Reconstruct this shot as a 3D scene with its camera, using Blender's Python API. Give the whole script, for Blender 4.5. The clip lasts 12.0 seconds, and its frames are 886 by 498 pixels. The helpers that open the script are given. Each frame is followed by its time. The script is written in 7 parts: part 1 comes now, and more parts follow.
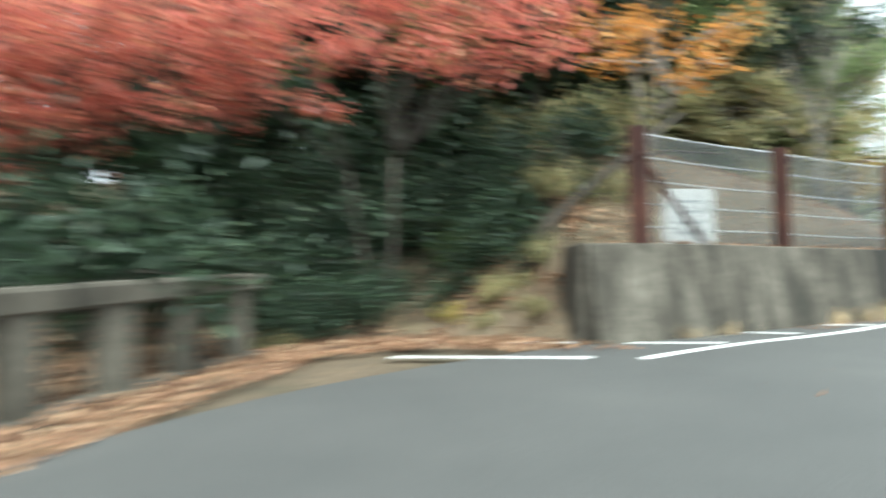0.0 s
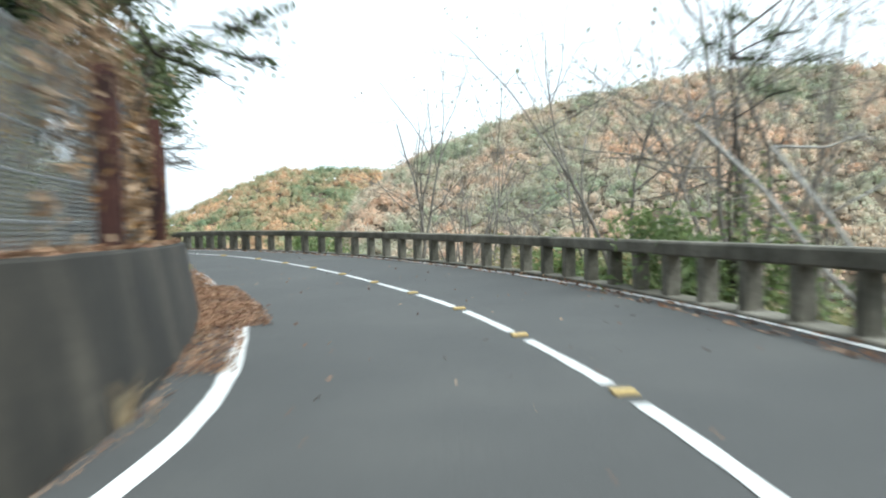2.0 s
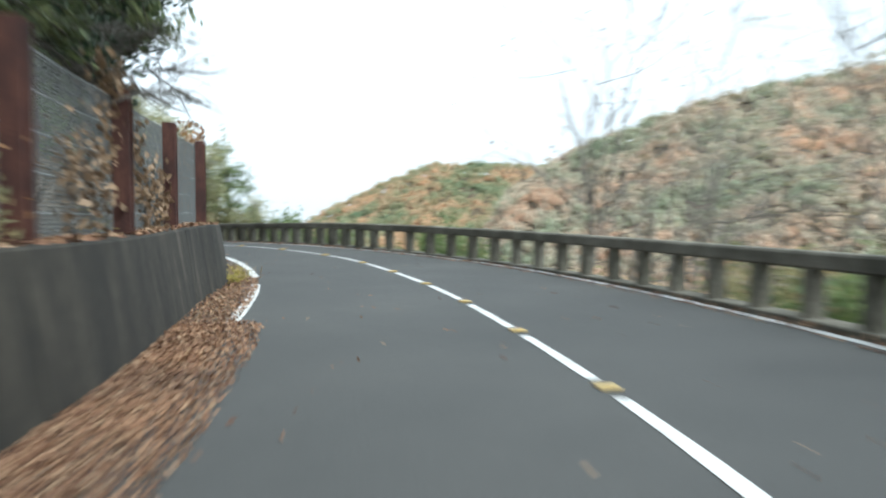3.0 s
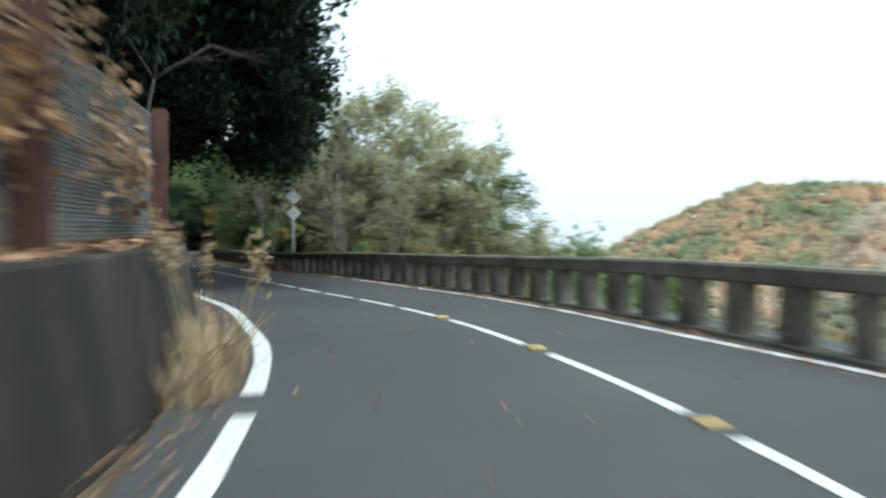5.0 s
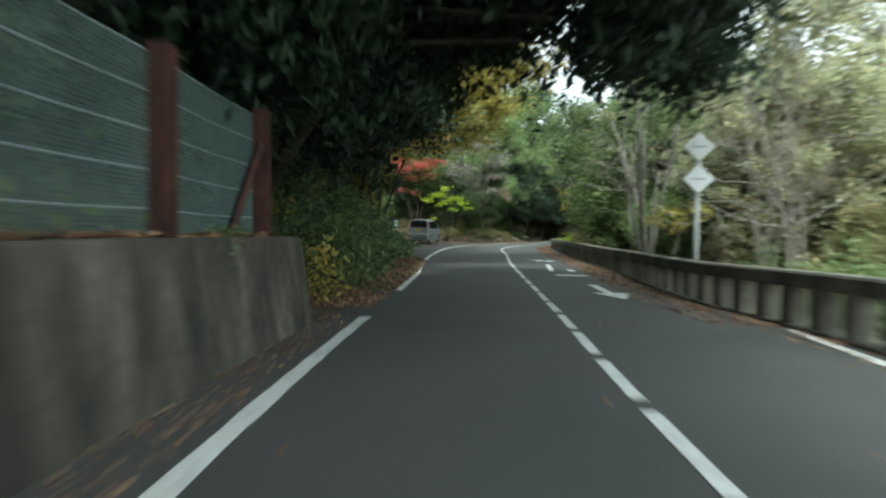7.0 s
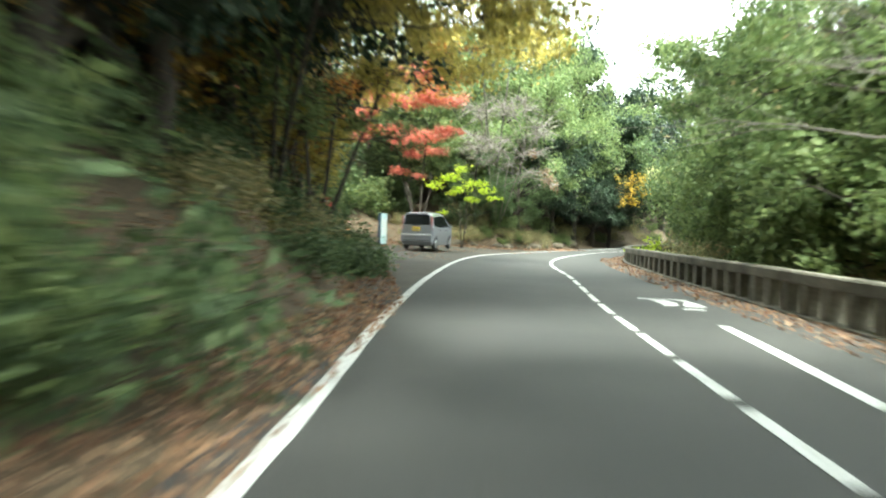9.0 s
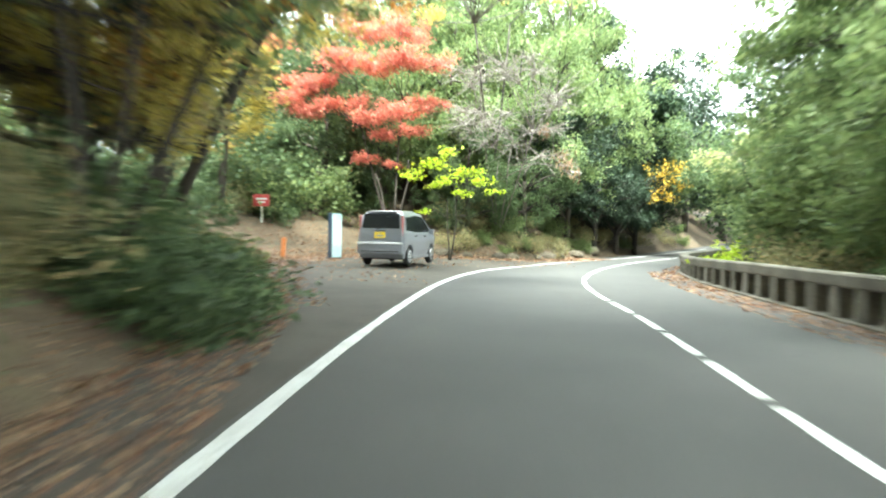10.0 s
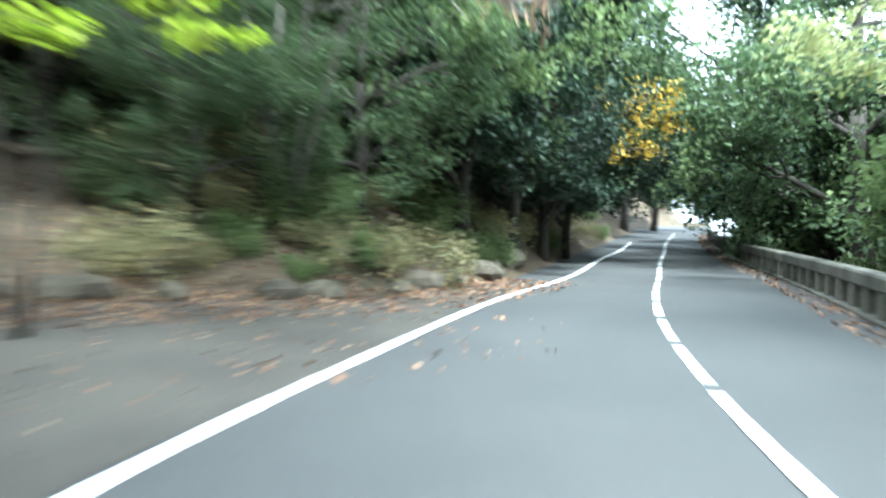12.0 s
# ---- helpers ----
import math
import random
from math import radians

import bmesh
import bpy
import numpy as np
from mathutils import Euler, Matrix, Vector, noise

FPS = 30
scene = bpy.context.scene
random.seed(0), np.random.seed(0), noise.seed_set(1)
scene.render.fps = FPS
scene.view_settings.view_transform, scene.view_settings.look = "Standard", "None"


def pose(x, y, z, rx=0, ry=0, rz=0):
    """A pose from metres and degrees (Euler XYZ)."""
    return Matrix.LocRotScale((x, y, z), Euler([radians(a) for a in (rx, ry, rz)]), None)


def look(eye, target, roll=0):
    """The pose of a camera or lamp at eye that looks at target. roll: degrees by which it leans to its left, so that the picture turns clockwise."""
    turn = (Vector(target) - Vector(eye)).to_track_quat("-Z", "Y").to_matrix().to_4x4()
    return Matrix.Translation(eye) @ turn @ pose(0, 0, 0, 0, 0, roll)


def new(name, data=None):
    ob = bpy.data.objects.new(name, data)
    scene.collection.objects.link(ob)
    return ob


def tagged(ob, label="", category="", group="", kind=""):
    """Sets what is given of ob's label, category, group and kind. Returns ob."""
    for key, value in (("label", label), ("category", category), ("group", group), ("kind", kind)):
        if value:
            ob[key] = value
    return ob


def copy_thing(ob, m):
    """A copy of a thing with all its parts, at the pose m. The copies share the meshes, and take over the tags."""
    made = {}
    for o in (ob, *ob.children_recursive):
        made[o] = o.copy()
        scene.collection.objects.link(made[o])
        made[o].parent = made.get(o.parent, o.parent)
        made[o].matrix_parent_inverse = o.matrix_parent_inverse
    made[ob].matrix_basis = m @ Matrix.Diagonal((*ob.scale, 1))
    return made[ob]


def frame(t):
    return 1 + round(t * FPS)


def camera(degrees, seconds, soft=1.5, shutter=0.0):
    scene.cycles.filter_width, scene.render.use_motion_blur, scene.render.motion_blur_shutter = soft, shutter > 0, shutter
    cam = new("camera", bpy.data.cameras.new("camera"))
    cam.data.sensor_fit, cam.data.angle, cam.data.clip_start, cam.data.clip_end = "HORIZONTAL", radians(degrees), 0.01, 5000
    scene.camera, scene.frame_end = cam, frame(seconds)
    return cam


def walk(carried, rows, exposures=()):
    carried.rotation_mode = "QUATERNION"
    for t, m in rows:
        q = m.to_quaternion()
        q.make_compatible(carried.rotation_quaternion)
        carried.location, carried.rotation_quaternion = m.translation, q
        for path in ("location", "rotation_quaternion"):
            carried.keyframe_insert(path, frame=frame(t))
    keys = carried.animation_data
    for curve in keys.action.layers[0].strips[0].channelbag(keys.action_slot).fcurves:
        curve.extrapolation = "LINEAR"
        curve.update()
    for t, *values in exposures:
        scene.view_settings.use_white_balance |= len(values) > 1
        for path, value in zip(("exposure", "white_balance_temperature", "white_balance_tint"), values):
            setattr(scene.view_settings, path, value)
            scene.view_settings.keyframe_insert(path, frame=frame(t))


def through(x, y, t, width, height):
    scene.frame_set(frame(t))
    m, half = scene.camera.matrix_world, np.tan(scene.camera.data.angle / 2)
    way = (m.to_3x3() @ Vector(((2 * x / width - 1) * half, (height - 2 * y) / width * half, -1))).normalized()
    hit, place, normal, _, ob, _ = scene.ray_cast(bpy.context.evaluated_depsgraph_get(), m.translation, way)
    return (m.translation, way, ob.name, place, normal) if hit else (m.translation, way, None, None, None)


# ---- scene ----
cam = camera(64.21, 12.0, soft=2.0, shutter=0.9)
PATH = [
    (0, (-0.32, 2.277, 1.248), (-0.3478, 4.277, 1.2639), -1.79),
    (0.5, (0.977, 5.489, 1.282), (1.5517, 7.4042, 1.2445), -0.5),
    (1, (3.125, 8.441, 1.265), (4.2449, 10.0956, 1.1871), -0.63),
    (1.5, (6.027, 10.732, 1.187), (7.476, 12.107, 1.0972), -1.09),
    (2, (8.998, 12.995, 1.129), (10.5406, 14.2632, 1.0264), -1.42),
    (2.5, (11.902, 15.517, 1.078), (13.3432, 16.9, 0.9762), -1.25),
    (3, (14.54, 18.478, 0.991), (15.7842, 20.0402, 0.8842), 0.2),
    (3.2, (15.559, 19.779, 0.961), (16.7279, 21.3976, 0.843), 0.7),
    (4, (19.095, 25.461, 0.844), (19.9842, 27.2507, 0.7642), 0.9),
    (4.8, (21.806, 31.992, 0.841), (22.3913, 33.9041, 0.8048), 0.56),
    (5, (22.387, 33.72, 0.838), (22.8862, 35.6564, 0.8018), 0.37),
    (5.5, (23.267, 37.709, 0.864), (23.5093, 39.6942, 0.8281), -0.12),
    (6, (23.476, 41.377, 0.947), (23.427, 43.3755, 0.8859), -0.92),
    (6.5, (23.112, 45.588, 0.907), (22.7811, 47.5583, 0.8259), -0.53),
    (7, (22.209, 49.834, 0.828), (21.7111, 51.7695, 0.7466), 0.67),
    (7.5, (21.196, 54.029, 0.744), (20.6653, 55.9563, 0.666), 0.87),
    (7.7, (20.806, 55.769, 0.717), (20.267, 57.6938, 0.641), 1.08),
    (8.5, (19.104, 62.665, 0.577), (18.5168, 64.5751, 0.497), 1.39),
    (9.3, (17.429, 69.987, 0.495), (16.899, 71.9133, 0.4138), 2.1),
    (9.5, (17.033, 71.919, 0.46), (16.4958, 73.8435, 0.376), 1.95),
    (10, (15.88, 77.023, 0.363), (15.3364, 78.9464, 0.3035), 0.92),
    (10.5, (14.721, 82.191, 0.279), (14.1888, 84.1177, 0.2214), 0.37),
    (11, (13.678, 87.315, 0.253), (13.2019, 89.2564, 0.1913), 0.39),
    (11.5, (12.982, 92.38, 0.253), (12.6497, 94.3509, 0.1906), -0.22),
    (12, (12.784, 97.582, 0.236), (12.6564, 99.5757, 0.1481), 0.93),
]
walk(cam, [(t, look(eye, target, roll)) for t, eye, target, roll in PATH],
     exposures=[(0.0, 1.25, 5850, -4), (0.5, 1.42, 5850, -2), (1.0, 1.0, 5800, 0), (1.5, 0.65, 5750, 0), (3.0, 0.3, 5650, 0), (5.0, 0.2, 5550, -1), (5.7, 0.12, 5650, -3), (6.5, 0.65, 5650, -9), (7.5, 1.4, 6000, -9), (9.3, 2.65, 6250, -6), (10.5, 3.05, 5850, -4), (11.3, 2.95, 5350, -4), (12.0, 2.4, 5150, -3)])

# ---- daylight: bright overcast ----
world = bpy.data.worlds.new("overcast_sky")
scene.world = world
world.use_nodes = True
wn, wl = world.node_tree.nodes, world.node_tree.links
wn.clear()
sky = wn.new("ShaderNodeTexSky")
sky.sky_type, sky.sun_disc = "NISHITA", False
sky.sun_elevation, sky.sun_rotation = radians(60), radians(165)
sky.air_density, sky.dust_density, sky.ozone_density = 1.0, 4.0, 1.0
grey = wn.new("ShaderNodeHueSaturation")
grey.inputs["Saturation"].default_value = 0.12
mixw = wn.new("ShaderNodeMix")
mixw.data_type = "RGBA"
mixw.inputs["Factor"].default_value = 0.6
mixw.inputs["B"].default_value = (9.8, 9.9, 10.1, 1)
bg = wn.new("ShaderNodeBackground")
bg.inputs["Strength"].default_value = 0.15
wo = wn.new("ShaderNodeOutputWorld")
wl.new(sky.outputs["Color"], grey.inputs["Color"])
wl.new(grey.outputs["Color"], mixw.inputs["A"])
wl.new(mixw.outputs["Result"], bg.inputs["Color"])
wl.new(bg.outputs["Background"], wo.inputs["Surface"])

sun = new("sun", bpy.data.lights.new("sun", "SUN"))
sun.data.energy, sun.data.angle, sun.data.color = 3.0, radians(12), (1.0, 0.96, 0.89)
sun.matrix_world = look((20, -14, 90), (0, 40, 0))


# ---- materials ----
def mat_base(name, rough=0.8, metal=0.0):
    m = bpy.data.materials.new(name)
    m.use_nodes = True
    b = m.node_tree.nodes["Principled BSDF"]
    b.inputs["Roughness"].default_value, b.inputs["Metallic"].default_value = rough, metal
    return m, m.node_tree.nodes, m.node_tree.links, b


def ramp(nodes, stops):
    r = nodes.new("ShaderNodeValToRGB")
    while len(r.color_ramp.elements) < len(stops):
        r.color_ramp.elements.new(0.5)
    for e, (p, c) in zip(r.color_ramp.elements, stops):
        e.position, e.color = p, (*c, 1)
    return r


def noise_node(nodes, links, scale, detail=6, rough=0.6, stretch=None, out="Fac"):
    tc = nodes.new("ShaderNodeNewGeometry")
    n = nodes.new("ShaderNodeTexNoise")
    n.inputs["Scale"].default_value, n.inputs["Detail"].default_value, n.inputs["Roughness"].default_value = scale, detail, rough
    if stretch:
        mp = nodes.new("ShaderNodeMapping")
        mp.inputs["Scale"].default_value = stretch
        links.new(tc.outputs["Position"], mp.inputs["Vector"])
        links.new(mp.outputs["Vector"], n.inputs["Vector"])
    else:
        links.new(tc.outputs["Position"], n.inputs["Vector"])
    return n.outputs[out]


def mixed(nodes, links, kind, fac, a, b):
    x = nodes.new("ShaderNodeMix")
    x.data_type, x.blend_type = "RGBA", kind
    for sock, v in (("Factor", fac), ("A", a), ("B", b)):
        if isinstance(v, (int, float)):
            x.inputs[sock].default_value = v
        elif isinstance(v, tuple):
            x.inputs[sock].default_value = (*v, 1)
        else:
            links.new(v, x.inputs[sock])
    return x.outputs["Result"]


def bumped(nodes, links, b, height, strength, dist):
    bu = nodes.new("ShaderNodeBump")
    bu.inputs["Strength"].default_value, bu.inputs["Distance"].default_value = strength, dist
    links.new(height, bu.inputs["Height"])
    links.new(bu.outputs["Normal"], b.inputs["Normal"])


def two_scale(name, coarse, fine, c_scale, f_scale, rough=0.85, metal=0.0, bump=0.4, dist=0.01, stretch=None, amount=0.6):
    """Colour from a coarse ramp, broken up by a finer one, with relief."""
    m, n, l, b = mat_base(name, rough, metal)
    a = ramp(n, coarse)
    l.new(noise_node(n, l, c_scale, 5, 0.6, stretch), a.inputs["Fac"])
    f = ramp(n, fine)
    fo = noise_node(n, l, f_scale, 8, 0.65)
    l.new(fo, f.inputs["Fac"])
    l.new(mixed(n, l, "MULTIPLY", amount, a.outputs["Color"], f.outputs["Color"]), b.inputs["Base Color"])
    bumped(n, l, b, fo, bump, dist)
    return m


def leaf_mat(name, stops, shine=0.45, through=0.35):
    """Foliage: each leaf takes its own colour; some light passes through."""
    m, n, l, b = mat_base(name, shine)
    g = n.new("ShaderNodeNewGeometry")
    r = ramp(n, stops)
    l.new(g.outputs["Random Per Island"], r.inputs["Fac"])
    big = ramp(n, [(0.3, (0.72, 0.72, 0.72)), (0.7, (1.15, 1.12, 1.05))])
    l.new(noise_node(n, l, 0.9, 3), big.inputs["Fac"])
    col = mixed(n, l, "MULTIPLY", 1.0, r.outputs["Color"], big.outputs["Color"])
    l.new(col, b.inputs["Base Color"])
    tr = n.new("ShaderNodeBsdfTranslucent")
    l.new(col, tr.inputs["Color"])
    mx = n.new("ShaderNodeMixShader")
    mx.inputs["Fac"].default_value = through
    l.new(b.outputs["BSDF"], mx.inputs[1])
    l.new(tr.outputs["BSDF"], mx.inputs[2])
    l.new(mx.outputs["Shader"], n["Material Output"].inputs["Surface"])
    return m


def plain(name, colour, rough=0.5, metal=0.0, grain=25.0, amount=0.25):
    lo = tuple(c * (1 - amount) for c in colour)
    return two_scale(name, [(0.3, lo), (0.7, colour)], [(0.3, (0.85, 0.85, 0.85)), (0.7, (1, 1, 1))], 3.0, grain, rough, metal, 0.1, 0.002)


M = {}
M["asphalt"] = two_scale("asphalt", [(0.3, (0.048, 0.048, 0.046)), (0.55, (0.061, 0.060, 0.057)), (0.8, (0.081, 0.079, 0.073))],
                         [(0.35, (0.55, 0.55, 0.55)), (0.65, (1.2, 1.2, 1.2))], 0.35, 60.0, 0.82, 0, 0.5, 0.006)
M["asphalt_old"] = two_scale("asphalt_old", [(0.3, (0.042, 0.037, 0.030)), (0.75, (0.083, 0.072, 0.057))],
                             [(0.35, (0.5, 0.5, 0.5)), (0.65, (1.25, 1.25, 1.2))], 0.6, 40.0, 0.88, 0, 0.6, 0.008)
M["paint"] = two_scale("white_road_paint", [(0.3, (0.46, 0.46, 0.44)), (0.5, (0.62, 0.62, 0.60)), (0.8, (0.70, 0.70, 0.68))],
                       [(0.34, (0.30, 0.30, 0.29)), (0.50, (1, 1, 1))], 2.0, 18.0, 0.7, 0, 0.3, 0.003)
M["yellow"] = two_scale("yellow_marker", [(0.3, (0.50, 0.33, 0.10)), (0.7, (0.66, 0.50, 0.20))], [(0.3, (0.6, 0.6, 0.6)), (0.6, (1, 1, 1))], 9, 40, 0.5)
M["concrete"] = two_scale("weathered_concrete", [(0.33, (0.018, 0.017, 0.011)), (0.46, (0.050, 0.043, 0.032)), (0.60, (0.098, 0.087, 0.068)), (0.80, (0.18, 0.16, 0.13))],
                          [(0.3, (0.45, 0.45, 0.42)), (0.6, (1.05, 1.05, 1.05))], 2.4, 9.0, 0.92, 0, 0.5, 0.012, stretch=(1, 1, 0.3), amount=0.85)
# Algae stains, plus tree shade darkened into the colour of these panels.
M["concrete_stain_shade"] = two_scale("algae_and_shade_concrete", [(0.30, (0.007, 0.006, 0.004)), (0.45, (0.015, 0.013, 0.009)), (0.58, (0.033, 0.028, 0.020)), (0.80, (0.10, 0.086, 0.064))],
                               [(0.3, (0.45, 0.45, 0.42)), (0.6, (1.05, 1.05, 1.05))], 2.0, 8.0, 0.92, 0, 0.5, 0.012, stretch=(1, 1, 0.16), amount=0.85)
M["rail"] = two_scale("rail_concrete", [(0.3, (0.07, 0.066, 0.05)), (0.5, (0.155, 0.143, 0.113)), (0.8, (0.29, 0.27, 0.225))],
                      [(0.3, (0.5, 0.5, 0.45)), (0.6, (1.05, 1.05, 1.05))], 1.1, 14.0, 0.92, 0, 0.5, 0.01, amount=0.7)
M["rust"] = two_scale("rusty_steel", [(0.3, (0.030, 0.016, 0.014)), (0.52, (0.085, 0.033, 0.025)), (0.75, (0.15, 0.062, 0.040)), (0.9, (0.24, 0.11, 0.06))],
                      [(0.3, (0.5, 0.5, 0.5)), (0.7, (1.1, 1.1, 1.1))], 5.0, 45.0, 0.75, 0.2, 0.4, 0.004, stretch=(1, 1, 0.4))
M["wire"] = plain("galvanised_wire", (0.60, 0.61, 0.61), 0.5, 0.4)
M["mesh_wire"] = plain("dull_mesh_wire", (0.15, 0.155, 0.15), 0.65, 0.3)
M["green_wire"] = plain("green_coated_mesh", (0.14, 0.20, 0.18), 0.6, 0.0)
M["bark"] = two_scale("bark", [(0.3, (0.032, 0.026, 0.020)), (0.6, (0.070, 0.058, 0.046)), (0.85, (0.13, 0.115, 0.095))],
                      [(0.3, (0.5, 0.5, 0.5)), (0.7, (1.1, 1.1, 1.1))], 4.0, 22.0, 0.9, 0, 0.8, 0.02, stretch=(1, 1, 0.25))
M["bark_grey"] = two_scale("pale_bark", [(0.3, (0.16, 0.14, 0.12)), (0.7, (0.33, 0.30, 0.26))],
                           [(0.3, (0.6, 0.6, 0.6)), (0.7, (1.1, 1.1, 1.1))], 5.0, 25.0, 0.9, 0, 0.6, 0.01)
M["soil"] = two_scale("hill_soil", [(0.25, (0.04, 0.04, 0.022)), (0.45, (0.095, 0.072, 0.045)), (0.6, (0.128, 0.094, 0.061)), (0.8, (0.12, 0.105, 0.055))],
                      [(0.3, (0.4, 0.4, 0.4)), (0.7, (1.25, 1.2, 1.1))], 0.5, 7.0, 0.95, 0, 0.9, 0.06, amount=0.8)
M["silver"] = plain("silver_car_paint", (0.34, 0.36, 0.40), 0.28, 0.55, 80, 0.04)
M["glass"] = plain("dark_car_glass", (0.015, 0.017, 0.018), 0.06, 0.0, 10, 0.1)
M["tyre"] = plain("tyre_rubber", (0.022, 0.022, 0.023), 0.85)
M["rim"] = plain("wheel_cover", (0.48, 0.49, 0.5), 0.35, 0.6)
M["black"] = plain("black_plastic", (0.025, 0.025, 0.026), 0.6)
M["plate"] = plain("yellow_plate", (0.78, 0.56, 0.03), 0.45)
M["red_lens"] = plain("red_lens", (0.50, 0.20, 0.20), 0.25)
M["chrome"] = plain("chrome", (0.75, 0.76, 0.78), 0.15, 0.9)
M["white"] = two_scale("white_paint", [(0.3, (0.68, 0.69, 0.68)), (0.7, (0.8, 0.8, 0.79))], [(0.25, (0.7, 0.68, 0.62)), (0.5, (1, 1, 1))], 1.5, 12.0, 0.55, 0, 0.1, 0.002)
M["galv"] = plain("grey_white_pole", (0.62, 0.63, 0.6), 0.5, 0.1)
M["pale_blue"] = plain("pale_blue_panel", (0.52, 0.70, 0.72), 0.5)
M["teal"] = plain("dark_blue_panel", (0.022, 0.04, 0.065), 0.5)
M["red_sign"] = plain("faded_red_sign", (0.62, 0.10, 0.10), 0.5)
M["bars"] = plain("grey_print", (0.25, 0.3, 0.33), 0.6)
M["pale_print"] = plain("faded_grey_print", (0.55, 0.57, 0.58), 0.6)
M["orange"] = plain("orange_stake_paint", (0.62, 0.22, 0.07), 0.6)
M["plank"] = two_scale("weathered_plank", [(0.3, (0.30, 0.20, 0.09)), (0.7, (0.50, 0.37, 0.18))], [(0.3, (0.6, 0.6, 0.6)), (0.7, (1.05, 1.05, 1.0))], 3.0, 20.0, 0.8, 0, 0.4, 0.004, stretch=(0.2, 1, 1))
M["stone"] = two_scale("rock_face", [(0.3, (0.07, 0.058, 0.042)), (0.5, (0.13, 0.11, 0.08)), (0.75, (0.20, 0.175, 0.135))],
                       [(0.3, (0.4, 0.4, 0.38)), (0.65, (1.1, 1.1, 1.05))], 0.9, 5.0, 0.95, 0, 0.9, 0.08, amount=0.8)
M["straw"] = leaf_mat("dry_grass", [(0.0, (0.30, 0.21, 0.11)), (0.5, (0.42, 0.32, 0.19)), (1.0, (0.50, 0.41, 0.27))], 0.7, 0.2)
M["litter"] = leaf_mat("fallen_leaves", [(0.0, (0.12, 0.058, 0.034)), (0.4, (0.22, 0.115, 0.066)), (0.7, (0.33, 0.19, 0.112)), (1.0, (0.44, 0.31, 0.20))], 0.8, 0.1)
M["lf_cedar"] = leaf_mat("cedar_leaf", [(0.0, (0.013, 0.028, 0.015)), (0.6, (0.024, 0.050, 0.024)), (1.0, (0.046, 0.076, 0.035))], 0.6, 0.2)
M["lf_green"] = leaf_mat("evergreen_leaf", [(0.0, (0.135, 0.195, 0.08)), (0.5, (0.20, 0.275, 0.11)), (1.0, (0.29, 0.355, 0.15))], 0.6, 0.52)
M["lf_olive"] = leaf_mat("olive_leaf", [(0.0, (0.22, 0.23, 0.12)), (0.5, (0.34, 0.34, 0.18)), (0.8, (0.44, 0.39, 0.21)), (1.0, (0.54, 0.41, 0.21))], 0.6, 0.52)
M["lf_autumn"] = leaf_mat("autumn_leaf", [(0.0, (0.20, 0.12, 0.04)), (0.5, (0.42, 0.24, 0.05)), (0.8, (0.55, 0.36, 0.07)), (1.0, (0.33, 0.30, 0.08))], 0.6, 0.4)
M["lf_yellow"] = leaf_mat("golden_leaf", [(0.0, (0.50, 0.33, 0.03)), (0.5, (0.66, 0.47, 0.06)), (1.0, (0.74, 0.58, 0.13))], 0.55, 0.4)
M["lf_lime"] = leaf_mat("lime_leaf", [(0.0, (0.42, 0.58, 0.03)), (0.5, (0.60, 0.78, 0.06)), (1.0, (0.74, 0.82, 0.14))], 0.5, 0.45)
M["lf_red"] = leaf_mat("red_maple_leaf", [(0.0, (0.45, 0.12, 0.095)), (0.5, (0.60, 0.19, 0.15)), (0.85, (0.67, 0.27, 0.19)), (1.0, (0.72, 0.40, 0.23))], 0.5, 0.5)
# Slope leaf raised past a leaf's own brightness in place of haze.
M["lf_slope"] = leaf_mat("hazed_slope_leaf", [(0.0, (0.34, 0.37, 0.25)), (0.5, (0.49, 0.51, 0.32)), (0.85, (0.58, 0.56, 0.37)), (1.0, (0.66, 0.56, 0.36))], 0.5, 0.6)
M["lf_rust"] = leaf_mat("rust_creeper_leaf", [(0.0, (0.18, 0.10, 0.05)), (0.5, (0.32, 0.17, 0.07)), (1.0, (0.45, 0.27, 0.11))], 0.6, 0.35)
M["lf_orange"] = leaf_mat("orange_leaf", [(0.0, (0.45, 0.18, 0.05)), (0.5, (0.62, 0.28, 0.07)), (1.0, (0.70, 0.40, 0.13))], 0.55, 0.45)
M["lf_gold_green"] = leaf_mat("yellow_green_leaf", [(0.0, (0.32, 0.28, 0.07)), (0.5, (0.52, 0.45, 0.12)), (1.0, (0.66, 0.55, 0.17))], 0.55, 0.5)
M["lf_pale"] = leaf_mat("pale_green_leaf", [(0.0, (0.30, 0.36, 0.15)), (0.5, (0.46, 0.50, 0.22)), (1.0, (0.58, 0.58, 0.28))], 0.5, 0.5)
M["lf_pine"] = leaf_mat("pine_needle", [(0.0, (0.10, 0.14, 0.07)), (0.6, (0.16, 0.21, 0.11)), (1.0, (0.24, 0.29, 0.15))], 0.5, 0.2)
M["lf_olive_green"] = leaf_mat("grey_green_leaf", [(0.0, (0.08, 0.11, 0.05)), (0.6, (0.14, 0.18, 0.08)), (1.0, (0.22, 0.24, 0.11))], 0.5, 0.3)
M["bark_mid"] = two_scale("grey_bark", [(0.3, (0.09, 0.08, 0.068)), (0.7, (0.19, 0.175, 0.15))], [(0.3, (0.6, 0.6, 0.6)), (0.7, (1.1, 1.1, 1.1))], 5.0, 25.0, 0.9, 0, 0.6, 0.01)
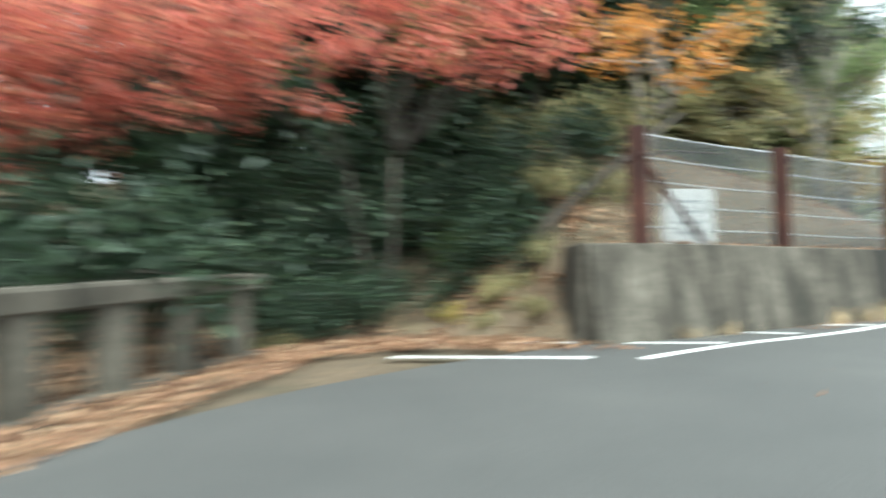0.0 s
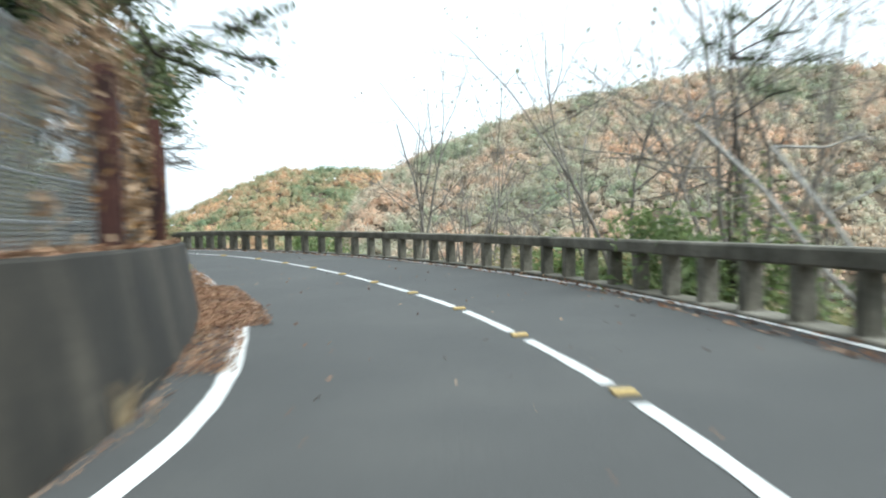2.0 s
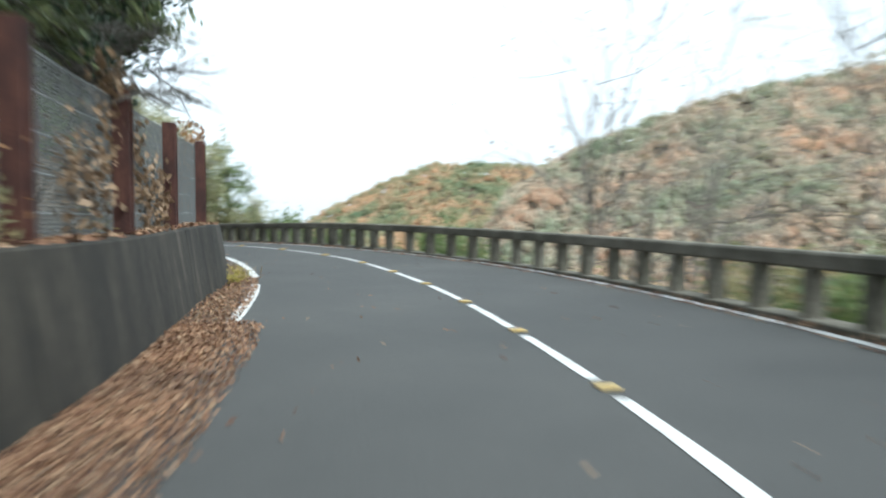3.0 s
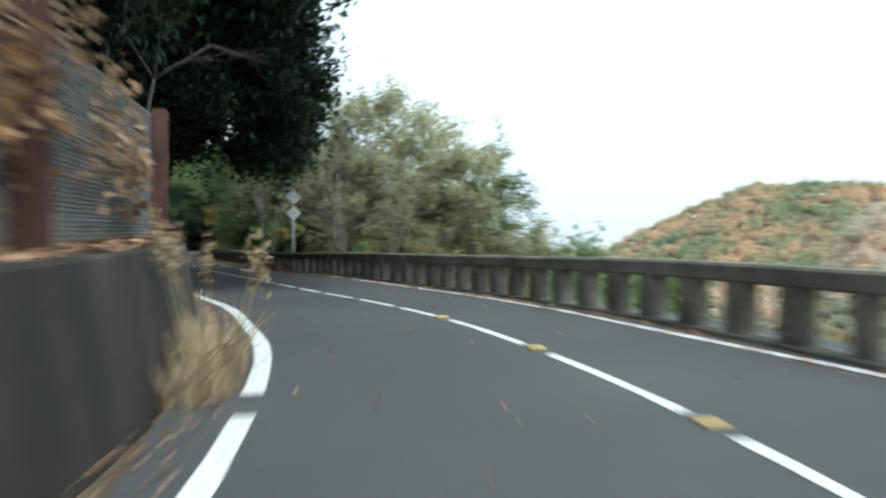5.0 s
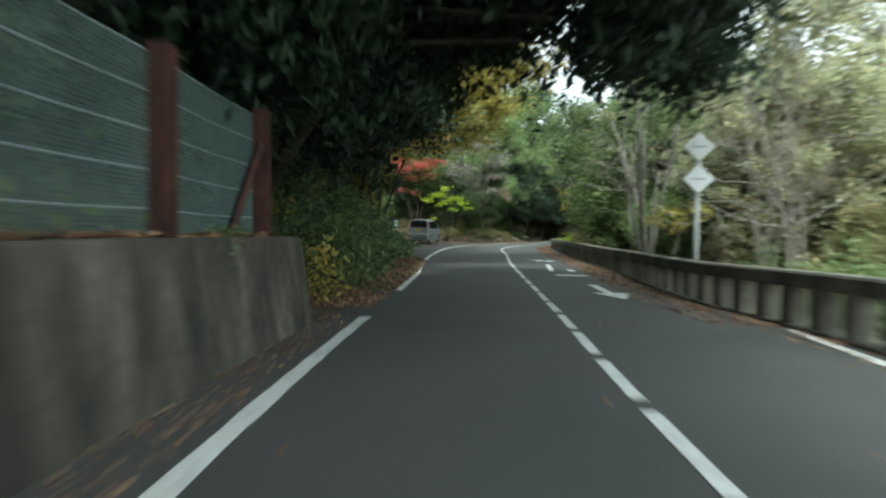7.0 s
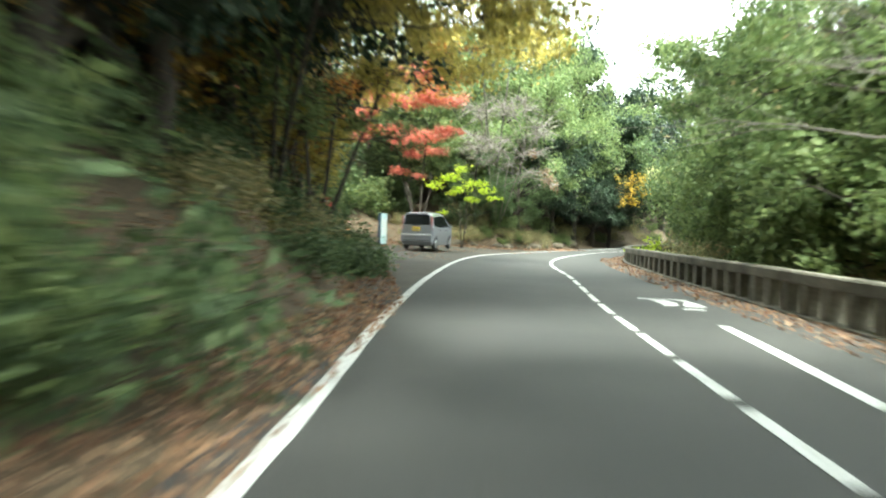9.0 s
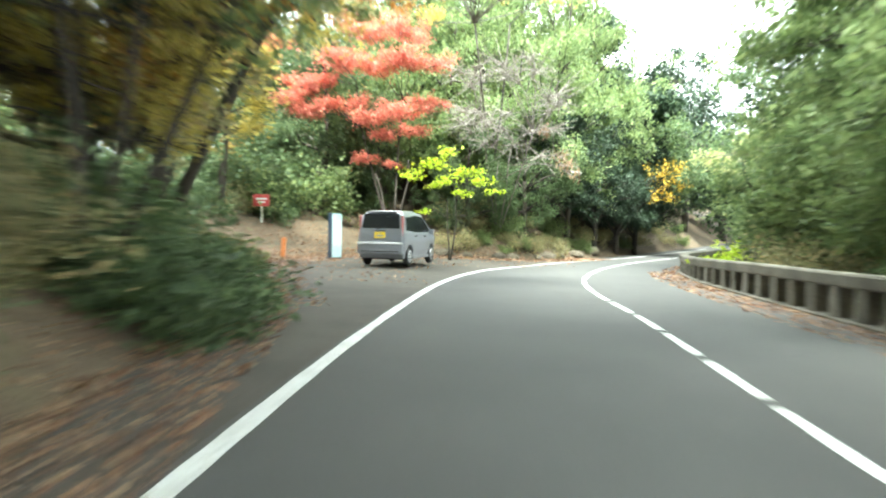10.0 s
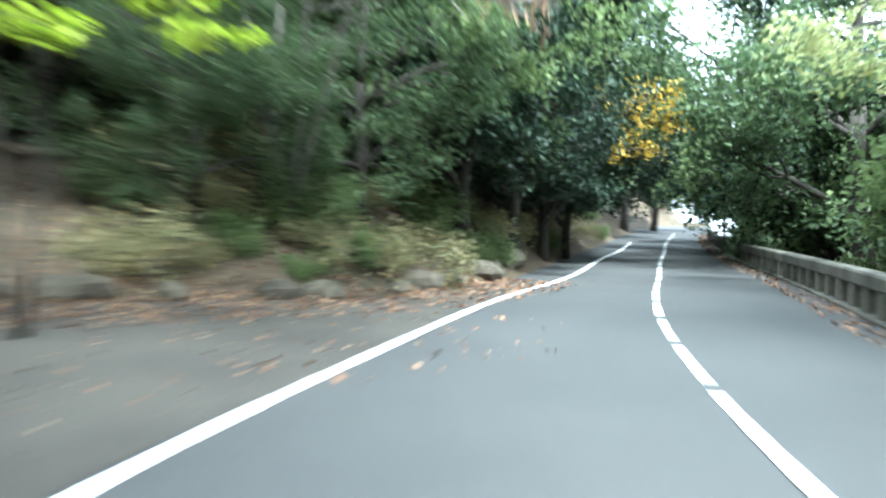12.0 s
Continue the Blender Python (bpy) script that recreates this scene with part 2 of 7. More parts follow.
M["bark_white"] = two_scale("white_bark", [(0.3, (0.30, 0.28, 0.25)), (0.7, (0.52, 0.50, 0.46))], [(0.3, (0.6, 0.6, 0.6)), (0.7, (1.05, 1.05, 1.05))], 5.0, 25.0, 0.85, 0, 0.5, 0.01)
# Evergreen leaf lightened to stand in for brighter light round the lay-by.
M["lf_cedar_lit"] = leaf_mat("lightened_evergreen_leaf", [(0.0, (0.075, 0.12, 0.058)), (0.6, (0.12, 0.18, 0.08)), (1.0, (0.18, 0.24, 0.10))], 0.6, 0.42)
M["lf_brown"] = leaf_mat("withered_leaf", [(0.0, (0.16, 0.10, 0.06)), (0.6, (0.30, 0.20, 0.12)), (1.0, (0.42, 0.30, 0.20))], 0.75, 0.25)


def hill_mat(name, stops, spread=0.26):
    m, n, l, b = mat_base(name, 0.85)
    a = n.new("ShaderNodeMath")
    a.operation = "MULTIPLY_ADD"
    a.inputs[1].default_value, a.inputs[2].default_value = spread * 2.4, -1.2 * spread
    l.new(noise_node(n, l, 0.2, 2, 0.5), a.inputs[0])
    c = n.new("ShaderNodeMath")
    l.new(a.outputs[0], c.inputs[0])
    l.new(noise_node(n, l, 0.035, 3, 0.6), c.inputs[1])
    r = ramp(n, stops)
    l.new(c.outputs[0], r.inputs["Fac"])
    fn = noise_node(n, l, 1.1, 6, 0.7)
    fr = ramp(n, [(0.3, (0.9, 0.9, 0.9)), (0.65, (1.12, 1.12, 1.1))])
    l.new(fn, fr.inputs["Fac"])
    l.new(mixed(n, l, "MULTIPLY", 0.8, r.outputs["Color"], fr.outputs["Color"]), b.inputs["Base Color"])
    # translucent share softens the crowns' contrast as haze would
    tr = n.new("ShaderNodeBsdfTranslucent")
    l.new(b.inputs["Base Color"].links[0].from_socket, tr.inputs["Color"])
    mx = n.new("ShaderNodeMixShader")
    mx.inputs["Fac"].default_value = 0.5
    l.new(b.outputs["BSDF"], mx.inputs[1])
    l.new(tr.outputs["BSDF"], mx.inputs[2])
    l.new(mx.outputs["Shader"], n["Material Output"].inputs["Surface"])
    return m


# Hill colours lightened and greyed to stand in for haze.
M["hill_far"] = hill_mat("hazed_far_wood", [(0.25, (0.22, 0.29, 0.17)), (0.40, (0.32, 0.35, 0.21)), (0.5, (0.42, 0.38, 0.23)), (0.58, (0.55, 0.42, 0.27)), (0.68, (0.68, 0.45, 0.28)), (0.8, (0.66, 0.52, 0.30))])
M["hill_near"] = hill_mat("hazed_near_wood", [(0.25, (0.31, 0.36, 0.24)), (0.38, (0.42, 0.44, 0.31)), (0.47, (0.53, 0.49, 0.37)), (0.55, (0.62, 0.52, 0.40)), (0.64, (0.70, 0.52, 0.38)), (0.78, (0.76, 0.53, 0.35))], 0.24)


# ---- mesh helpers ----
def mesh_ob(name, verts, faces, mat, parent=None, label="", smooth=False):
    me = bpy.data.meshes.new(name)
    me.from_pydata([tuple(v) for v in np.asarray(verts, float).tolist()], [], [tuple(f) for f in faces])
    me.materials.append(mat)
    if smooth:
        me.polygons.foreach_set("use_smooth", [True] * len(me.polygons))
    ob = new(name, me)
    if parent:
        ob.parent = parent
    if label:
        ob["label"] = label
    return ob


def part(name, bm, mat, parent, label=""):
    me = bpy.data.meshes.new(name)
    bm.to_mesh(me)
    bm.free()
    me.materials.append(mat)
    ob = new(name, me)
    ob.parent = parent
    if label:
        ob["label"] = label
    return ob


def thing(name, m, label, category, group=""):
    e = new(name)
    e.empty_display_size = 0.2
    e.matrix_basis = m
    return tagged(e, label, category, group)


def box_bm(sx, sy, sz, at=(0, 0, 0), bevel=0.0, turn=None):
    bm = bmesh.new()
    bmesh.ops.create_cube(bm, size=1, matrix=Matrix.Diagonal((sx, sy, sz, 1)))
    if bevel:
        bmesh.ops.bevel(bm, geom=bm.edges[:], offset=bevel, segments=2, affect="EDGES", profile=0.6)
    bmesh.ops.transform(bm, verts=bm.verts[:], matrix=Matrix.Translation(at) @ (turn or Matrix()))
    return bm


def tube(points, radii, sides=6):
    """A tapered tube along points: vertices and faces."""
    p = np.asarray(points, float)
    r = np.broadcast_to(np.asarray(radii, float), (len(p),))
    d = np.gradient(p, axis=0)
    d /= np.linalg.norm(d, axis=1)[:, None] + 1e-9
    ref = np.where(np.abs(d[:, 2:3]) > 0.9, np.array([[1.0, 0, 0]]), np.array([[0, 0, 1.0]]))
    u = np.cross(d, ref)
    u /= np.linalg.norm(u, axis=1)[:, None] + 1e-9
    v = np.cross(d, u)
    a = np.linspace(0, 2 * np.pi, sides, endpoint=False)
    ring = p[:, None] + r[:, None, None] * (np.cos(a)[None, :, None] * u[:, None] + np.sin(a)[None, :, None] * v[:, None])
    n = len(p)
    f = [(i * sides + j, i * sides + (j + 1) % sides, (i + 1) * sides + (j + 1) % sides, (i + 1) * sides + j) for i in range(n - 1) for j in range(sides)]
    f.append(tuple(range(sides - 1, -1, -1)))
    f.append(tuple((n - 1) * sides + j for j in range(sides)))
    return ring.reshape(-1, 3), f


def joined(pieces):
    vs, fs, k = [], [], 0
    for v, f in pieces:
        vs.append(np.asarray(v, float))
        fs += [tuple(i + k for i in g) for g in f]
        k += len(v)
    return np.concatenate(vs), fs


def leaves(centres, length, width, rng, flat=0.5, hang=0.0):
    """Leaf quads at the centres; flat 1: level, 0: any way up; hang: points droop."""
    c = np.asarray(centres, float)
    n = len(c)
    nrm = rng.normal(size=(n, 3))
    nrm[:, 2] = np.abs(nrm[:, 2]) * (1 + 3 * flat)
    nrm /= np.linalg.norm(nrm, axis=1)[:, None]
    t = rng.normal(size=(n, 3))
    t[:, 2] -= hang * 3
    u = t - (t * nrm).sum(1)[:, None] * nrm
    u /= np.linalg.norm(u, axis=1)[:, None] + 1e-9
    w = np.cross(nrm, u)
    s = rng.uniform(0.65, 1.25, (n, 1))
    L, W = length * s, width * s
    v = np.stack([c - u * L * 0.5, c + w * W * 0.5 + u * L * 0.08, c + u * L * 0.55 - nrm * L * 0.12, c - w * W * 0.5 + u * L * 0.08], 1).reshape(-1, 3)
    f = np.arange(4 * n).reshape(n, 4).tolist()
    return v, f


# ---- the plan: lines of the road ----
def spline(nodes, step):
    """A smooth line through the nodes (Catmull-Rom), at about even steps."""
    p = np.asarray(nodes, float)
    q = np.vstack([2 * p[0] - p[1], p, 2 * p[-1] - p[-2]])
    out = []
    for i in range(1, len(q) - 2):
        n = max(2, int(np.linalg.norm(q[i + 1, :2] - q[i, :2]) / step))
        for t in np.arange(n) / n:
            out.append(0.5 * (2 * q[i] + (q[i + 1] - q[i - 1]) * t + (2 * q[i - 1] - 5 * q[i] + 4 * q[i + 1] - q[i + 2]) * t * t
                              + (3 * q[i] - q[i - 1] - 3 * q[i + 1] + q[i + 2]) * t ** 3))
    return np.array(out + [q[-2]])


CENTRE = spline([(1.3, -40, .05), (1.3, -8, .05), (2.0, 1.0, .03), (4.2, 6.0, .02), (7.5, 9.8, -.05), (10.6, 12.4, -.12), (13.67, 15.19, -.2), (17.31, 19.53, -.33),
                 (20.32, 24.30, -.42), (22.84, 29.38, -.44), (24.76, 34.72, -.42), (25.2, 38, -.36), (25.02, 42, -.31), (24.47, 45.76, -.35), (23.58, 49.64, -.42),
                 (22.37, 55.12, -.5), (21.32, 60.63, -.62), (20.78, 63.37, -.68), (19.3, 70.5, -.77), (18.2, 76, -.87), (17.27, 80.81, -.95), (15.94, 88.2, -1.0),
                 (15.0, 92.2, -1.0), (14.45, 95.6, -1.01), (14.3, 98.5, -1.02), (14.4, 101.8, -1.03), (14.9, 106, -1.04), (15.7, 110, -1.05), (16.9, 114.8, -1.07),
                 (18.3, 120.6, -1.08), (20.5, 129, -1.05), (23, 139, -1.0), (27.5, 155, -.8), (34, 180, -.3)], 0.6)
LEFT_LINE = spline([(1.8, 10.3), (3.3, 11.4), (5.2, 12.5), (7.5, 14.2), (9.7, 15.7), (11.8, 17.5), (14.45, 20.95), (16.2, 23.8), (17.95, 27.0), (20.2, 31.4), (21.85, 36), (22.4, 40.2), (22.2, 43.2), (21.84, 45.9), (21.0, 49.4), (20.05, 53),
                    (18.53, 59.6), (16.3, 69.7), (14.35, 77.1), (12.65, 84.5), (11.5, 91), (10.95, 95.5), (10.85, 98.5), (11.0, 100.6), (11.6, 103.5),
                    (12.9, 108.6), (14.7, 114), (16.6, 121.8), (18.6, 129), (21, 139)], 0.6)
RIGHT_LINE = spline([(11.2, 9.5), (14.8, 12.45), (16.7, 14.2), (18.4, 15.9), (21.2, 19.3), (23.4, 22.6), (25.2, 26.1), (26.9, 30.6), (27.7, 34.5), (27.75, 37.6), (27.15, 41.5), (26.9, 44.5),
                     (26.3, 49), (25.0, 55.7), (24.39, 60.2)], 0.6)
RAIL = spline([(5.2, 0.5), (8.2, 5.0), (12.3, 9.5), (15.75, 12.95), (17.6, 14.75), (19.5, 16.75), (22.55, 20.4), (24.7, 24.0), (26.55, 28.3), (27.75, 32.4), (28.1, 36.5), (27.9, 40), (27.6, 43.5),
               (27.2, 47), (26.5, 51), (25.55, 56), (24.6, 60.5), (23.45, 65.2), (22.4, 71.5), (21.45, 77.05), (20.3, 83.1), (19.15, 88.6), (18.2, 93.5), (17.5, 98), (17.25, 102.5),
               (17.7, 105.8), (18.5, 109), (19.8, 114.5), (21.4, 122), (23.6, 131), (26.2, 141), (31, 157)], 0.5)
WALL = spline([(1.5, 11.8), (2.5, 12.25), (5.15, 13.7), (7.9, 15.2), (10.15, 16.75), (12.25, 19.15), (14.05, 21.7), (15.6, 24.25), (17.0, 26.95), (18.35, 29.6), (19.8, 32.25), (20.9, 35.5),
               (21.55, 39), (21.5, 42.6), (20.95, 45.95), (20.05, 48.95), (19.4, 52.0), (18.7, 55.15), (17.95, 58.6)], 0.5)
# verge on the hill side, with the height of its foot over the road, the rise per metre and the most it rises
VERGE = np.array([(-8, -40, .1, .3, 3), (-6.4, -3, .1, .35, 4), (-4.0, 7.7, .1, .12, 1), (-3.1, 11.9, .1, .2, 2), (-0.9, 13.0, .1, .7, 6), (0.5, 12.6, .4, .8, 5), (1.5, 12.2, 1.1, .9, 5), (5.15, 13.9, 1.1, 1.1, 5),
                  (7.9, 15.4, 1.1, .9, 3.5), (10.15, 16.95, 1.1, .5, 2), (12.25, 19.35, 1.08, .3, 1.2), (15.6, 24.45, 1.08, .25, 1.5), (18.35, 29.8, 1.08, .3, 3), (20.9, 35.7, 1.05, .4, 5),
                  (21.3, 42.6, 1.05, .5, 7), (20.0, 48.9, 1.05, .5, 8), (18.6, 55.2, 1.1, .5, 8), (17.8, 58.7, .8, .55, 8), (17.2, 60.6, .05, .7, 8), (15.2, 70, .05, .9, 9), (13.1, 78.5, .08, 1.0, 9),
                  (11.3, 83.0, .1, .95, 8), (9.6, 87, .1, .6, 5), (7.0, 91, .15, .28, 4), (5.2, 95, .25, .22, 4), (4.8, 98.5, .25, .22, 4), (6.0, 103, .25, .4, 5), (8.4, 106.0, .2, .6, 6),
                  (11.2, 108.2, .15, .8, 7), (13.4, 112.5, .1, .9, 8), (15.6, 121.5, .1, .9, 8), (18, 131, .1, .9, 8), (20.4, 141, .1, .8, 8), (28, 170, .1, .6, 8)])


def to_line(px, py, line):
    """Nearest point of a polyline for many points: signed distance (left of it positive), segment, share."""
    best = np.full(px.shape, 1e9)
    sd, seg, sh = np.zeros(px.shape), np.zeros(px.shape, int), np.zeros(px.shape)
    for i in range(len(line) - 1):
        ax, ay = line[i, 0], line[i, 1]
        dx, dy = line[i + 1, 0] - ax, line[i + 1, 1] - ay
        t = np.clip(((px - ax) * dx + (py - ay) * dy) / (dx * dx + dy * dy), 0, 1)
        qx, qy = px - ax - t * dx, py - ay - t * dy
        d = qx * qx + qy * qy
        m = d < best
        best[m], seg[m], sh[m] = d[m], i, t[m]
        sd[m] = np.where(dx * qy - dy * qx > 0, 1, -1)[m]
    return sd * np.sqrt(best), seg, sh


def road_z(x, y):
    """Height of the carriageway and lay-by."""
    x, y = np.atleast_1d(np.asarray(x, float)), np.atleast_1d(np.asarray(y, float))
    sd, i, t = to_line(x, y, CENTRE[::2])
    c = CENTRE[::2]
    z = c[i, 2] * (1 - t) + c[np.minimum(i + 1, len(c) - 1), 2] * t
    lay = np.clip((y - 86) / 8, 0, 1) * np.clip((112 - y) / 6, 0, 1)
    return z + lay * 0.055 * np.clip(sd - 3.2, 0, 6)


def bumps(x, y, scale, seed):
    r = np.random.RandomState(seed)
    z = np.zeros(np.shape(x))
    for k in range(9):
        a, f = r.uniform(0, 2 * np.pi), scale * r.uniform(0.6, 2.2)
        z += np.sin((x * np.cos(a) + y * np.sin(a)) * f + r.uniform(0, 6)) / (0.6 + k * 0.25)
    return z / 4


def ridge(x, y, bearings, rises, far, foot, back, valley):
    """A ridge round the valley: its crest stands at the distance far and rises by the given degrees over the road at each bearing."""
    dx, dy = x - 15.0, y - 20.0
    r, az = np.hypot(dx, dy), np.degrees(np.arctan2(dx, dy))
    h = far * np.tan(np.radians(np.interp(az, bearings, rises, left=-12, right=-12))) + 0.8
    up = np.clip((r - foot) / (far - foot), 0, 1)
    down = np.clip((r - far) / back, 0, 1)
    k = up ** 1.25 * (1 - down * down * (3 - 2 * down))
    return valley + np.clip(h - valley, 0, None) * k


def far_z(x, y):
    """The valley and the hills across it."""
    near = ridge(x, y, [40, 44, 46.5, 50, 54, 58, 61, 65, 69, 73, 77, 80, 90, 110, 140, 165], [-6, 1.0, 2.7, 4.3, 5.8, 7.1, 8.4, 9.5, 10.2, 10.5, 10.0, 9.4, 8.0, 6, 4, -6], 230, 50, 170, -34)
    wide = ridge(x, y, [18, 24, 26, 28, 30, 32.5, 35, 38, 40, 43, 46, 52, 60, 70], [-9, -3.2, -2.4, -1.0, 0.3, 1.5, 2.7, 3.7, 3.4, 3.55, 3.3, 2.9, 0.5, -6], 420, 150, 200, -48)
    z = np.maximum(near, wide)
    r = np.hypot(x - 15, y - 20)
    return z + bumps(x, y, 0.035, 5) * 2.2 * np.clip((r - 60) / 60, 0, 1) * np.clip((700 - r) / 300, 0, 1) - np.clip(r - 700, 0, None) * 0.012


def ground_z(x, y):
    x, y = np.atleast_1d(np.asarray(x, float)), np.atleast_1d(np.asarray(y, float))
    rz = road_z(x, y)
    dl, i, t = to_line(x, y, VERGE)
    v = VERGE
    row = v[i] * (1 - t)[:, None] + v[i + 1] * t[:, None]
    dr = -to_line(x, y, RAIL[::3])[0]
    z = rz - 0.06
    up = np.clip(dl, 0, None)
    rough = bumps(x, y, 0.9, 2) * 0.22 * np.clip(up / 2, 0, 1) + bumps(x, y, 0.25, 3) * 0.7 * np.clip(up / 6, 0, 1)
    zl = rz - 0.06 + row[:, 2] * np.clip(up / 0.5, 0, 1) + row[:, 4] * (1 - np.exp(-np.clip(up - 0.4, 0, None) * row[:, 3] / row[:, 4])) + rough
    z = np.where(dl > 0, zl, z)
    d = np.clip(dr - 0.45, 0, None)
    steep = np.clip((y - 52) / 16, 0, 1)
    zr = rz - 0.06 - 0.55 * d * (1 - 0.62 * steep) + bumps(x, y, 0.5, 4) * 0.3 * np.clip(d / 3, 0, 1)
    fz = far_z(x, y)
    k = np.clip((d - 25) / 60, 0, 1)
    k = k * k * (3 - 2 * k)
    zr = np.maximum(zr, -30) * (1 - k) + fz * k
    z = np.where((dr > 0.45) & (dl <= 0), zr, z)
    back = np.clip((np.hypot(x - 18, y - 60) - 160) / 300, 0, 1)
    return np.where(dl > 0, z * (1 - back) - 20 * back, z)


def stretch_axis(a, b, step, far):
    inner = np.arange(a, b + step, step)
    out, g = [], step
    while sum(out) < far:
        g *= 1.22
        out.append(g)
    o = np.cumsum(out)
    return np.concatenate([(a - o)[::-1], inner, inner[-1] + o])


# ---- ground ----
gx, gy = stretch_axis(-22, 42, 0.5, 2400), stretch_axis(-12, 142, 0.6, 2400)
GX, GY = np.meshgrid(gx, gy)
GZ = ground_z(GX.ravel(), GY.ravel())
nx, ny = len(gx), len(gy)
quad = (np.arange(ny - 1)[:, None] * nx + np.arange(nx - 1)[None]).ravel()
ground = mesh_ob("ground", np.stack([GX.ravel(), GY.ravel(), GZ], 1), np.stack([quad, quad + 1, quad + 1 + nx, quad + nx], 1).tolist(), M["soil"], smooth=True)
tagged(ground, "brown leaf-strewn hillside soil falling into a wooded valley", "ground", kind="structure")


def normals2(line):
    d = np.gradient(line[:, :2], axis=0)
    d /= np.linalg.norm(d, axis=1)[:, None] + 1e-9
    return np.stack([-d[:, 1], d[:, 0]], 1)


def offset(line, n):
    return line[:, :2] + normals2(line) * n


# carriageway
ext = spline([(0, 8), (32, 7.2), (41, 6.6), (46, 6.6), (51, 5.0), (55, 4.3), (60, 3.75), (70, 3.5), (122, 3.5), (127, 4.0), (131, 5.2), (134, 6.0), (137, 6.7), (141, 8.3), (147, 9.2), (151, 8.4), (155, 6.2), (159, 3.8), (165, 3.5), (300, 3.5)], 1.0)
cs = np.r_[0, np.cumsum(np.linalg.norm(np.diff(CENTRE[:, :2], axis=0), axis=1))]
nl = np.interp(cs, ext[:, 0], ext[:, 1])
nm = normals2(CENTRE)
cols = 13
rv = []
for k in range(len(CENTRE)):
    w = np.r_[np.linspace(-3.55, 0, 5)[:-1], np.linspace(0, nl[k], cols - 4)]
    rv.append(CENTRE[k, :2] + nm[k] * w[:, None])
rv = np.array(rv).reshape(-1, 2)
rz = road_z(rv[:, 0], rv[:, 1])
nr = len(CENTRE)
top = np.column_stack([rv, rz])
bot = np.column_stack([rv, rz - 0.25])
q = (np.arange(nr - 1)[:, None] * cols + np.arange(cols - 1)[None]).ravel()
rf = np.stack([q, q + 1, q + 1 + cols, q + cols], 1).tolist()
K = nr * cols
for a in range(nr - 1):
    rf.append((a * cols, (a + 1) * cols, (a + 1) * cols + K, a * cols + K))
    b = a * cols + cols - 1
    rf.append((b, b + K, b + cols + K, b + cols))
road = mesh_ob("road", np.vstack([top, bot]), rf, M["asphalt"], smooth=False)
tagged(road, "dark grey two-lane asphalt mountain road with a lay-by", "road", kind="structure")


# older, dusty asphalt of the lay-by
lv, lf2 = [], []
for k in np.nonzero((cs > 126) & (cs < 161))[0]:
    w0 = float(np.abs(to_line(CENTRE[k:k + 1, 0], CENTRE[k:k + 1, 1], LEFT_LINE)[0][0])) + 0.14
    if nl[k] > w0 + 0.1:
        lv += [CENTRE[k, :2] + nm[k] * w for w in np.linspace(w0, nl[k] - 0.02, 5)]
lv = np.array(lv)
for k in range(len(lv) // 5 - 1):
    lf2 += [(k * 5 + j, k * 5 + j + 1, k * 5 + j + 6, k * 5 + j + 5) for j in range(4)]
mesh_ob("lay_by_surface", np.column_stack([lv, road_z(lv[:, 0], lv[:, 1]) + 0.005]), lf2, M["asphalt_old"], road, "brown-grey dusty asphalt of the lay-by")


def strip(name, line, width, lift=0.006, mat=None, parent=road, wear=0):
    """A flat painted band along a line, laid on the road."""
    p = np.asarray(line, float)[:, :2]
    n = normals2(p)
    r = np.random.RandomState(wear + len(p))
    wob = width / 2 * (1 + r.uniform(-0.10, 0.10, (len(p), 1)))
    a, b = p + n * wob, p - n * wob
    v = np.vstack([np.column_stack([a, road_z(a[:, 0], a[:, 1]) + lift]), np.column_stack([b, road_z(b[:, 0], b[:, 1]) + lift])])
    m = len(p)
    return mesh_ob(name, v, [(i, i + 1, m + i + 1, m + i) for i in range(m - 1)], mat or M["paint"], parent)


def piece_of(line, a, b):
    """The stretch of a line between arc lengths a and b."""
    p = np.asarray(line, float)[:, :2]
    c = np.r_[0, np.cumsum(np.linalg.norm(np.diff(p, axis=0), axis=1))]
    t = np.linspace(a, b, max(2, int((b - a) / 0.4) + 1))
    return np.column_stack([np.interp(t, c, p[:, 0]), np.interp(t, c, p[:, 1])])


def arc_at(line, x, y):
    p = np.asarray(line, float)[:, :2]
    c = np.r_[0, np.cumsum(np.linalg.norm(np.diff(p, axis=0), axis=1))]
    return c[np.argmin((p[:, 0] - x) ** 2 + (p[:, 1] - y) ** 2)]


# edge lines, hidden by fallen leaves here and there
LL = lambda x, y: arc_at(LEFT_LINE, x, y)
for a, b in ((LL(1.8, 10.3), LL(14.45, 20.95)), (LL(17.95, 27.0), LL(20.2, 31.4)), (LL(20.6, 32.5), LL(22.3, 38.3)), (LL(22.35, 39.2), LL(18.53, 59.6)), (LL(17.4, 64.5), LL(21, 139))):
    strip("edge_line", piece_of(LEFT_LINE, a, b), 0.16)
RL = lambda x, y: arc_at(RIGHT_LINE, x, y)
for a, b in ((0, RL(25.1, 55.2)), (RL(24.9, 56.2), RL(24.39, 60.2))):
    strip("edge_line", piece_of(RIGHT_LINE, a, b), 0.15)
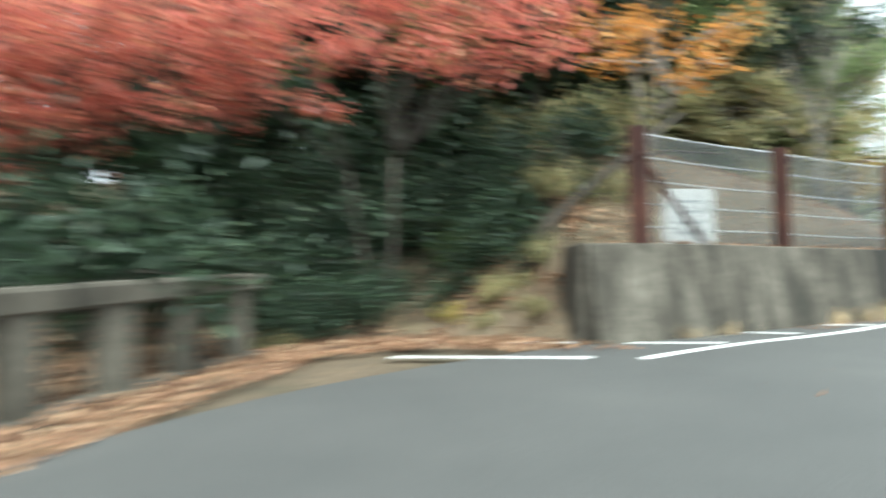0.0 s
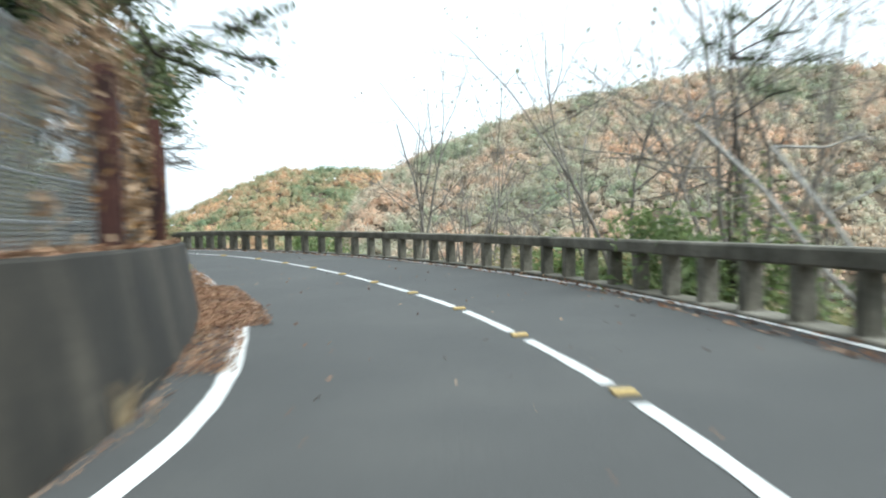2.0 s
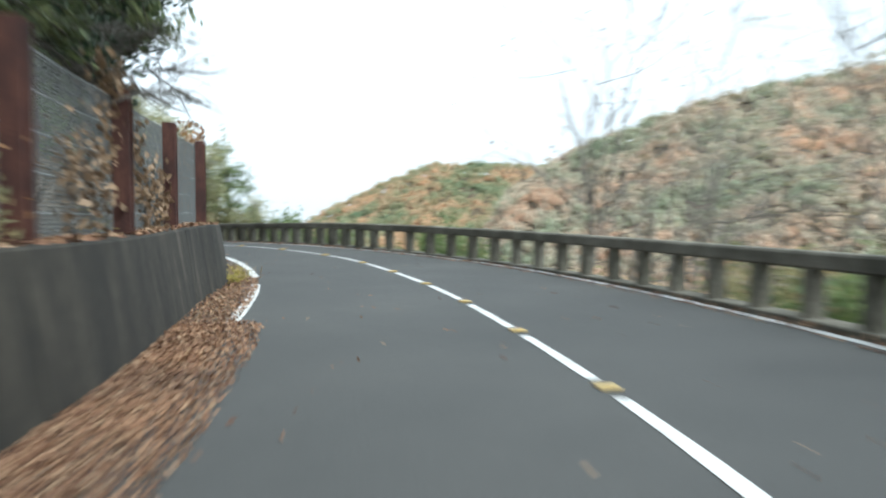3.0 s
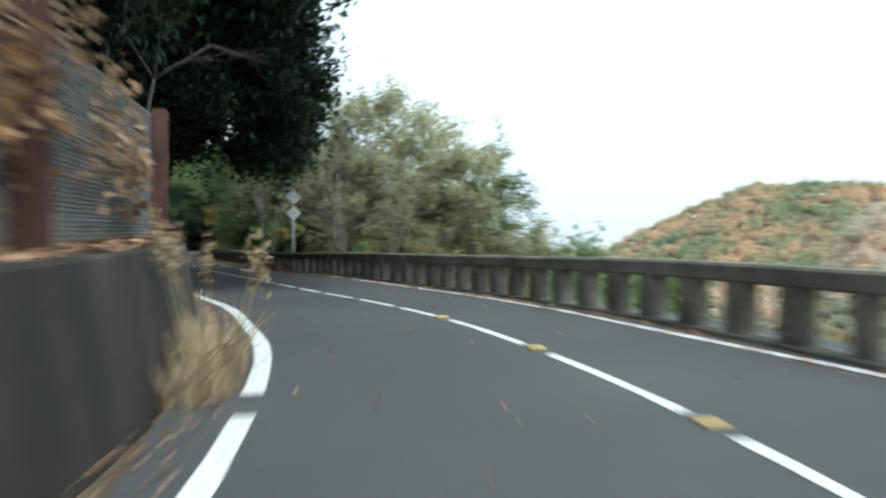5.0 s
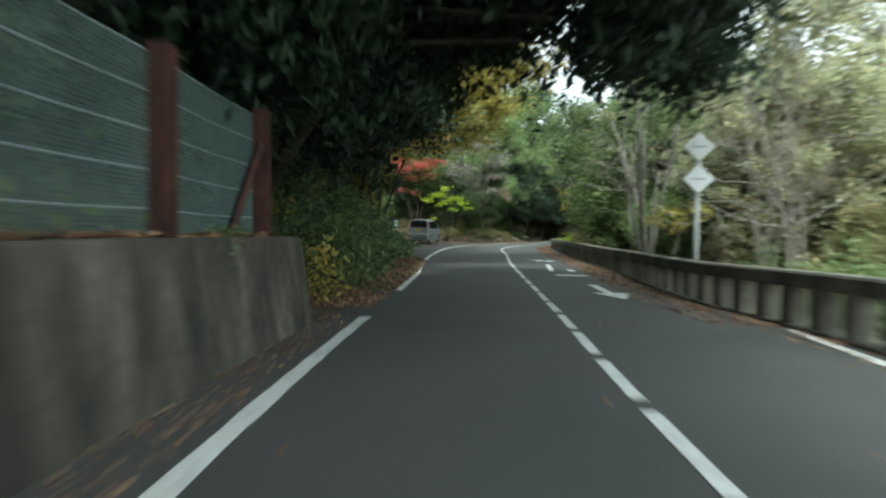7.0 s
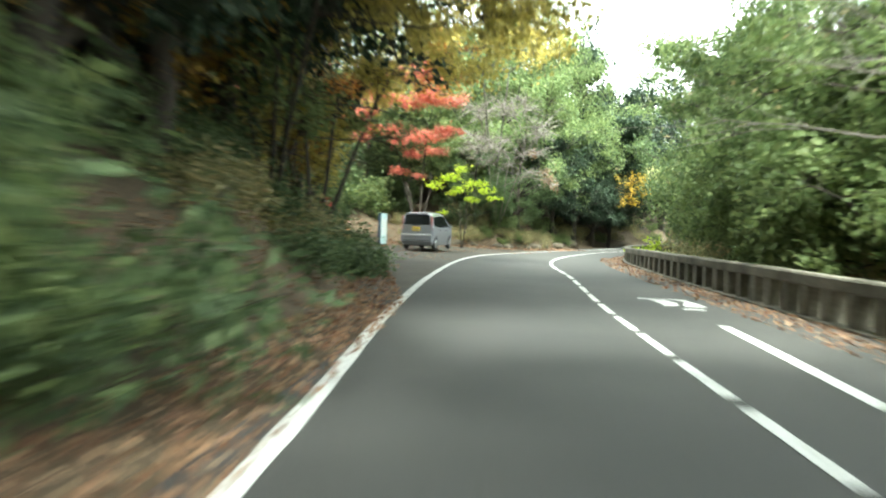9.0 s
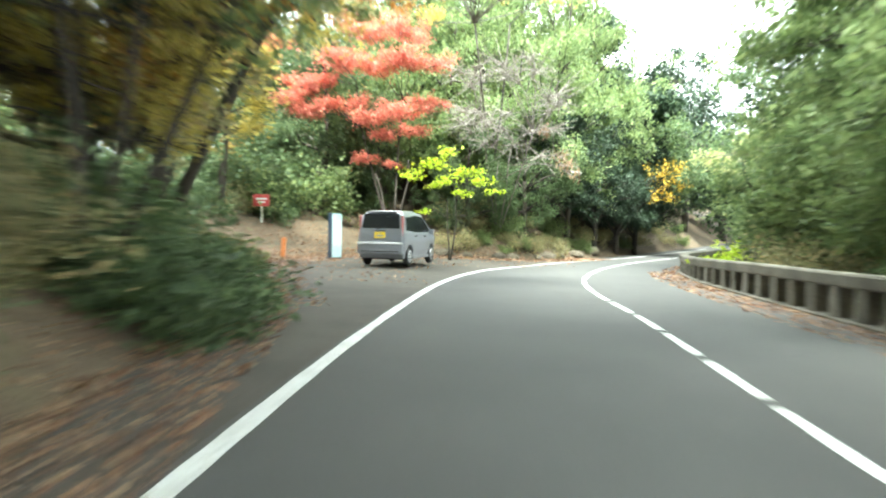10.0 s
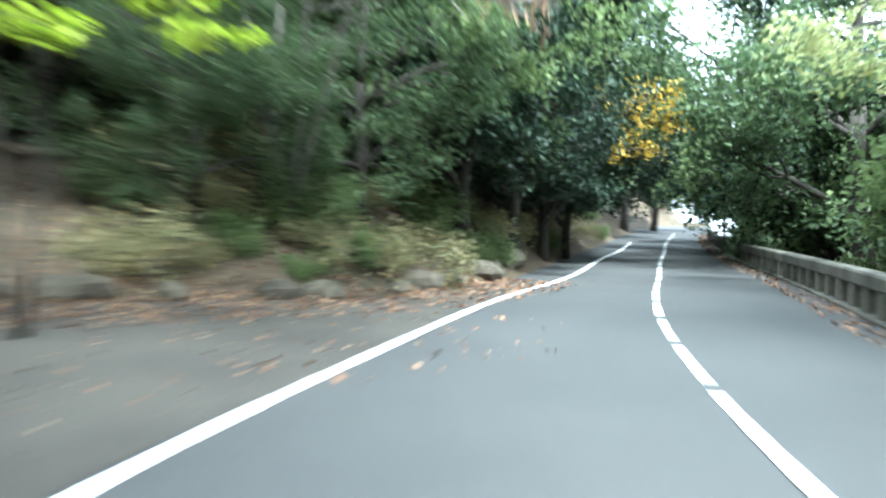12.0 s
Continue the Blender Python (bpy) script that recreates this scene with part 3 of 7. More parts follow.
# centre dashes with raised yellow markers in their gaps
c0 = arc_at(CENTRE, 13.67, 15.19)
c1 = arc_at(CENTRE, 20.78, 63.11) - 0.1
k1 = -10
for k in range(k1, k1 + 58):
    a = c1 + 2.03 * k
    if a < cs[-1] - 4:
        strip("centre_dash", piece_of(CENTRE, a, a + 1.66), 0.12, wear=k + 60)
for k in range(-5, 12):
    a = c0 + 2.85 * k
    if k < 11:
        strip("centre_dash", piece_of(CENTRE, a + 0.32, a + 2.53), 0.12, wear=k)
    if k <= 11:
        m = piece_of(CENTRE, a - 0.1, a + 0.1)
        p, d = m.mean(0), m[-1] - m[0]
        ang = math.degrees(math.atan2(d[1], d[0]))
        bm = box_bm(0.10, 0.18, 0.03, bevel=0.009)
        ob = part("road_marker", bm, M["yellow"], road)
        ob.matrix_basis = pose(p[0], p[1], float(road_z(p[0], p[1])[0]) + 0.016, 0, 0, ang)
# solid centre line in the bend past the lay-by
strip("centre_line", piece_of(CENTRE, arc_at(CENTRE, 14.35, 97.4), arc_at(CENTRE, 14.45, 102.6)), 0.13, lift=0.010)
# bay lines at the first pull-off
for (ax, ay), (bx, by) in (((-1.1, 10.9), (1.25, 10.45)), ((0.35, 12.1), (3.2, 11.55)), ((3.3, 13.1), (4.6, 12.45)), ((5.3, 13.7), (6.3, 13.45))):
    strip("bay_line", np.column_stack([np.linspace(ax, bx, 6), np.linspace(ay, by, 6)]), 0.15)


def flat_shape(name, pts, lift=0.007):
    p = np.asarray(pts, float)
    v = np.column_stack([p, road_z(p[:, 0], p[:, 1]) + lift])
    return mesh_ob(name, v, [tuple(range(len(p)))], M["paint"], road)


def lane_frame(s, n):
    m = piece_of(CENTRE, s - 0.1, s + 0.1)
    d = (m[-1] - m[0]) / np.linalg.norm(m[-1] - m[0])
    return m.mean(0) + np.array([-d[1], d[0]]) * n


# half arrow in the far lane
s0 = arc_at(CENTRE, 20.7, 63.8)
arrow = [(0.0, -1.6), (1.3, -1.15), (1.3, -1.42), (3.6, -1.42), (3.6, -1.62), (1.3, -1.62), (1.3, -1.95)]
flat_shape("arrow_marking", [lane_frame(s0 + a, n) for a, n in arrow])
# worn lettering further on, as plain strokes
for pts in ([(18.75, -0.95), (18.9, -0.95), (18.9, -1.95), (18.75, -1.95)], [(17.9, -1.25), (18.6, -1.15), (18.6, -1.45), (18.1, -1.6), (17.55, -1.5), (17.45, -1.2)],
            [(17.45, -1.62), (17.65, -1.6), (18.35, -1.8), (18.7, -1.75), (18.7, -1.9), (18.2, -2.0), (17.45, -2.02)], [(16.9, -1.45), (17.1, -1.45), (17.1, -1.85), (16.9, -1.85)],
            [(14.6, -1.38), (14.6, -1.55), (12.0, -1.4), (9.4, -1.2), (9.4, -1.05), (12.0, -1.22)], [(9.5, -1.72), (10.6, -1.75), (10.6, -1.95), (9.5, -1.98)],
            [(6.9, -1.05), (7.5, -1.0), (7.5, -1.5), (7.3, -1.95), (6.8, -1.98)]):
    flat_shape("lettering_stroke", [lane_frame(s0 + a, n) for a, n in pts])


# ---- concrete guard rail ----
def extruded(line, prof, zfun, closed=True):
    """A profile (out, up) swept along a line; out is to the right of it."""
    p = np.asarray(line, float)[:, :2]
    n = -normals2(p)
    base = zfun(p[:, 0], p[:, 1])
    k = len(prof)
    v = [np.column_stack([p + n * o, base + u]) for o, u in prof]
    v = np.stack(v, 1).reshape(-1, 3)
    f = [(i * k + j, (i + 1) * k + j, (i + 1) * k + (j + 1) % k, i * k + (j + 1) % k) for i in range(len(p) - 1) for j in range(k)]
    f += [tuple(range(k)), tuple((len(p) - 1) * k + j for j in range(k - 1, -1, -1))]
    return v, f


def rail_top(y):
    """How high the beam's top stands over the road; it varies to fit the camera's view."""
    return np.interp(y, [0, 36, 46, 60, 68, 76, 82, 88, 93, 100, 160], [0.92, 0.92, 0.82, 0.80, 0.76, 0.76, 0.80, 0.78, 0.73, 0.63, 0.62])


def guard_rail(line, label, base, gap, height=0.92, mat=None):
    """Beams on short posts along a line; base gives the height from which they are built, gap the posts' spacing, both along the line."""
    mat = mat or M["rail"]
    e = thing("guard_rail", Matrix(), label, "guard rail")
    tot = np.linalg.norm(np.diff(line[:, :2], axis=0), axis=1).sum()
    prof = [(-0.12, height - 0.23), (-0.145, height - 0.20), (-0.15, height - 0.04), (-0.13, height - 0.008), (-0.09, height), (0.09, height), (0.13, height - 0.008), (0.15, height - 0.04), (0.145, height - 0.20), (0.12, height - 0.23)]
    step = tot / max(1, round(tot / 6.0))
    for k in range(round(tot / step)):
        a, b = k * step + 0.008, (k + 1) * step - 0.008
        v, f = extruded(piece_of(line, a, b), prof, base)
        mesh_ob("beam", v, f, mat, e)
    bm = box_bm(0.2, 0.25, height - 0.21 + 0.6, (0, 0, (height - 0.21 - 0.6) / 2), 0.025)
    proto, at = None, 0.5
    while at < tot - 0.2:
        m = piece_of(line, at - 0.1, at + 0.1)
        q, d = m.mean(0), m[-1] - m[0]
        mat4 = pose(q[0], q[1], float(base(q[0], q[1])[0]), 0, 0, math.degrees(math.atan2(d[1], d[0])))
        if proto is None:
            proto = part("post", bm, mat, e)
            ob = proto
        else:
            ob = new("post", proto.data)
            ob.parent = e
        ob.matrix_basis = mat4 @ Matrix.Diagonal((1.0 if q[1] < 40 and q[0] > 0 else 1.65, 1, 1, 1))
        at += gap(q[1])
    v, f = extruded(line, [(-0.2, -0.2), (-0.2, 0.035), (-0.18, 0.05), (0.2, 0.05), (0.2, -0.3)], road_z)
    mesh_ob("kerb", v, f, mat, e)
    return e


guard_rail(RAIL, "weathered grey-brown concrete beam guard rail on short posts",
           lambda x, y: road_z(x, y) - 0.92 + rail_top(np.atleast_1d(y)), lambda y: 1.1 if y < 38 else 0.84)
# Darker wall concrete on this barrier stands in for the trees' shade.
guard_rail(spline([(-6.2, -4), (-4.7, 3.5), (-3.8, 7.65), (-3.0, 11.6)], 0.5), "low concrete beam barrier beside the pull-off", road_z, lambda y: 1.15, 1.07, M["concrete"])


# ---- retaining wall ----
def wall_z(x, y):
    return road_z(x, y) + np.interp(y, [12.2, 15.2, 17, 26, 31], [0.18, 0.0, -0.05, -0.04, 0.0]) - 0.10 * np.clip((np.asarray(y) - 31.5) / 3.5, 0, 1) * np.clip((48 - np.asarray(y)) / 4, 0, 1)


wall = thing("retaining_wall", Matrix(), "stained grey concrete retaining wall along the road", "wall")
wall["kind"] = "structure"
WL = np.linalg.norm(np.diff(WALL, axis=0), axis=1).sum()
WH = 1.17
prof = [(0.24, -0.3), (0.02, WH - 0.02), (0.0, WH), (-0.33, WH), (-0.36, WH - 0.03), (-0.5, -0.3)]
nseg = int(WL / 6.0)
for k in range(nseg):
    a, b = WL * k / nseg + (0.008 if k else 0), WL * (k + 1) / nseg - 0.008
    v, f = extruded(piece_of(WALL, a, b), prof, wall_z)
    mesh_ob("wall_panel", v, f, M["concrete"] if k < 1 or k >= nseg - 1 else M["concrete_stain_shade"], wall)
# the wall's first end turns back into the bank
v, f = extruded(np.array([(1.32, 12.75), (1.36, 12.35), (1.46, 11.86)]), [(0.15, -0.3), (0.02, WH - 0.02), (0, WH), (-0.3, WH), (-0.4, -0.3)], wall_z)
mesh_ob("wall_return", v, f, M["concrete"], wall)


# ---- rockfall fence on the wall ----
def i_beam(h, w=0.19, d=0.19, t=0.024):
    x, y = w / 2, d / 2
    o = [(-x, -y), (x, -y), (x, -y + t), (t / 2, -y + t), (t / 2, y - t), (x, y - t), (x, y), (-x, y), (-x, y - t), (-t / 2, y - t), (-t / 2, -y + t), (-x, -y + t)]
    v = [(a, b, 0) for a, b in o] + [(a, b, h) for a, b in o]
    k = len(o)
    f = [(i, (i + 1) % k, (i + 1) % k + k, i + k) for i in range(k)] + [tuple(range(k - 1, -1, -1)), tuple(range(k, 2 * k))]
    return v, f


fence = thing("rockfall_fence", Matrix(), "rusty steel post fence with wire mesh on the wall", "fence")
FP = [(2.3, 12.15), (5.06, 13.86), (7.78, 15.4), (9.96, 16.91), (12.0, 19.3), (13.8, 21.8), (15.32, 24.42), (16.73, 27.11), (18.09, 29.75), (19.5, 32.37), (20.6, 35.7), (21.03, 38.5),
      (21.17, 43.1), (20.66, 45.9), (19.76, 48.9), (19.13, 51.92), (18.4, 55.07), (17.66, 58.1)]
FH = 1.64
ibv, ibf = i_beam(FH)
pm = None
posts = []
for k, (x, y) in enumerate(FP):
    a = np.array(FP[min(k + 1, len(FP) - 1)]) - np.array(FP[max(k - 1, 0)])
    zt = float(wall_z(x, y)[0]) + WH - 0.01
    posts.append((x, y, zt))
    if pm is None:
        ob = mesh_ob("post", ibv, ibf, M["rust"], fence, "rusty red-brown steel post")
        pm = ob.data
    else:
        ob = new("post", pm)
        ob.parent = fence
        ob["label"] = "rusty red-brown steel post"
    ob.matrix_basis = pose(x, y, zt, 0, 0, math.degrees(math.atan2(a[1], a[0])) + 90)
for k in range(len(posts) - 1):
    A, B = np.array(posts[k]), np.array(posts[k + 1])
    d = (B - A)
    L = np.linalg.norm(d)
    late = A[1] > 40
    side = np.array([d[1], -d[0], 0]) / np.hypot(d[0], d[1]) * -0.11
    for c in range(5):
        h = 0.255 + c * 0.33
        t = np.linspace(0, 1, 7)[:, None]
        pts = A + d * t + side + np.array([0, 0, h]) - np.column_stack([0 * t, 0 * t, 0.02 * np.sin(np.pi * t)])
        v, f = tube(pts, 0.011, 5)
        mesh_ob("cable", v, f, M["wire"], fence)
    vs, fs = [], []
    top, pitch, th = 1.56, 0.075, 0.0055
    for sgn in (1, -1):
        for q0 in np.arange(-top, L + top, pitch):
            lo, hi = (q0, q0 + top) if sgn > 0 else (q0 + top, q0)
            u0, u1, z0, z1 = lo, hi, 0.03, top
            ends = sorted([(u0, z0), (u1, z1)])
            (ua, za), (ub, zb) = ends
            if ub <= 0 or ua >= L:
                continue
            if ua < 0:
                za += (zb - za) * (0 - ua) / (ub - ua)
                ua = 0
            if ub > L:
                zb = za + (zb - za) * (L - ua) / (ub - ua)
                ub = L
            p0 = A + d * (ua / L) + side * 0.85 + np.array([0, 0, za])
            p1 = A + d * (ub / L) + side * 0.85 + np.array([0, 0, zb])
            v, f = tube([p0, p1], th if not late else th * 1.05, 3)
            vs.append(v)
            fs.append(f)
    v, f = joined(list(zip(vs, fs)))
    mesh_ob("wire_mesh", v, f, M["green_wire"] if late else M["mesh_wire"], fence, "green coated diamond mesh" if late else "grey diamond wire mesh")
# raking braces at both ends
for (k, j) in ((0, 1), (len(posts) - 1, len(posts) - 2)):
    A, B = np.array(posts[k]), np.array(posts[j])
    p0, p1 = A + np.array([0, 0, 1.25]), A + (B - A) * 0.42 + np.array([0, 0, 0.02])
    v, f = tube([p0, p1], 0.055, 4)
    mesh_ob("brace", v, f, M["rust"], fence, "rusty raking brace")


# ---- trees ----
def grow(rng, p, d, length, radius, level, twigs, tips, bend=0.25, droop=0.0, split=(4, 6), taper=0.45, spread=0.9, sides=5):
    """A limb and its branches: tubes into twigs, leaf places (point, size) into tips."""
    n = 5 if level else 4
    pts, q, dd = [p], np.array(p, float), np.array(d, float)
    for _ in range(n):
        dd = dd + rng.normal(size=3) * bend * 0.5 + np.array([0, 0, -droop])
        dd /= np.linalg.norm(dd)
        q = q + dd * length / n
        pts.append(q.copy())
    pts = np.array(pts)
    twigs[0 if radius > 0.045 else 1].append(tube(pts, np.linspace(radius, radius * taper, len(pts)), sides if level else 4))
    if level == 0:
        tips += [(pts[-1], dd), (pts[-2], dd), (pts[len(pts) // 2], dd)]
        return
    for k in range(rng.randint(*split)):
        t = rng.uniform(0.35, 1.0)
        i = min(int(t * n), n - 1)
        base = pts[i] + (pts[i + 1] - pts[i]) * (t * n - i)
        nd = dd + rng.normal(size=3) * spread
        nd[2] = nd[2] * 0.75 + 0.05
        nd /= np.linalg.norm(nd)
        grow(rng, base, nd, length * rng.uniform(0.45, 0.7), radius * rng.uniform(0.4, 0.6) * (1 - 0.4 * t), level - 1, twigs, tips, bend, droop, split, taper, spread, sides)


def leaf_cloud(rng, tips, n, sigma, flat=1.0):
    pts = np.array([t[0] for t in tips])
    c = pts[rng.randint(0, len(pts), n)] + rng.normal(size=(n, 3)) * sigma * np.array([1, 1, flat])
    return c


def tree(name, at, kind, H, R, leaf, n, lmat, bark, label, seed, size=(0.2, 0.12), category="tree", group=""):
    """A tree: kind broad, cedar, maple, bare or shrub; H height, R reach, n leaves."""
    rng = np.random.RandomState(seed)
    twigs, tips = ([], []), []
    sigma, flat_k, lf, hang = 0.1 * R, 1.0, 0.4, 0.1
    if kind == "cedar":
        pts = np.array([(0.04 * H * math.sin(k * 0.7 + seed) * 0.15, 0.03 * k * 0.1, H * k / 8) for k in range(9)])
        twigs[0].append(tube(pts, np.linspace(0.024 * H, 0.01, 9), 7))
        for k in range(64):
            h = rng.uniform(0.16, 0.99)
            L = R * (1.05 - h) ** 0.7 * rng.uniform(0.65, 1.1) + 0.3
            a = rng.uniform(0, 2 * np.pi)
            d = np.array([math.cos(a), math.sin(a), 0.22])
            grow(rng, (0, 0, h * H), d, L, 0.022 * L + 0.01, 1, twigs, tips, 0.2, 0.10, (4, 6), 0.3, 0.7, 4)
        sigma, flat_k, lf, hang = 0.26, 0.8, 0.15, 0.8
    elif kind == "broad":
        lean = rng.normal(size=2) * 0.05
        th = 0.42 * H
        pts = np.array([(lean[0] * th * t, lean[1] * th * t, th * t) for t in np.linspace(0, 1, 6)]) + rng.normal(size=(6, 3)) * 0.03 * np.array([1, 1, 0])
        twigs[0].append(tube(pts, np.linspace(0.026 * H, 0.016 * H, 6), 8))
        for k in range(10):
            a = k * 2.4 + rng.uniform(-0.4, 0.4)
            h = rng.uniform(0.35, 1.0)
            d = np.array([math.cos(a), math.sin(a), 0.35 + 0.9 * rng.uniform() * h])
            grow(rng, pts[min(5, int(h * 5))], d / np.linalg.norm(d), R * rng.uniform(0.6, 0.85) * (1.2 if d[2] > 0.9 else 1), 0.011 * H, 2, twigs, tips, 0.3, -0.02, (4, 6), 0.4, 0.8, 5)
        grow(rng, pts[-1], np.array([0.05, 0.05, 1.0]), 0.42 * H, 0.014 * H, 2, twigs, tips, 0.25, 0, (6, 8), 0.3, 0.9, 5)
        sigma, flat_k, lf, hang = 0.062 * R + 0.04, 0.75, 0.45, 0.3
    elif kind == "maple":
        for k in range(3):
            a = k * 2.1 + seed
            d = np.array([0.28 * math.cos(a), 0.28 * math.sin(a), 1.0])
            pts = np.array([np.array([0.1 * math.cos(a), 0.1 * math.sin(a), 0]) + d * 0.5 * H * t for t in np.linspace(0, 1, 6)]) + rng.normal(size=(6, 3)) * 0.05 * np.array([1, 1, 0])
            twigs[0].append(tube(pts, np.linspace(0.017 * H, 0.010 * H, 6), 6))
            for j in range(6):
                b = a + rng.uniform(-1.6, 1.6)
                dd = np.array([math.cos(b), math.sin(b), rng.uniform(0.1, 0.7)])
                grow(rng, pts[rng.randint(3, 6)], dd / np.linalg.norm(dd), R * rng.uniform(0.6, 0.95), 0.007 * H, 2, twigs, tips, 0.22, 0.03, (4, 6), 0.35, 0.7, 4)
        sigma, flat_k, lf, hang = 0.11 * R, 0.38, 0.8, 0.1
    elif kind == "bare":
        for k in range(rng.randint(2, 4)):
            a = rng.uniform(0, 6.28)
            d = np.array([0.25 * math.cos(a), 0.25 * math.sin(a), 1.0])
            grow(rng, (0.1 * math.cos(a), 0.1 * math.sin(a), 0), d / np.linalg.norm(d), H * rng.uniform(0.6, 0.8), 0.008 * H, 3, twigs, tips, 0.22, -0.03, (4, 6), 0.35, 0.62, 5)
        sigma, lf = 0.15, 0.3
    else:
        for k in range(12):
            a = rng.uniform(0, 6.28)
            d = np.array([math.cos(a), math.sin(a), rng.uniform(0.4, 1.6)])
            grow(rng, (0.15 * math.cos(a) * R, 0.15 * math.sin(a) * R, 0), d / np.linalg.norm(d), max(H, R) * rng.uniform(0.5, 0.8), 0.012, 1, twigs, tips, 0.3, 0.03, (4, 6), 0.4, 0.8, 4)
        sigma, lf = 0.14 * R, 0.35
    if kind == "bare":
        base = new(name)
    base = thing(name, pose(*at), label, category, group) if kind != "bare" else tagged(base, label, category, group)
    base.matrix_basis = pose(*at)
    if twigs[0]:
        v, f = joined(twigs[0])
        mesh_ob("trunk", v, f, bark, base, smooth=True)
    if twigs[1]:
        v, f = joined(twigs[1])
        mesh_ob("twig_mass", v, f, bark, base)["kind"] = "stuff"
    if n:
        v, f = leaves(leaf_cloud(rng, tips, n, sigma, flat_k), size[0], size[1], rng, lf, hang)
        mesh_ob("crown", v, f, lmat, base)["kind"] = "stuff"
    return base


def pad_tree(name, base, stems, pads, per, lmat, bark, label, seed, size, thick=0.3, radius=0.09, level=0.8, hang=0.1, category="tree", group="", bare=0, fine_r=0.012):
    """A tree whose foliage lies in separate sprays: stems is where its trunks fork, pads are (x, y, z, reach) round the tree."""
    rng = np.random.RandomState(seed)
    e = thing(name, pose(*base), label, category, group)
    o = np.array(base)
    wood_, fine, cloud = [], [], []
    forks = []
    for st in stems:
        p1 = np.array(st) - o
        mid = p1 * 0.5 + rng.normal(size=3) * np.array([0.12, 0.12, 0]) * (0.3 + 0.06 * p1[2])
        pts = [np.array([0.08, 0.0, 0]) * rng.normal(), mid * 0.55, mid, (mid + p1) / 2 + rng.normal(size=3) * 0.05, p1]
        wood_.append(tube(np.array(pts), np.linspace(radius, radius * 0.62, 5), 7))
        forks.append(p1)
        forks.append((mid + p1) / 2)
    forks = np.array(forks)
    for i_, (x, y, z, r) in enumerate(pads):
        c = np.array([x, y, z]) - o
        low = forks[:, 2] < c[2] + 0.3
        cand = forks[low] if low.any() else forks
        f0 = cand[np.linalg.norm(cand - c, axis=1).argmin()]
        m1 = f0 + (c - f0) * 0.5 + rng.normal(size=3) * 0.08 * np.linalg.norm(c - f0) + np.array([0, 0, 0.06 * np.linalg.norm(c - f0)])
        wood_.append(tube(np.array([f0, (f0 + m1) / 2, m1, (m1 + c) / 2, c]), np.linspace(radius * 0.5, 0.012, 5), 5))
        tw = []
        for k in range(9 if i_ >= bare else 22):
            a = rng.uniform(0, 6.28)
            d = np.array([math.cos(a), math.sin(a), rng.normal() * thick * 0.7]) * r * rng.uniform(0.6, 1.1)
            st = c + (m1 - c) * rng.uniform(0, 0.5)
            end = c + d
            q = [st, st + (end - st) * 0.5 + rng.normal(size=3) * 0.06 * r, end]
            fine.append(tube(np.array(q), [fine_r, fine_r * 0.65, fine_r * 0.35], 4))
            for t in np.linspace(0.25, 1.08, 8):
                tw.append(st + (end - st) * t)
        tw = np.array(tw)
        n = int(per * r * r) if i_ >= bare else 0
        if n:
            cl = tw[rng.randint(0, len(tw), n)] + rng.normal(size=(n, 3)) * r * np.array([0.13, 0.13, 0.13 + 0.4 * thick * thick])
            cloud.append(cl)
    for i_, (v, f) in enumerate(wood_):
        mesh_ob("trunk" if i_ < len(stems) else "limb", v, f, bark, e, smooth=True)
    v, f = joined(fine)
    mesh_ob("twig_mass", v, f, bark, e)["kind"] = "stuff"
    if cloud:
        v, f = leaves(np.vstack(cloud), size[0], size[1], rng, level, hang)
        mesh_ob("crown", v, f, lmat, e)["kind"] = "stuff"
    return e


def gz1(x, y):
    return float(ground_z(x, y)[0])


def spot(x, y, sink=0.1):
    return (x, y, gz1(x, y) - sink)


def again(ob, x, y, turn, s, sz=None, sink=0.1):
    c = copy_thing(ob, pose(*spot(x, y, sink), 0, 0, turn) @ Matrix.Diagonal((s, s, sz or s, 1)))
    return c


P = {}
P["dark_a"] = tree("evergreen_tree", spot(16.0, 57.8), "broad", 13, 5.6, 0, 24000, M["lf_cedar"], M["bark"], "tall dark evergreen tree leaning over the road", 11, (0.29, 0.16), group="roadside wood")
P["dark_b"] = tree("evergreen_tree", spot(10.6, 66.5), "broad", 13, 5.0, 0, 19000, M["lf_cedar"], M["bark"], "tall dark evergreen tree on the bank", 12, (0.29, 0.16), group="roadside wood")
P["cedar"] = tree("cedar_tree", spot(13.0, 52.0), "cedar", 15, 3.6, 0, 15000, M["lf_cedar"], M["bark"], "tall dark cedar on the hillside", 13, (0.34, 0.12), group="roadside wood")
P["green_a"] = tree("broadleaf_tree", spot(23.7, 90.5), "broad", 10, 4.0, 0, 24000, M["lf_green"], M["bark"], "leafy green broadleaf tree beside the guard rail", 14, (0.20, 0.12), group="roadside wood")
P["green_b"] = tree("broadleaf_tree", spot(23.5, 97.5), "broad", 12, 4.2, 0, 24000, M["lf_green"], M["bark"], "leafy green broadleaf tree beside the guard rail", 15, (0.20, 0.12), group="roadside wood")
P["dark_c"] = tree("evergreen_tree", spot(-6.0, 108.0), "broad", 12, 4.8, 0, 30000, M["lf_cedar_lit"], M["bark"], "grey-green evergreen tree with lightened leaves behind the lay-by", 28, (0.19, 0.11), group="roadside wood")
P["olive_a"] = tree("broadleaf_tree", spot(31.6, 79.5), "broad", 13, 4.2, 0, 15000, M["lf_slope"], M["bark_grey"], "olive-brown tree thinning in autumn on the slope", 16, (0.27, 0.16), group="roadside wood")
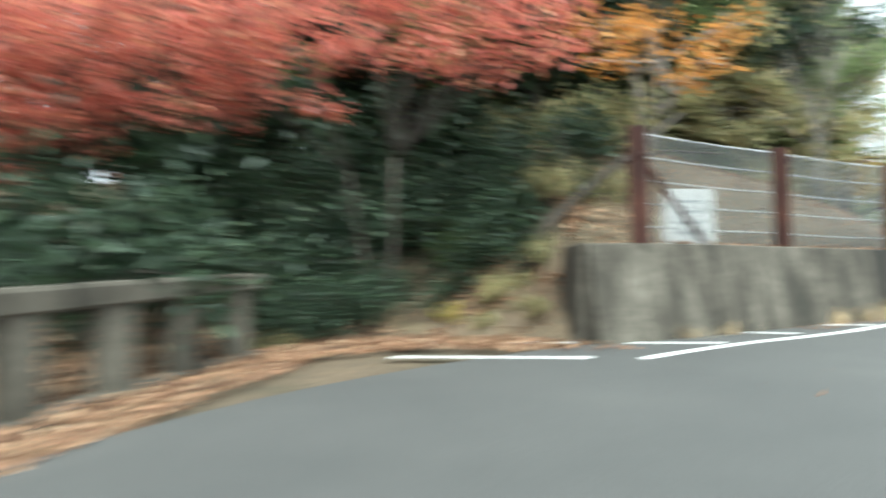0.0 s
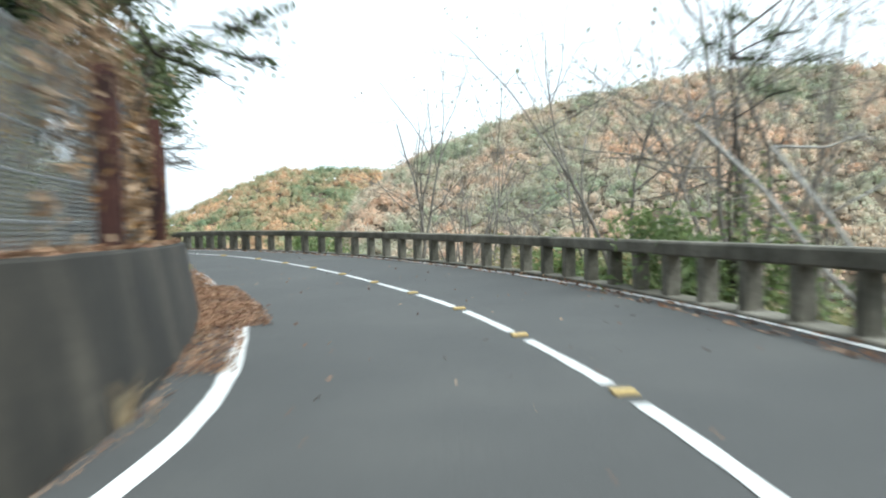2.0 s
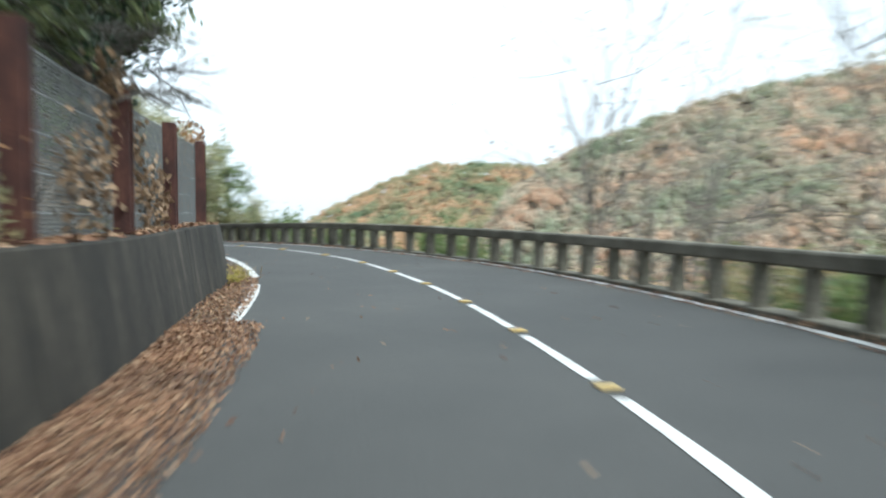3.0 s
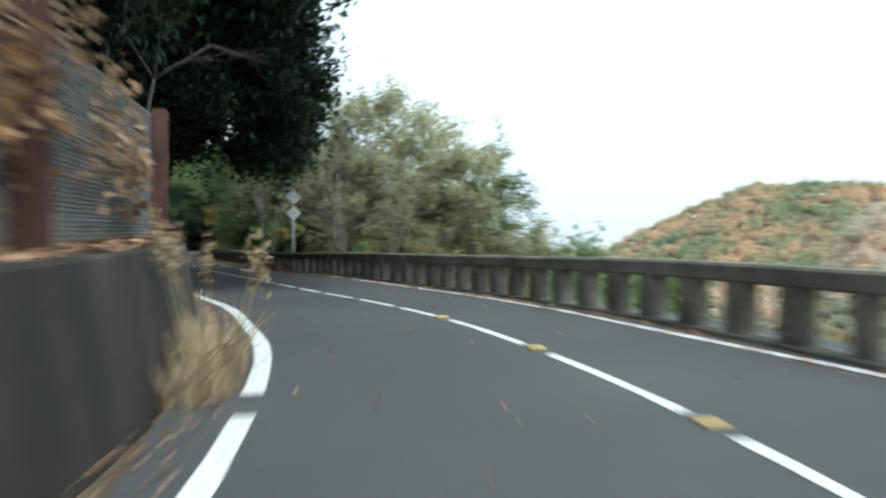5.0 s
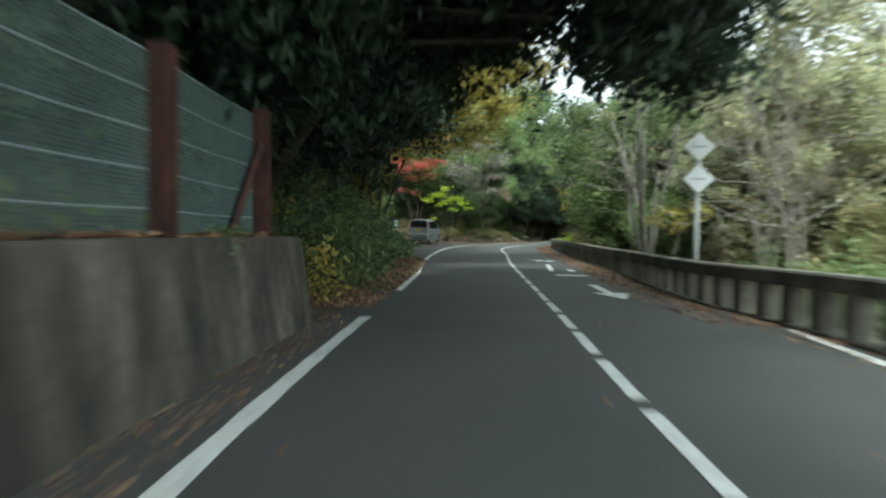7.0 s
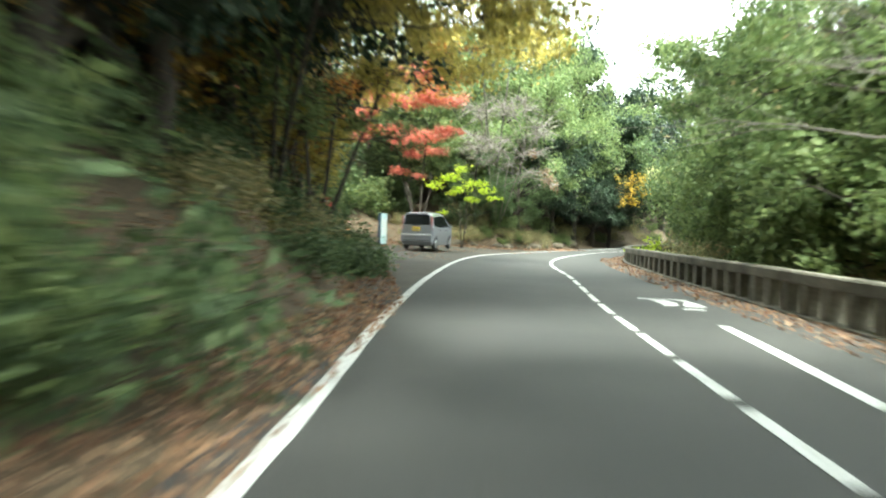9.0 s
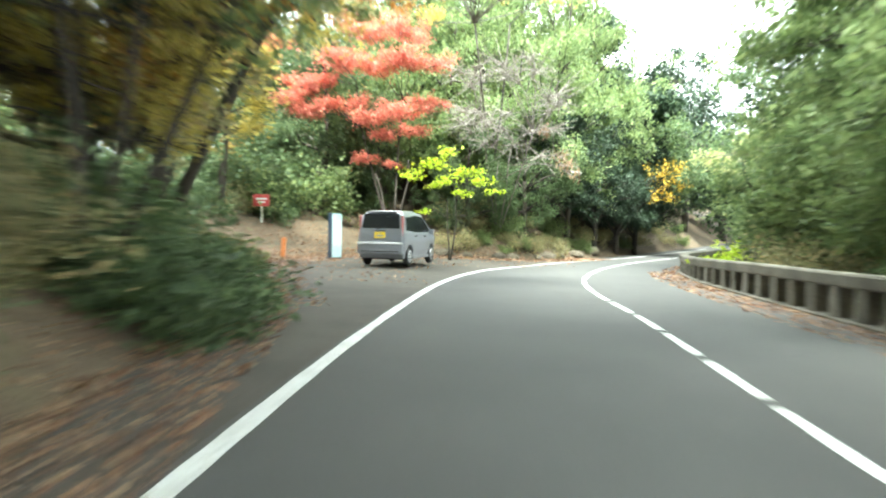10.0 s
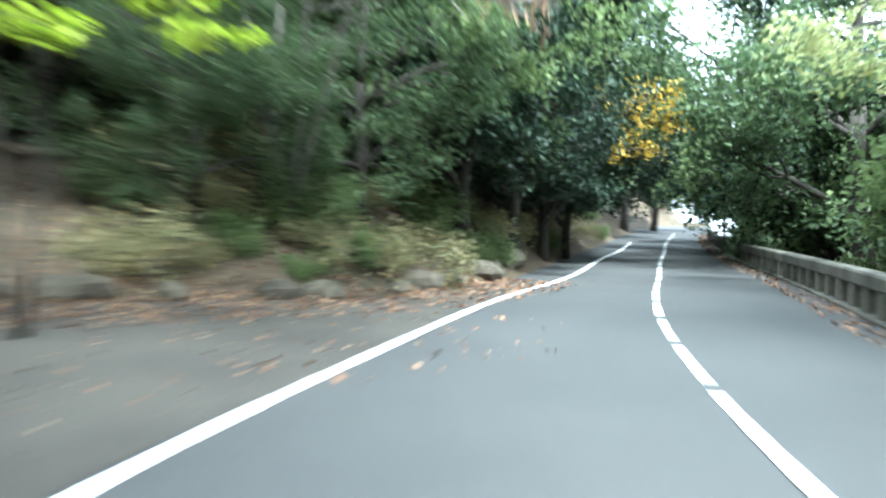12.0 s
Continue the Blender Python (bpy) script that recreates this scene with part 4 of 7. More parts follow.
P["olive_b"] = tree("broadleaf_tree", spot(0.5, 113.0), "broad", 10, 3.8, 0, 12000, M["lf_olive"], M["bark"], "olive-brown tree thinning in autumn on the slope", 17, (0.27, 0.16), group="roadside wood")
P["autumn"] = tree("autumn_tree", spot(10.6, 76.5), "broad", 11, 4.2, 0, 9000, M["lf_autumn"], M["bark"], "orange and yellow autumn tree over the bank", 18, (0.18, 0.12), group="roadside wood")
P["bare_a"] = tree("bare_tree", spot(25.6, 20.6), "bare", 8, 3, 0, 0, M["lf_brown"], M["bark_grey"], "leafless pale-barked tree behind the guard rail", 19, group="bare trees")
P["bare_b"] = tree("bare_tree", spot(29.6, 31.2), "bare", 8, 3, 0, 160, M["lf_brown"], M["bark_grey"], "leafless grey tree behind the guard rail", 21, (0.12, 0.07), group="bare trees")
P["bare_c"] = tree("bare_tree", spot(24.4, 17.6), "bare", 9, 3, 0, 260, M["lf_olive"], M["bark_grey"], "nearly leafless grey tree behind the guard rail", 23, (0.13, 0.08), group="bare trees")
P["shrub"] = tree("shrub", spot(16.0, 62.5), "shrub", 1.6, 1.4, 0, 2600, M["lf_green"], M["bark"], "dark green leafy shrub at the roadside", 24, (0.15, 0.08), "shrub", "roadside shrubs")
P["shrub_d"] = tree("shrub", spot(15.6, 64.5), "shrub", 1.8, 1.5, 0, 2600, M["lf_cedar_lit"], M["bark"], "grey-green evergreen shrub with lightened leaves on the bank", 25, (0.17, 0.09), "shrub", "roadside shrubs")
# Darker leaf colour on these shrubs stands in for deep shade.
P["shrub_k"] = tree("shrub", spot(-8.6, 11.6), "shrub", 1.9, 1.5, 0, 3000, M["lf_cedar"], M["bark"], "evergreen shrub with leaves darkened for deep shade", 125, (0.15, 0.08), "shrub", "roadside shrubs")
P["shrub_o"] = tree("shrub", spot(29.5, 27.5), "shrub", 1.5, 1.5, 0, 1700, M["lf_olive"], M["bark_grey"], "brown-green scrub on the slope", 26, (0.15, 0.08), "shrub", "roadside shrubs")
P["shrub_y"] = tree("shrub", spot(16.3, 61.3), "shrub", 1.2, 0.9, 0, 700, M["lf_gold_green"], M["bark"], "small shrub with yellow-green leaves", 27, (0.14, 0.09), "shrub", "roadside shrubs")

# single trees that stand out
def sprays(rng, n, lo, hi, r0, r1, ok=lambda x, y, z: True):
    """n leaf sprays spread inside a box."""
    out = []
    while len(out) < n:
        p = [rng.uniform(a_, b_) for a_, b_ in zip(lo, hi)]
        if ok(*p):
            out.append((*p, rng.uniform(r0, r1)))
    return out


RS = random.Random(12)
pad_tree("red_maple", spot(-6.6, 13.0), [(-6.2, 12.6, 2.6), (-7.0, 13.2, 3.2)],
         [(-6.9, 11.4, 2.5, 0.9), (-4.2, 10.6, 4.4, 1.1), (-5.6, 10.4, 4.0, 1.1), (-3.0, 11.6, 4.7, 1.0), (-6.6, 10.6, 3.4, 1.0), (-4.8, 11.6, 5.2, 1.2), (-7.0, 11.8, 5.0, 1.2), (-5.9, 11.9, 3.2, 1.2), (-4.8, 12.2, 3.5, 1.2), (-7.2, 12.4, 3.9, 1.4), (-5.8, 12.8, 4.3, 1.4), (-4.6, 13.2, 4.7, 1.3), (-6.8, 13.4, 5.3, 1.4), (-5.2, 13.6, 5.6, 1.4), (-8.0, 12.6, 3.2, 1.2), (-3.8, 12.4, 4.2, 1.0)],
         330, M["lf_red"], M["bark"], "red maple behind the concrete barrier", 36, (0.13, 0.10), 0.22, 0.08)
pad_tree("red_maple", spot(-1.5, 13.3), [(-1.9, 13.2, 2.6), (-1.2, 13.4, 2.8)],
         [(-3.4, 13.0, 3.9, 1.1), (-2.7, 13.2, 4.6, 1.1), (-3.6, 13.6, 5.2, 1.3), (-1.6, 13.2, 4.5, 0.8), (-0.5, 13.2, 4.5, 0.9), (0.3, 13.3, 4.2, 0.9), (1.1, 13.4, 4.5, 0.9), (-1.9, 14.0, 5.6, 1.3), (-0.3, 13.9, 5.4, 1.2), (1.3, 14.0, 5.4, 1.2), (-0.9, 14.6, 6.4, 1.3), (0.8, 13.1, 5.0, 0.8), (-2.3, 12.7, 3.6, 0.6)],
         330, M["lf_red"], M["bark"], "red maple spreading over the pull-off", 31, (0.13, 0.10), 0.22, 0.042)
pad_tree("autumn_tree", spot(3.4, 16.3), [(3.3, 16.0, 4.6), (3.8, 15.2, 4.0)],
         [(2.5, 14.2, 4.4, 0.6), (3.5, 13.9, 4.0, 0.5), (4.2, 14.6, 4.5, 0.7), (3.4, 15.2, 5.2, 0.8), (4.6, 15.6, 5.3, 0.9), (2.6, 15.6, 5.6, 0.8), (2.9, 13.7, 4.8, 0.45)],
         300, M["lf_orange"], M["bark_grey"], "pale-stemmed tree with sparse orange leaves above the wall", 38, (0.13, 0.09), 0.3, 0.11)
pad_tree("red_maple", spot(5.7, 105.2), [(5.0, 104.9, 2.6), (6.3, 105.3, 3.2), (4.3, 104.9, 4.6), (6.0, 105.4, 5.6)],
         [(4.7, 104.8, 3.2, 0.7), (5.6, 105.0, 3.0, 0.5), (2.5, 103.9, 5.1, 1.0), (3.7, 104.4, 5.5, 1.1), (4.9, 104.8, 4.9, 1.1), (6.1, 105.2, 5.3, 1.1), (7.1, 105.5, 5.6, 0.9), (5.4, 105.0, 4.2, 0.8), (1.6, 103.4, 5.6, 0.9), (2.0, 103.8, 6.3, 1.0), (6.6, 105.0, 4.4, 0.8), (3.4, 104.4, 7.4, 1.2), (4.7, 104.9, 7.2, 1.2), (6.0, 105.3, 7.5, 1.2), (7.2, 105.7, 7.4, 1.0), (4.2, 105.0, 8.9, 1.3), (6.2, 105.6, 8.8, 1.3), (2.6, 104.4, 6.6, 0.8)],
         1250, M["lf_red"], M["bark"], "bright red maple behind the parked car", 32, (0.11, 0.08), 0.16, 0.05)
pad_tree("red_maple", spot(-2.6, 100.6), [(-2.2, 100.4, 4.0), (-1.2, 100.6, 5.6)],
         [(-3.4, 99.6, 6.4, 1.1), (-2.0, 100.0, 6.9, 1.2), (-0.4, 100.4, 6.7, 1.0), (1.0, 101.0, 7.0, 1.1), (2.2, 101.4, 7.3, 0.9), (-1.2, 100.8, 8.2, 1.3), (0.8, 101.4, 8.4, 1.2)],
         800, M["lf_red"], M["bark"], "orange-red maple high in the wood behind the lay-by", 39, (0.14, 0.10), 0.2, 0.08)
pad_tree("autumn_tree", spot(1.2, 99.4), [(1.4, 99.2, 2.6), (1.8, 98.8, 4.2)],
         [(1.4, 98.4, 4.0, 0.9), (2.4, 98.8, 3.8, 0.9), (3.2, 99.2, 4.6, 0.9), (1.2, 98.2, 5.0, 0.9), (2.4, 98.8, 5.6, 1.1), (1.4, 98.8, 6.4, 1.0), (3.0, 99.2, 6.4, 0.9), (0.4, 98.4, 5.8, 0.9)],
         620, M["lf_gold_green"], M["bark"], "yellow-green tree turning colour behind the lay-by", 40, (0.16, 0.10), 0.45, 0.09)
pad_tree("autumn_tree", spot(8.4, 111.6), [(8.6, 108.6, 6.6), (9.2, 104.8, 8.6), (10.4, 106.0, 8.8)],
         sprays(random.Random(93), 15, (6.8, 97.6, 8.3), (13.6, 103.6, 10.4), 0.7, 1.1),
         380, M["lf_gold_green"], M["bark_mid"], "golden-green tree arching high over the lay-by", 142, (0.17, 0.11), 0.5, 0.06, 0.5, 0.2)
pad_tree("lime_tree", spot(8.7, 103.5), [(8.6, 103.3, 1.4), (8.9, 103.5, 2.2)],
         [(8.6, 103.3, 3.3, 0.55), (8.0, 103.0, 2.8, 0.7), (9.3, 103.4, 2.55, 0.7), (7.4, 102.6, 2.4, 0.6), (9.9, 103.5, 2.15, 0.6), (8.7, 102.8, 2.15, 0.6), (10.4, 103.7, 1.8, 0.4), (7.9, 102.6, 1.0, 0.3), (9.3, 103.0, 1.7, 0.45), (8.1, 103.6, 2.0, 0.4)],
         420, M["lf_lime"], M["bark"], "small tree with bright lime-yellow leaves in flat sprays", 33, (0.17, 0.09), 0.14, 0.035, 0.9, 0.5)
# dark evergreen reaching across the road
pad_tree("evergreen_tree", spot(15.5, 60.6), [(17.4, 59.8, 4.6), (19.0, 59.8, 6.6), (16.4, 60.4, 7.5), (21.2, 60.0, 7.2)],
         sprays(RS, 74, (15.0, 57.0, 3.2), (24.3, 62.6, 10.5), 0.9, 1.5, lambda x, y, z: (z > 6.2 or not 19.9 < x < 22.9) and (x < 18.0 or z > 3.5) and z < 11.5 - 0.12 * (x - 15) ** 1.5 and (x - 21.6 < 0.14 * (y - 49.8) or z > 2.2 + 0.34 * (y - 49.8)))
         + [(22.6, 60.5, 3.6, 0.8), (23.0, 61.5, 4.0, 0.9), (22.4, 61.2, 4.7, 0.8), (23.4, 62.0, 4.7, 1.0), (23.8, 62.8, 5.2, 1.1), (22.8, 59.6, 4.5, 0.9), (23.2, 60.5, 5.4, 1.1), (22.2, 62.2, 5.6, 1.0), (19.4, 63.2, 4.6, 1.1), (19.0, 64.5, 5.0, 1.1), (19.9, 62.8, 5.3, 1.1), (18.6, 63.6, 3.9, 1.0), (19.9, 64.4, 5.9, 1.2), (20.4, 63.4, 6.2, 1.1), (22.6, 65.4, 4.9, 0.9), (23.3, 65.4, 4.8, 0.9), (22.0, 66.2, 5.4, 0.9), (23.8, 65.6, 5.3, 0.9), (22.9, 66.0, 5.6, 1.0), (20.2, 64.0, 5.2, 0.9), (19.6, 65.2, 5.4, 1.0), (20.6, 65.4, 6.0, 0.9), (22.5, 60.0, 4.0, 0.8), (23.3, 61.0, 4.6, 0.9), (22.7, 61.8, 5.0, 0.9), (23.6, 62.4, 4.4, 0.8), (22.3, 59.6, 5.0, 0.8), (22.9, 62.4, 5.8, 1.0), (23.7, 61.6, 5.6, 1.0), (21.6, 64.6, 4.3, 0.8), (22.3, 64.8, 4.1, 0.8), (23.0, 65.2, 4.0, 0.9), (23.8, 65.6, 4.1, 0.9), (24.4, 66.2, 4.5, 0.9), (22.7, 64.2, 4.7, 0.9), (23.5, 64.6, 4.6, 0.9)],
         680, M["lf_cedar"], M["bark"], "great dark evergreen reaching over the road", 41, (0.27, 0.12), 0.75, 0.16, 0.35, 0.5)
# Crown added overhead, mostly out of view, to shade road and wall.
pad_tree("evergreen_tree", spot(14.6, 56.0), [(17.0, 56.0, 6.6), (19.4, 53.6, 7.4), (19.6, 60.0, 7.8), (21.6, 57.0, 8.4), (18.4, 64.6, 7.4)],
         sprays(random.Random(91), 70, (16.5, 47.0, 6.8), (24.2, 69.0, 10.6), 1.1, 1.6, lambda x, y, z: z > 6.8 + 0.25 * max(0.0, x - 21) and (y > 52 or x < 21))
         + sprays(random.Random(99), 46, (18.5, 44.0, 11.9), (27.5, 60.0, 14.5), 1.3, 1.8),
         420, M["lf_cedar"], M["bark"], "dark evergreen crown added mostly out of view to shade the road", 141, (0.34, 0.17), 0.6, 0.17, 0.6, 0.3)
# Boughs added to darken the too light trunks by the fence's end.
pad_tree("evergreen_tree", spot(16.6, 59.4), [(16.9, 59.0, 2.6), (17.1, 59.6, 4.0)],
         sprays(random.Random(97), 20, (16.2, 57.6, 2.0), (18.6, 62.0, 5.4), 0.7, 1.0, lambda x, y, z: x < 17.2 + 0.35 * z),
         620, M["lf_cedar"], M["bark"], "low evergreen boughs added to darken the fence's end", 155, (0.25, 0.12), 0.6, 0.07, 0.5, 0.4)
# evergreens on the bank, added mostly above view to shade the road's left half
for bx, by, sd in ((8.6, 76.8, 151), (5.8, 89.6, 152)):
    pad_tree("evergreen_tree", spot(bx, by), [(bx + 1.6, by + 0.6, 9.6), (bx + 3.6, by - 2.0, 11.4), (bx + 4.4, by + 3.0, 11.8)],
             sprays(random.Random(sd), 34, (bx - 1.5, by - 7.0, 10.6), (bx + 9.6, by + 7.5, 14.0), 1.2, 1.7, lambda x, y, z: x < 20.6 - 0.14 * (y - 54)),
             400, M["lf_cedar"], M["bark"], "dark evergreen with a high crown added to shade the road", sd, (0.34, 0.17), 0.6, 0.15, 0.6, 0.3)
# tall green tree on the valley side, its highest sprays added to shade the road
pad_tree("broadleaf_tree", spot(24.6, 95.0), [(24.0, 94.6, 7.4), (23.0, 92.0, 10.2), (23.2, 98.4, 10.6)],
         sprays(random.Random(100), 34, (20.2, 85.0, 11.2), (24.8, 104.0, 15.0), 1.1, 1.6) + sprays(random.Random(101), 20, (15.0, 67.0, 13.2), (23.0, 83.0, 15.5), 1.2, 1.7)
         + sprays(random.Random(102), 28, (18.2, 97.0, 5.2), (23.6, 104.0, 10.5), 0.8, 1.2),
         330, M["lf_green"], M["bark"], "tall green broadleaf tree with high sprays added to shade the road", 157, (0.26, 0.15), 0.6, 0.14, 0.6, 0.2)
# dark evergreens over the fence
pad_tree("evergreen_tree", spot(17.0, 51.0), [(17.4, 50.6, 4.6), (17.8, 49.4, 6.2), (17.2, 52.4, 6.4)],
         sprays(RS, 44, (15.2, 46.0, 4.6), (20.6, 55.6, 10.0), 0.9, 1.4, lambda x, y, z: z > 4.6 + 0.5 * max(0, x - 18.6)),
         620, M["lf_cedar"], M["bark"], "dark evergreen hanging over the fence", 48, (0.27, 0.12), 0.75, 0.13, 0.35, 0.5)
pad_tree("evergreen_tree", spot(18.0, 43.0), [(18.2, 43.0, 4.8), (18.0, 42.0, 6.4)],
         sprays(RS, 26, (15.6, 40.4, 5.2), (19.6, 46.4, 9.6), 0.8, 1.3),
         620, M["lf_cedar"], M["bark"], "dark evergreen hanging over the fence", 49, (0.27, 0.12), 0.75, 0.12, 0.35, 0.5)
# full-crowned trees on the slope beyond the warning sign
for k, (bx, by, cx, cy, cz, rx, rz, n, nm) in enumerate(((29.6, 75.2, 29.2, 74.6, 5.6, 2.9, 4.3, 34, "lf_slope"), (33.8, 73.6, 33.4, 73.0, 2.8, 2.8, 3.2, 30, "lf_slope"), (37.0, 72.4, 36.8, 72.0, 0.0, 2.2, 2.4, 22, "lf_slope"), (26.8, 74.8, 26.6, 74.8, 3.6, 1.9, 3.0, 18, "lf_slope"))):
    pads_ = sprays(RS, n, (cx - rx, cy - rx, cz - rz), (cx + rx, cy + rx, cz + rz), 0.8, 1.2, lambda x, y, z: 0.3 < ((x - cx) / rx) ** 2 + ((y - cy) / rx) ** 2 + ((z - cz) / rz) ** 2 < 1)
    pad_tree("broadleaf_tree", spot(bx, by), [(cx, cy, cz - rz * 0.4), (cx + 0.5, cy - 0.3, cz + 0.2 * rz)], pads_, 430, M[nm], M["bark_grey"], "full grey-green tree on the slope below the road", 110 + k, (0.20, 0.13), 0.7, 0.10, 0.6, 0.1, group="roadside wood")
# many-stemmed grey tree and golden saplings past the warning sign
pad_tree("broadleaf_tree", spot(22.9, 72.2), [(22.0, 72.4, 3.2), (22.5, 72.2, 4.6), (23.7, 72.2, 4.2), (22.7, 72.0, 3.6), (23.2, 72.6, 2.4)],
         [(21.6, 72.8, 4.2, 0.5), (22.2, 72.4, 5.2, 0.6), (22.8, 72.2, 5.5, 0.7), (23.8, 72.2, 5.0, 0.7), (24.4, 72.4, 4.4, 0.7), (24.8, 72.8, 5.2, 0.8), (21.4, 73.2, 3.2, 0.4), (23.6, 72.8, 3.0, 0.4), (24.2, 73.4, 3.6, 0.6), (25.4, 73.0, 4.2, 0.7), (23.2, 73.0, 6.2, 0.8)],
         420, M["lf_slope"], M["bark_mid"], "grey many-stemmed tree with thin pale green leaves", 61, (0.15, 0.09), 0.5, 0.06, 0.5, 0.2)
pad_tree("autumn_tree", spot(26.0, 71.6), [(25.8, 71.2, 2.0), (26.2, 71.4, 3.0)],
         [(25.6, 70.8, 2.6, 0.5), (26.0, 71.0, 2.0, 0.5), (26.4, 71.2, 3.0, 0.6), (25.4, 71.0, 1.4, 0.5), (26.6, 71.2, 1.6, 0.5), (25.8, 71.4, 3.5, 0.5), (26.8, 71.4, 2.4, 0.5), (25.0, 71.2, 0.7, 0.5)],
         260, M["lf_olive"], M["bark_grey"], "thin golden-brown sapling behind the guard rail", 62, (0.14, 0.09), 0.6, 0.04, 0.4, 0.3)
pad_tree("broadleaf_tree", spot(23.6, 70.4), [(23.7, 70.3, 0.8)],
         [(23.4, 70.4, 1.1, 0.4), (23.8, 70.2, 0.8, 0.4), (23.0, 70.8, 0.9, 0.35), (24.2, 70.0, 1.2, 0.35)],
         520, M["lf_gold_green"], M["bark_grey"], "low yellow-green bush behind the guard rail", 63, (0.13, 0.08), 0.5, 0.02, 0.5, 0.2, category="shrub")
# golden trees over the bank, seen under the evergreen
pad_tree("autumn_tree", spot(9.2, 82.6), [(10.6, 81.0, 4.4), (13.6, 76.6, 5.2), (12.2, 77.6, 6.4)],
         sprays(RS, 34, (10.5, 75.0, 4.6), (17.6, 83.5, 8.6), 0.7, 1.1, lambda x, y, z: z > 4.6 + 0.25 * (x - 13))
         + [(15.0, 79.0, 8.6, 1.2), (16.4, 80.0, 8.2, 1.2), (17.6, 79.0, 8.9, 1.2), (16.6, 78.0, 9.6, 1.2), (18.6, 80.0, 8.4, 1.1), (17.6, 81.0, 7.4, 1.1), (15.4, 78.0, 9.8, 1.3), (18.2, 78.4, 10.0, 1.2), (14.2, 77.6, 9.2, 1.2)]
         + sprays(random.Random(77), 18, (13.5, 76.5, 4.3), (18.6, 82.5, 8.6), 0.7, 1.1, lambda x, y, z: z > 4.3 + 0.22 * max(0.0, x - 15)),
         620, M["lf_gold_green"], M["bark"], "golden-olive tree over the earth bank", 46, (0.16, 0.10), 0.55, 0.06, 0.5, 0.2)
pad_tree("autumn_tree", spot(3.8, 92.0), [(4.6, 92.0, 4.4), (6.4, 92.0, 5.6)],
         sprays(RS, 20, (3.0, 89.5, 4.6), (9.4, 94.0, 8.8), 0.7, 1.1),
         460, M["lf_gold_green"], M["bark"], "pale gold-green tree by the lay-by", 47, (0.16, 0.10), 0.55, 0.11, 0.5, 0.2)
# arching tree on the earth bank
pad_tree("broadleaf_tree", spot(9.9, 83.6), [(10.2, 84.2, 3.6), (9.6, 83.2, 4.4), (11.2, 86.0, 4.9)],
         [(11.0, 85.0, 4.4, 1.0), (12.0, 86.6, 5.0, 1.1), (12.9, 88.2, 5.2, 1.0), (10.0, 84.2, 5.6, 1.3), (9.0, 83.4, 4.2, 1.0), (11.4, 87.6, 6.2, 1.2), (13.6, 89.4, 6.2, 1.0), (8.6, 82.0, 6.0, 1.3), (10.2, 85.8, 6.8, 1.3), (8.0, 84.6, 5.0, 1.1), (9.4, 82.2, 3.4, 0.8), (12.6, 90.2, 7.2, 1.1), (9.2, 79.4, 5.6, 1.2)],
         430, M["lf_gold_green"], M["bark"], "dark-limbed olive tree arching from the earth bank", 42, (0.17, 0.10), 0.5, 0.07, 0.5, 0.2)
pad_tree("broadleaf_tree", spot(9.6, 81.6), [(10.0, 81.4, 2.2), (10.4, 82.4, 3.2), (9.8, 80.4, 3.4)],
         [(10.4, 80.5, 3.0, 0.8), (11.0, 81.6, 2.6, 0.7), (10.2, 82.4, 3.4, 0.8), (11.4, 83.0, 2.8, 0.6), (11.9, 84.2, 2.6, 0.6), (10.8, 79.4, 3.6, 0.8), (12.0, 85.4, 3.2, 0.6), (10.0, 78.6, 4.4, 0.9)],
         360, M["lf_green"], M["bark"], "thin green tree on the earth bank", 153, (0.17, 0.10), 0.5, 0.05, 0.5, 0.2)
pad_tree("autumn_tree", spot(8.2, 85.2), [(8.4, 85.0, 2.2), (9.0, 84.4, 3.0)],
         sprays(random.Random(103), 17, (7.4, 82.8, 1.5), (10.2, 88.0, 3.6), 0.5, 0.8),
         420, M["lf_gold_green"], M["bark"], "small tree with yellow leaves on the bank", 158, (0.14, 0.10), 0.35, 0.045)
pad_tree("red_maple", spot(6.4, 86.6), [(7.4, 87.6, 3.8), (8.6, 88.8, 4.6), (7.0, 88.4, 5.0)],
         sprays(random.Random(96), 15, (6.2, 87.0, 4.4), (12.0, 92.0, 6.6), 0.6, 0.9),
         300, M["lf_orange"], M["bark"], "orange-red maple reaching over the lay-by", 154, (0.13, 0.10), 0.25, 0.06)
pad_tree("withered_vine", spot(12.5, 21.3), [(12.4, 20.9, 2.2), (13.0, 21.8, 2.4)],
         [(11.9, 20.0, 2.5, 0.5), (12.3, 20.5, 3.1, 0.5), (12.6, 21.0, 2.3, 0.5), (13.1, 21.8, 2.8, 0.5), (13.3, 22.2, 2.1, 0.5), (12.8, 21.4, 3.5, 0.6), (13.7, 22.9, 2.4, 0.5), (12.0, 20.5, 3.7, 0.5), (14.2, 23.5, 2.6, 0.5), (13.5, 22.4, 3.3, 0.6), (14.0, 23.1, 3.1, 0.6), (14.3, 23.9, 3.3, 0.6), (14.6, 24.4, 2.7, 0.5), (14.4, 24.0, 2.1, 0.4), (13.4, 22.3, 2.6, 0.5)],
         360, M["lf_brown"], M["bark_mid"], "withered brown vine tangled over the fence", 50, (0.11, 0.06), 0.8, 0.03, 0.2, 0.5, "vine")
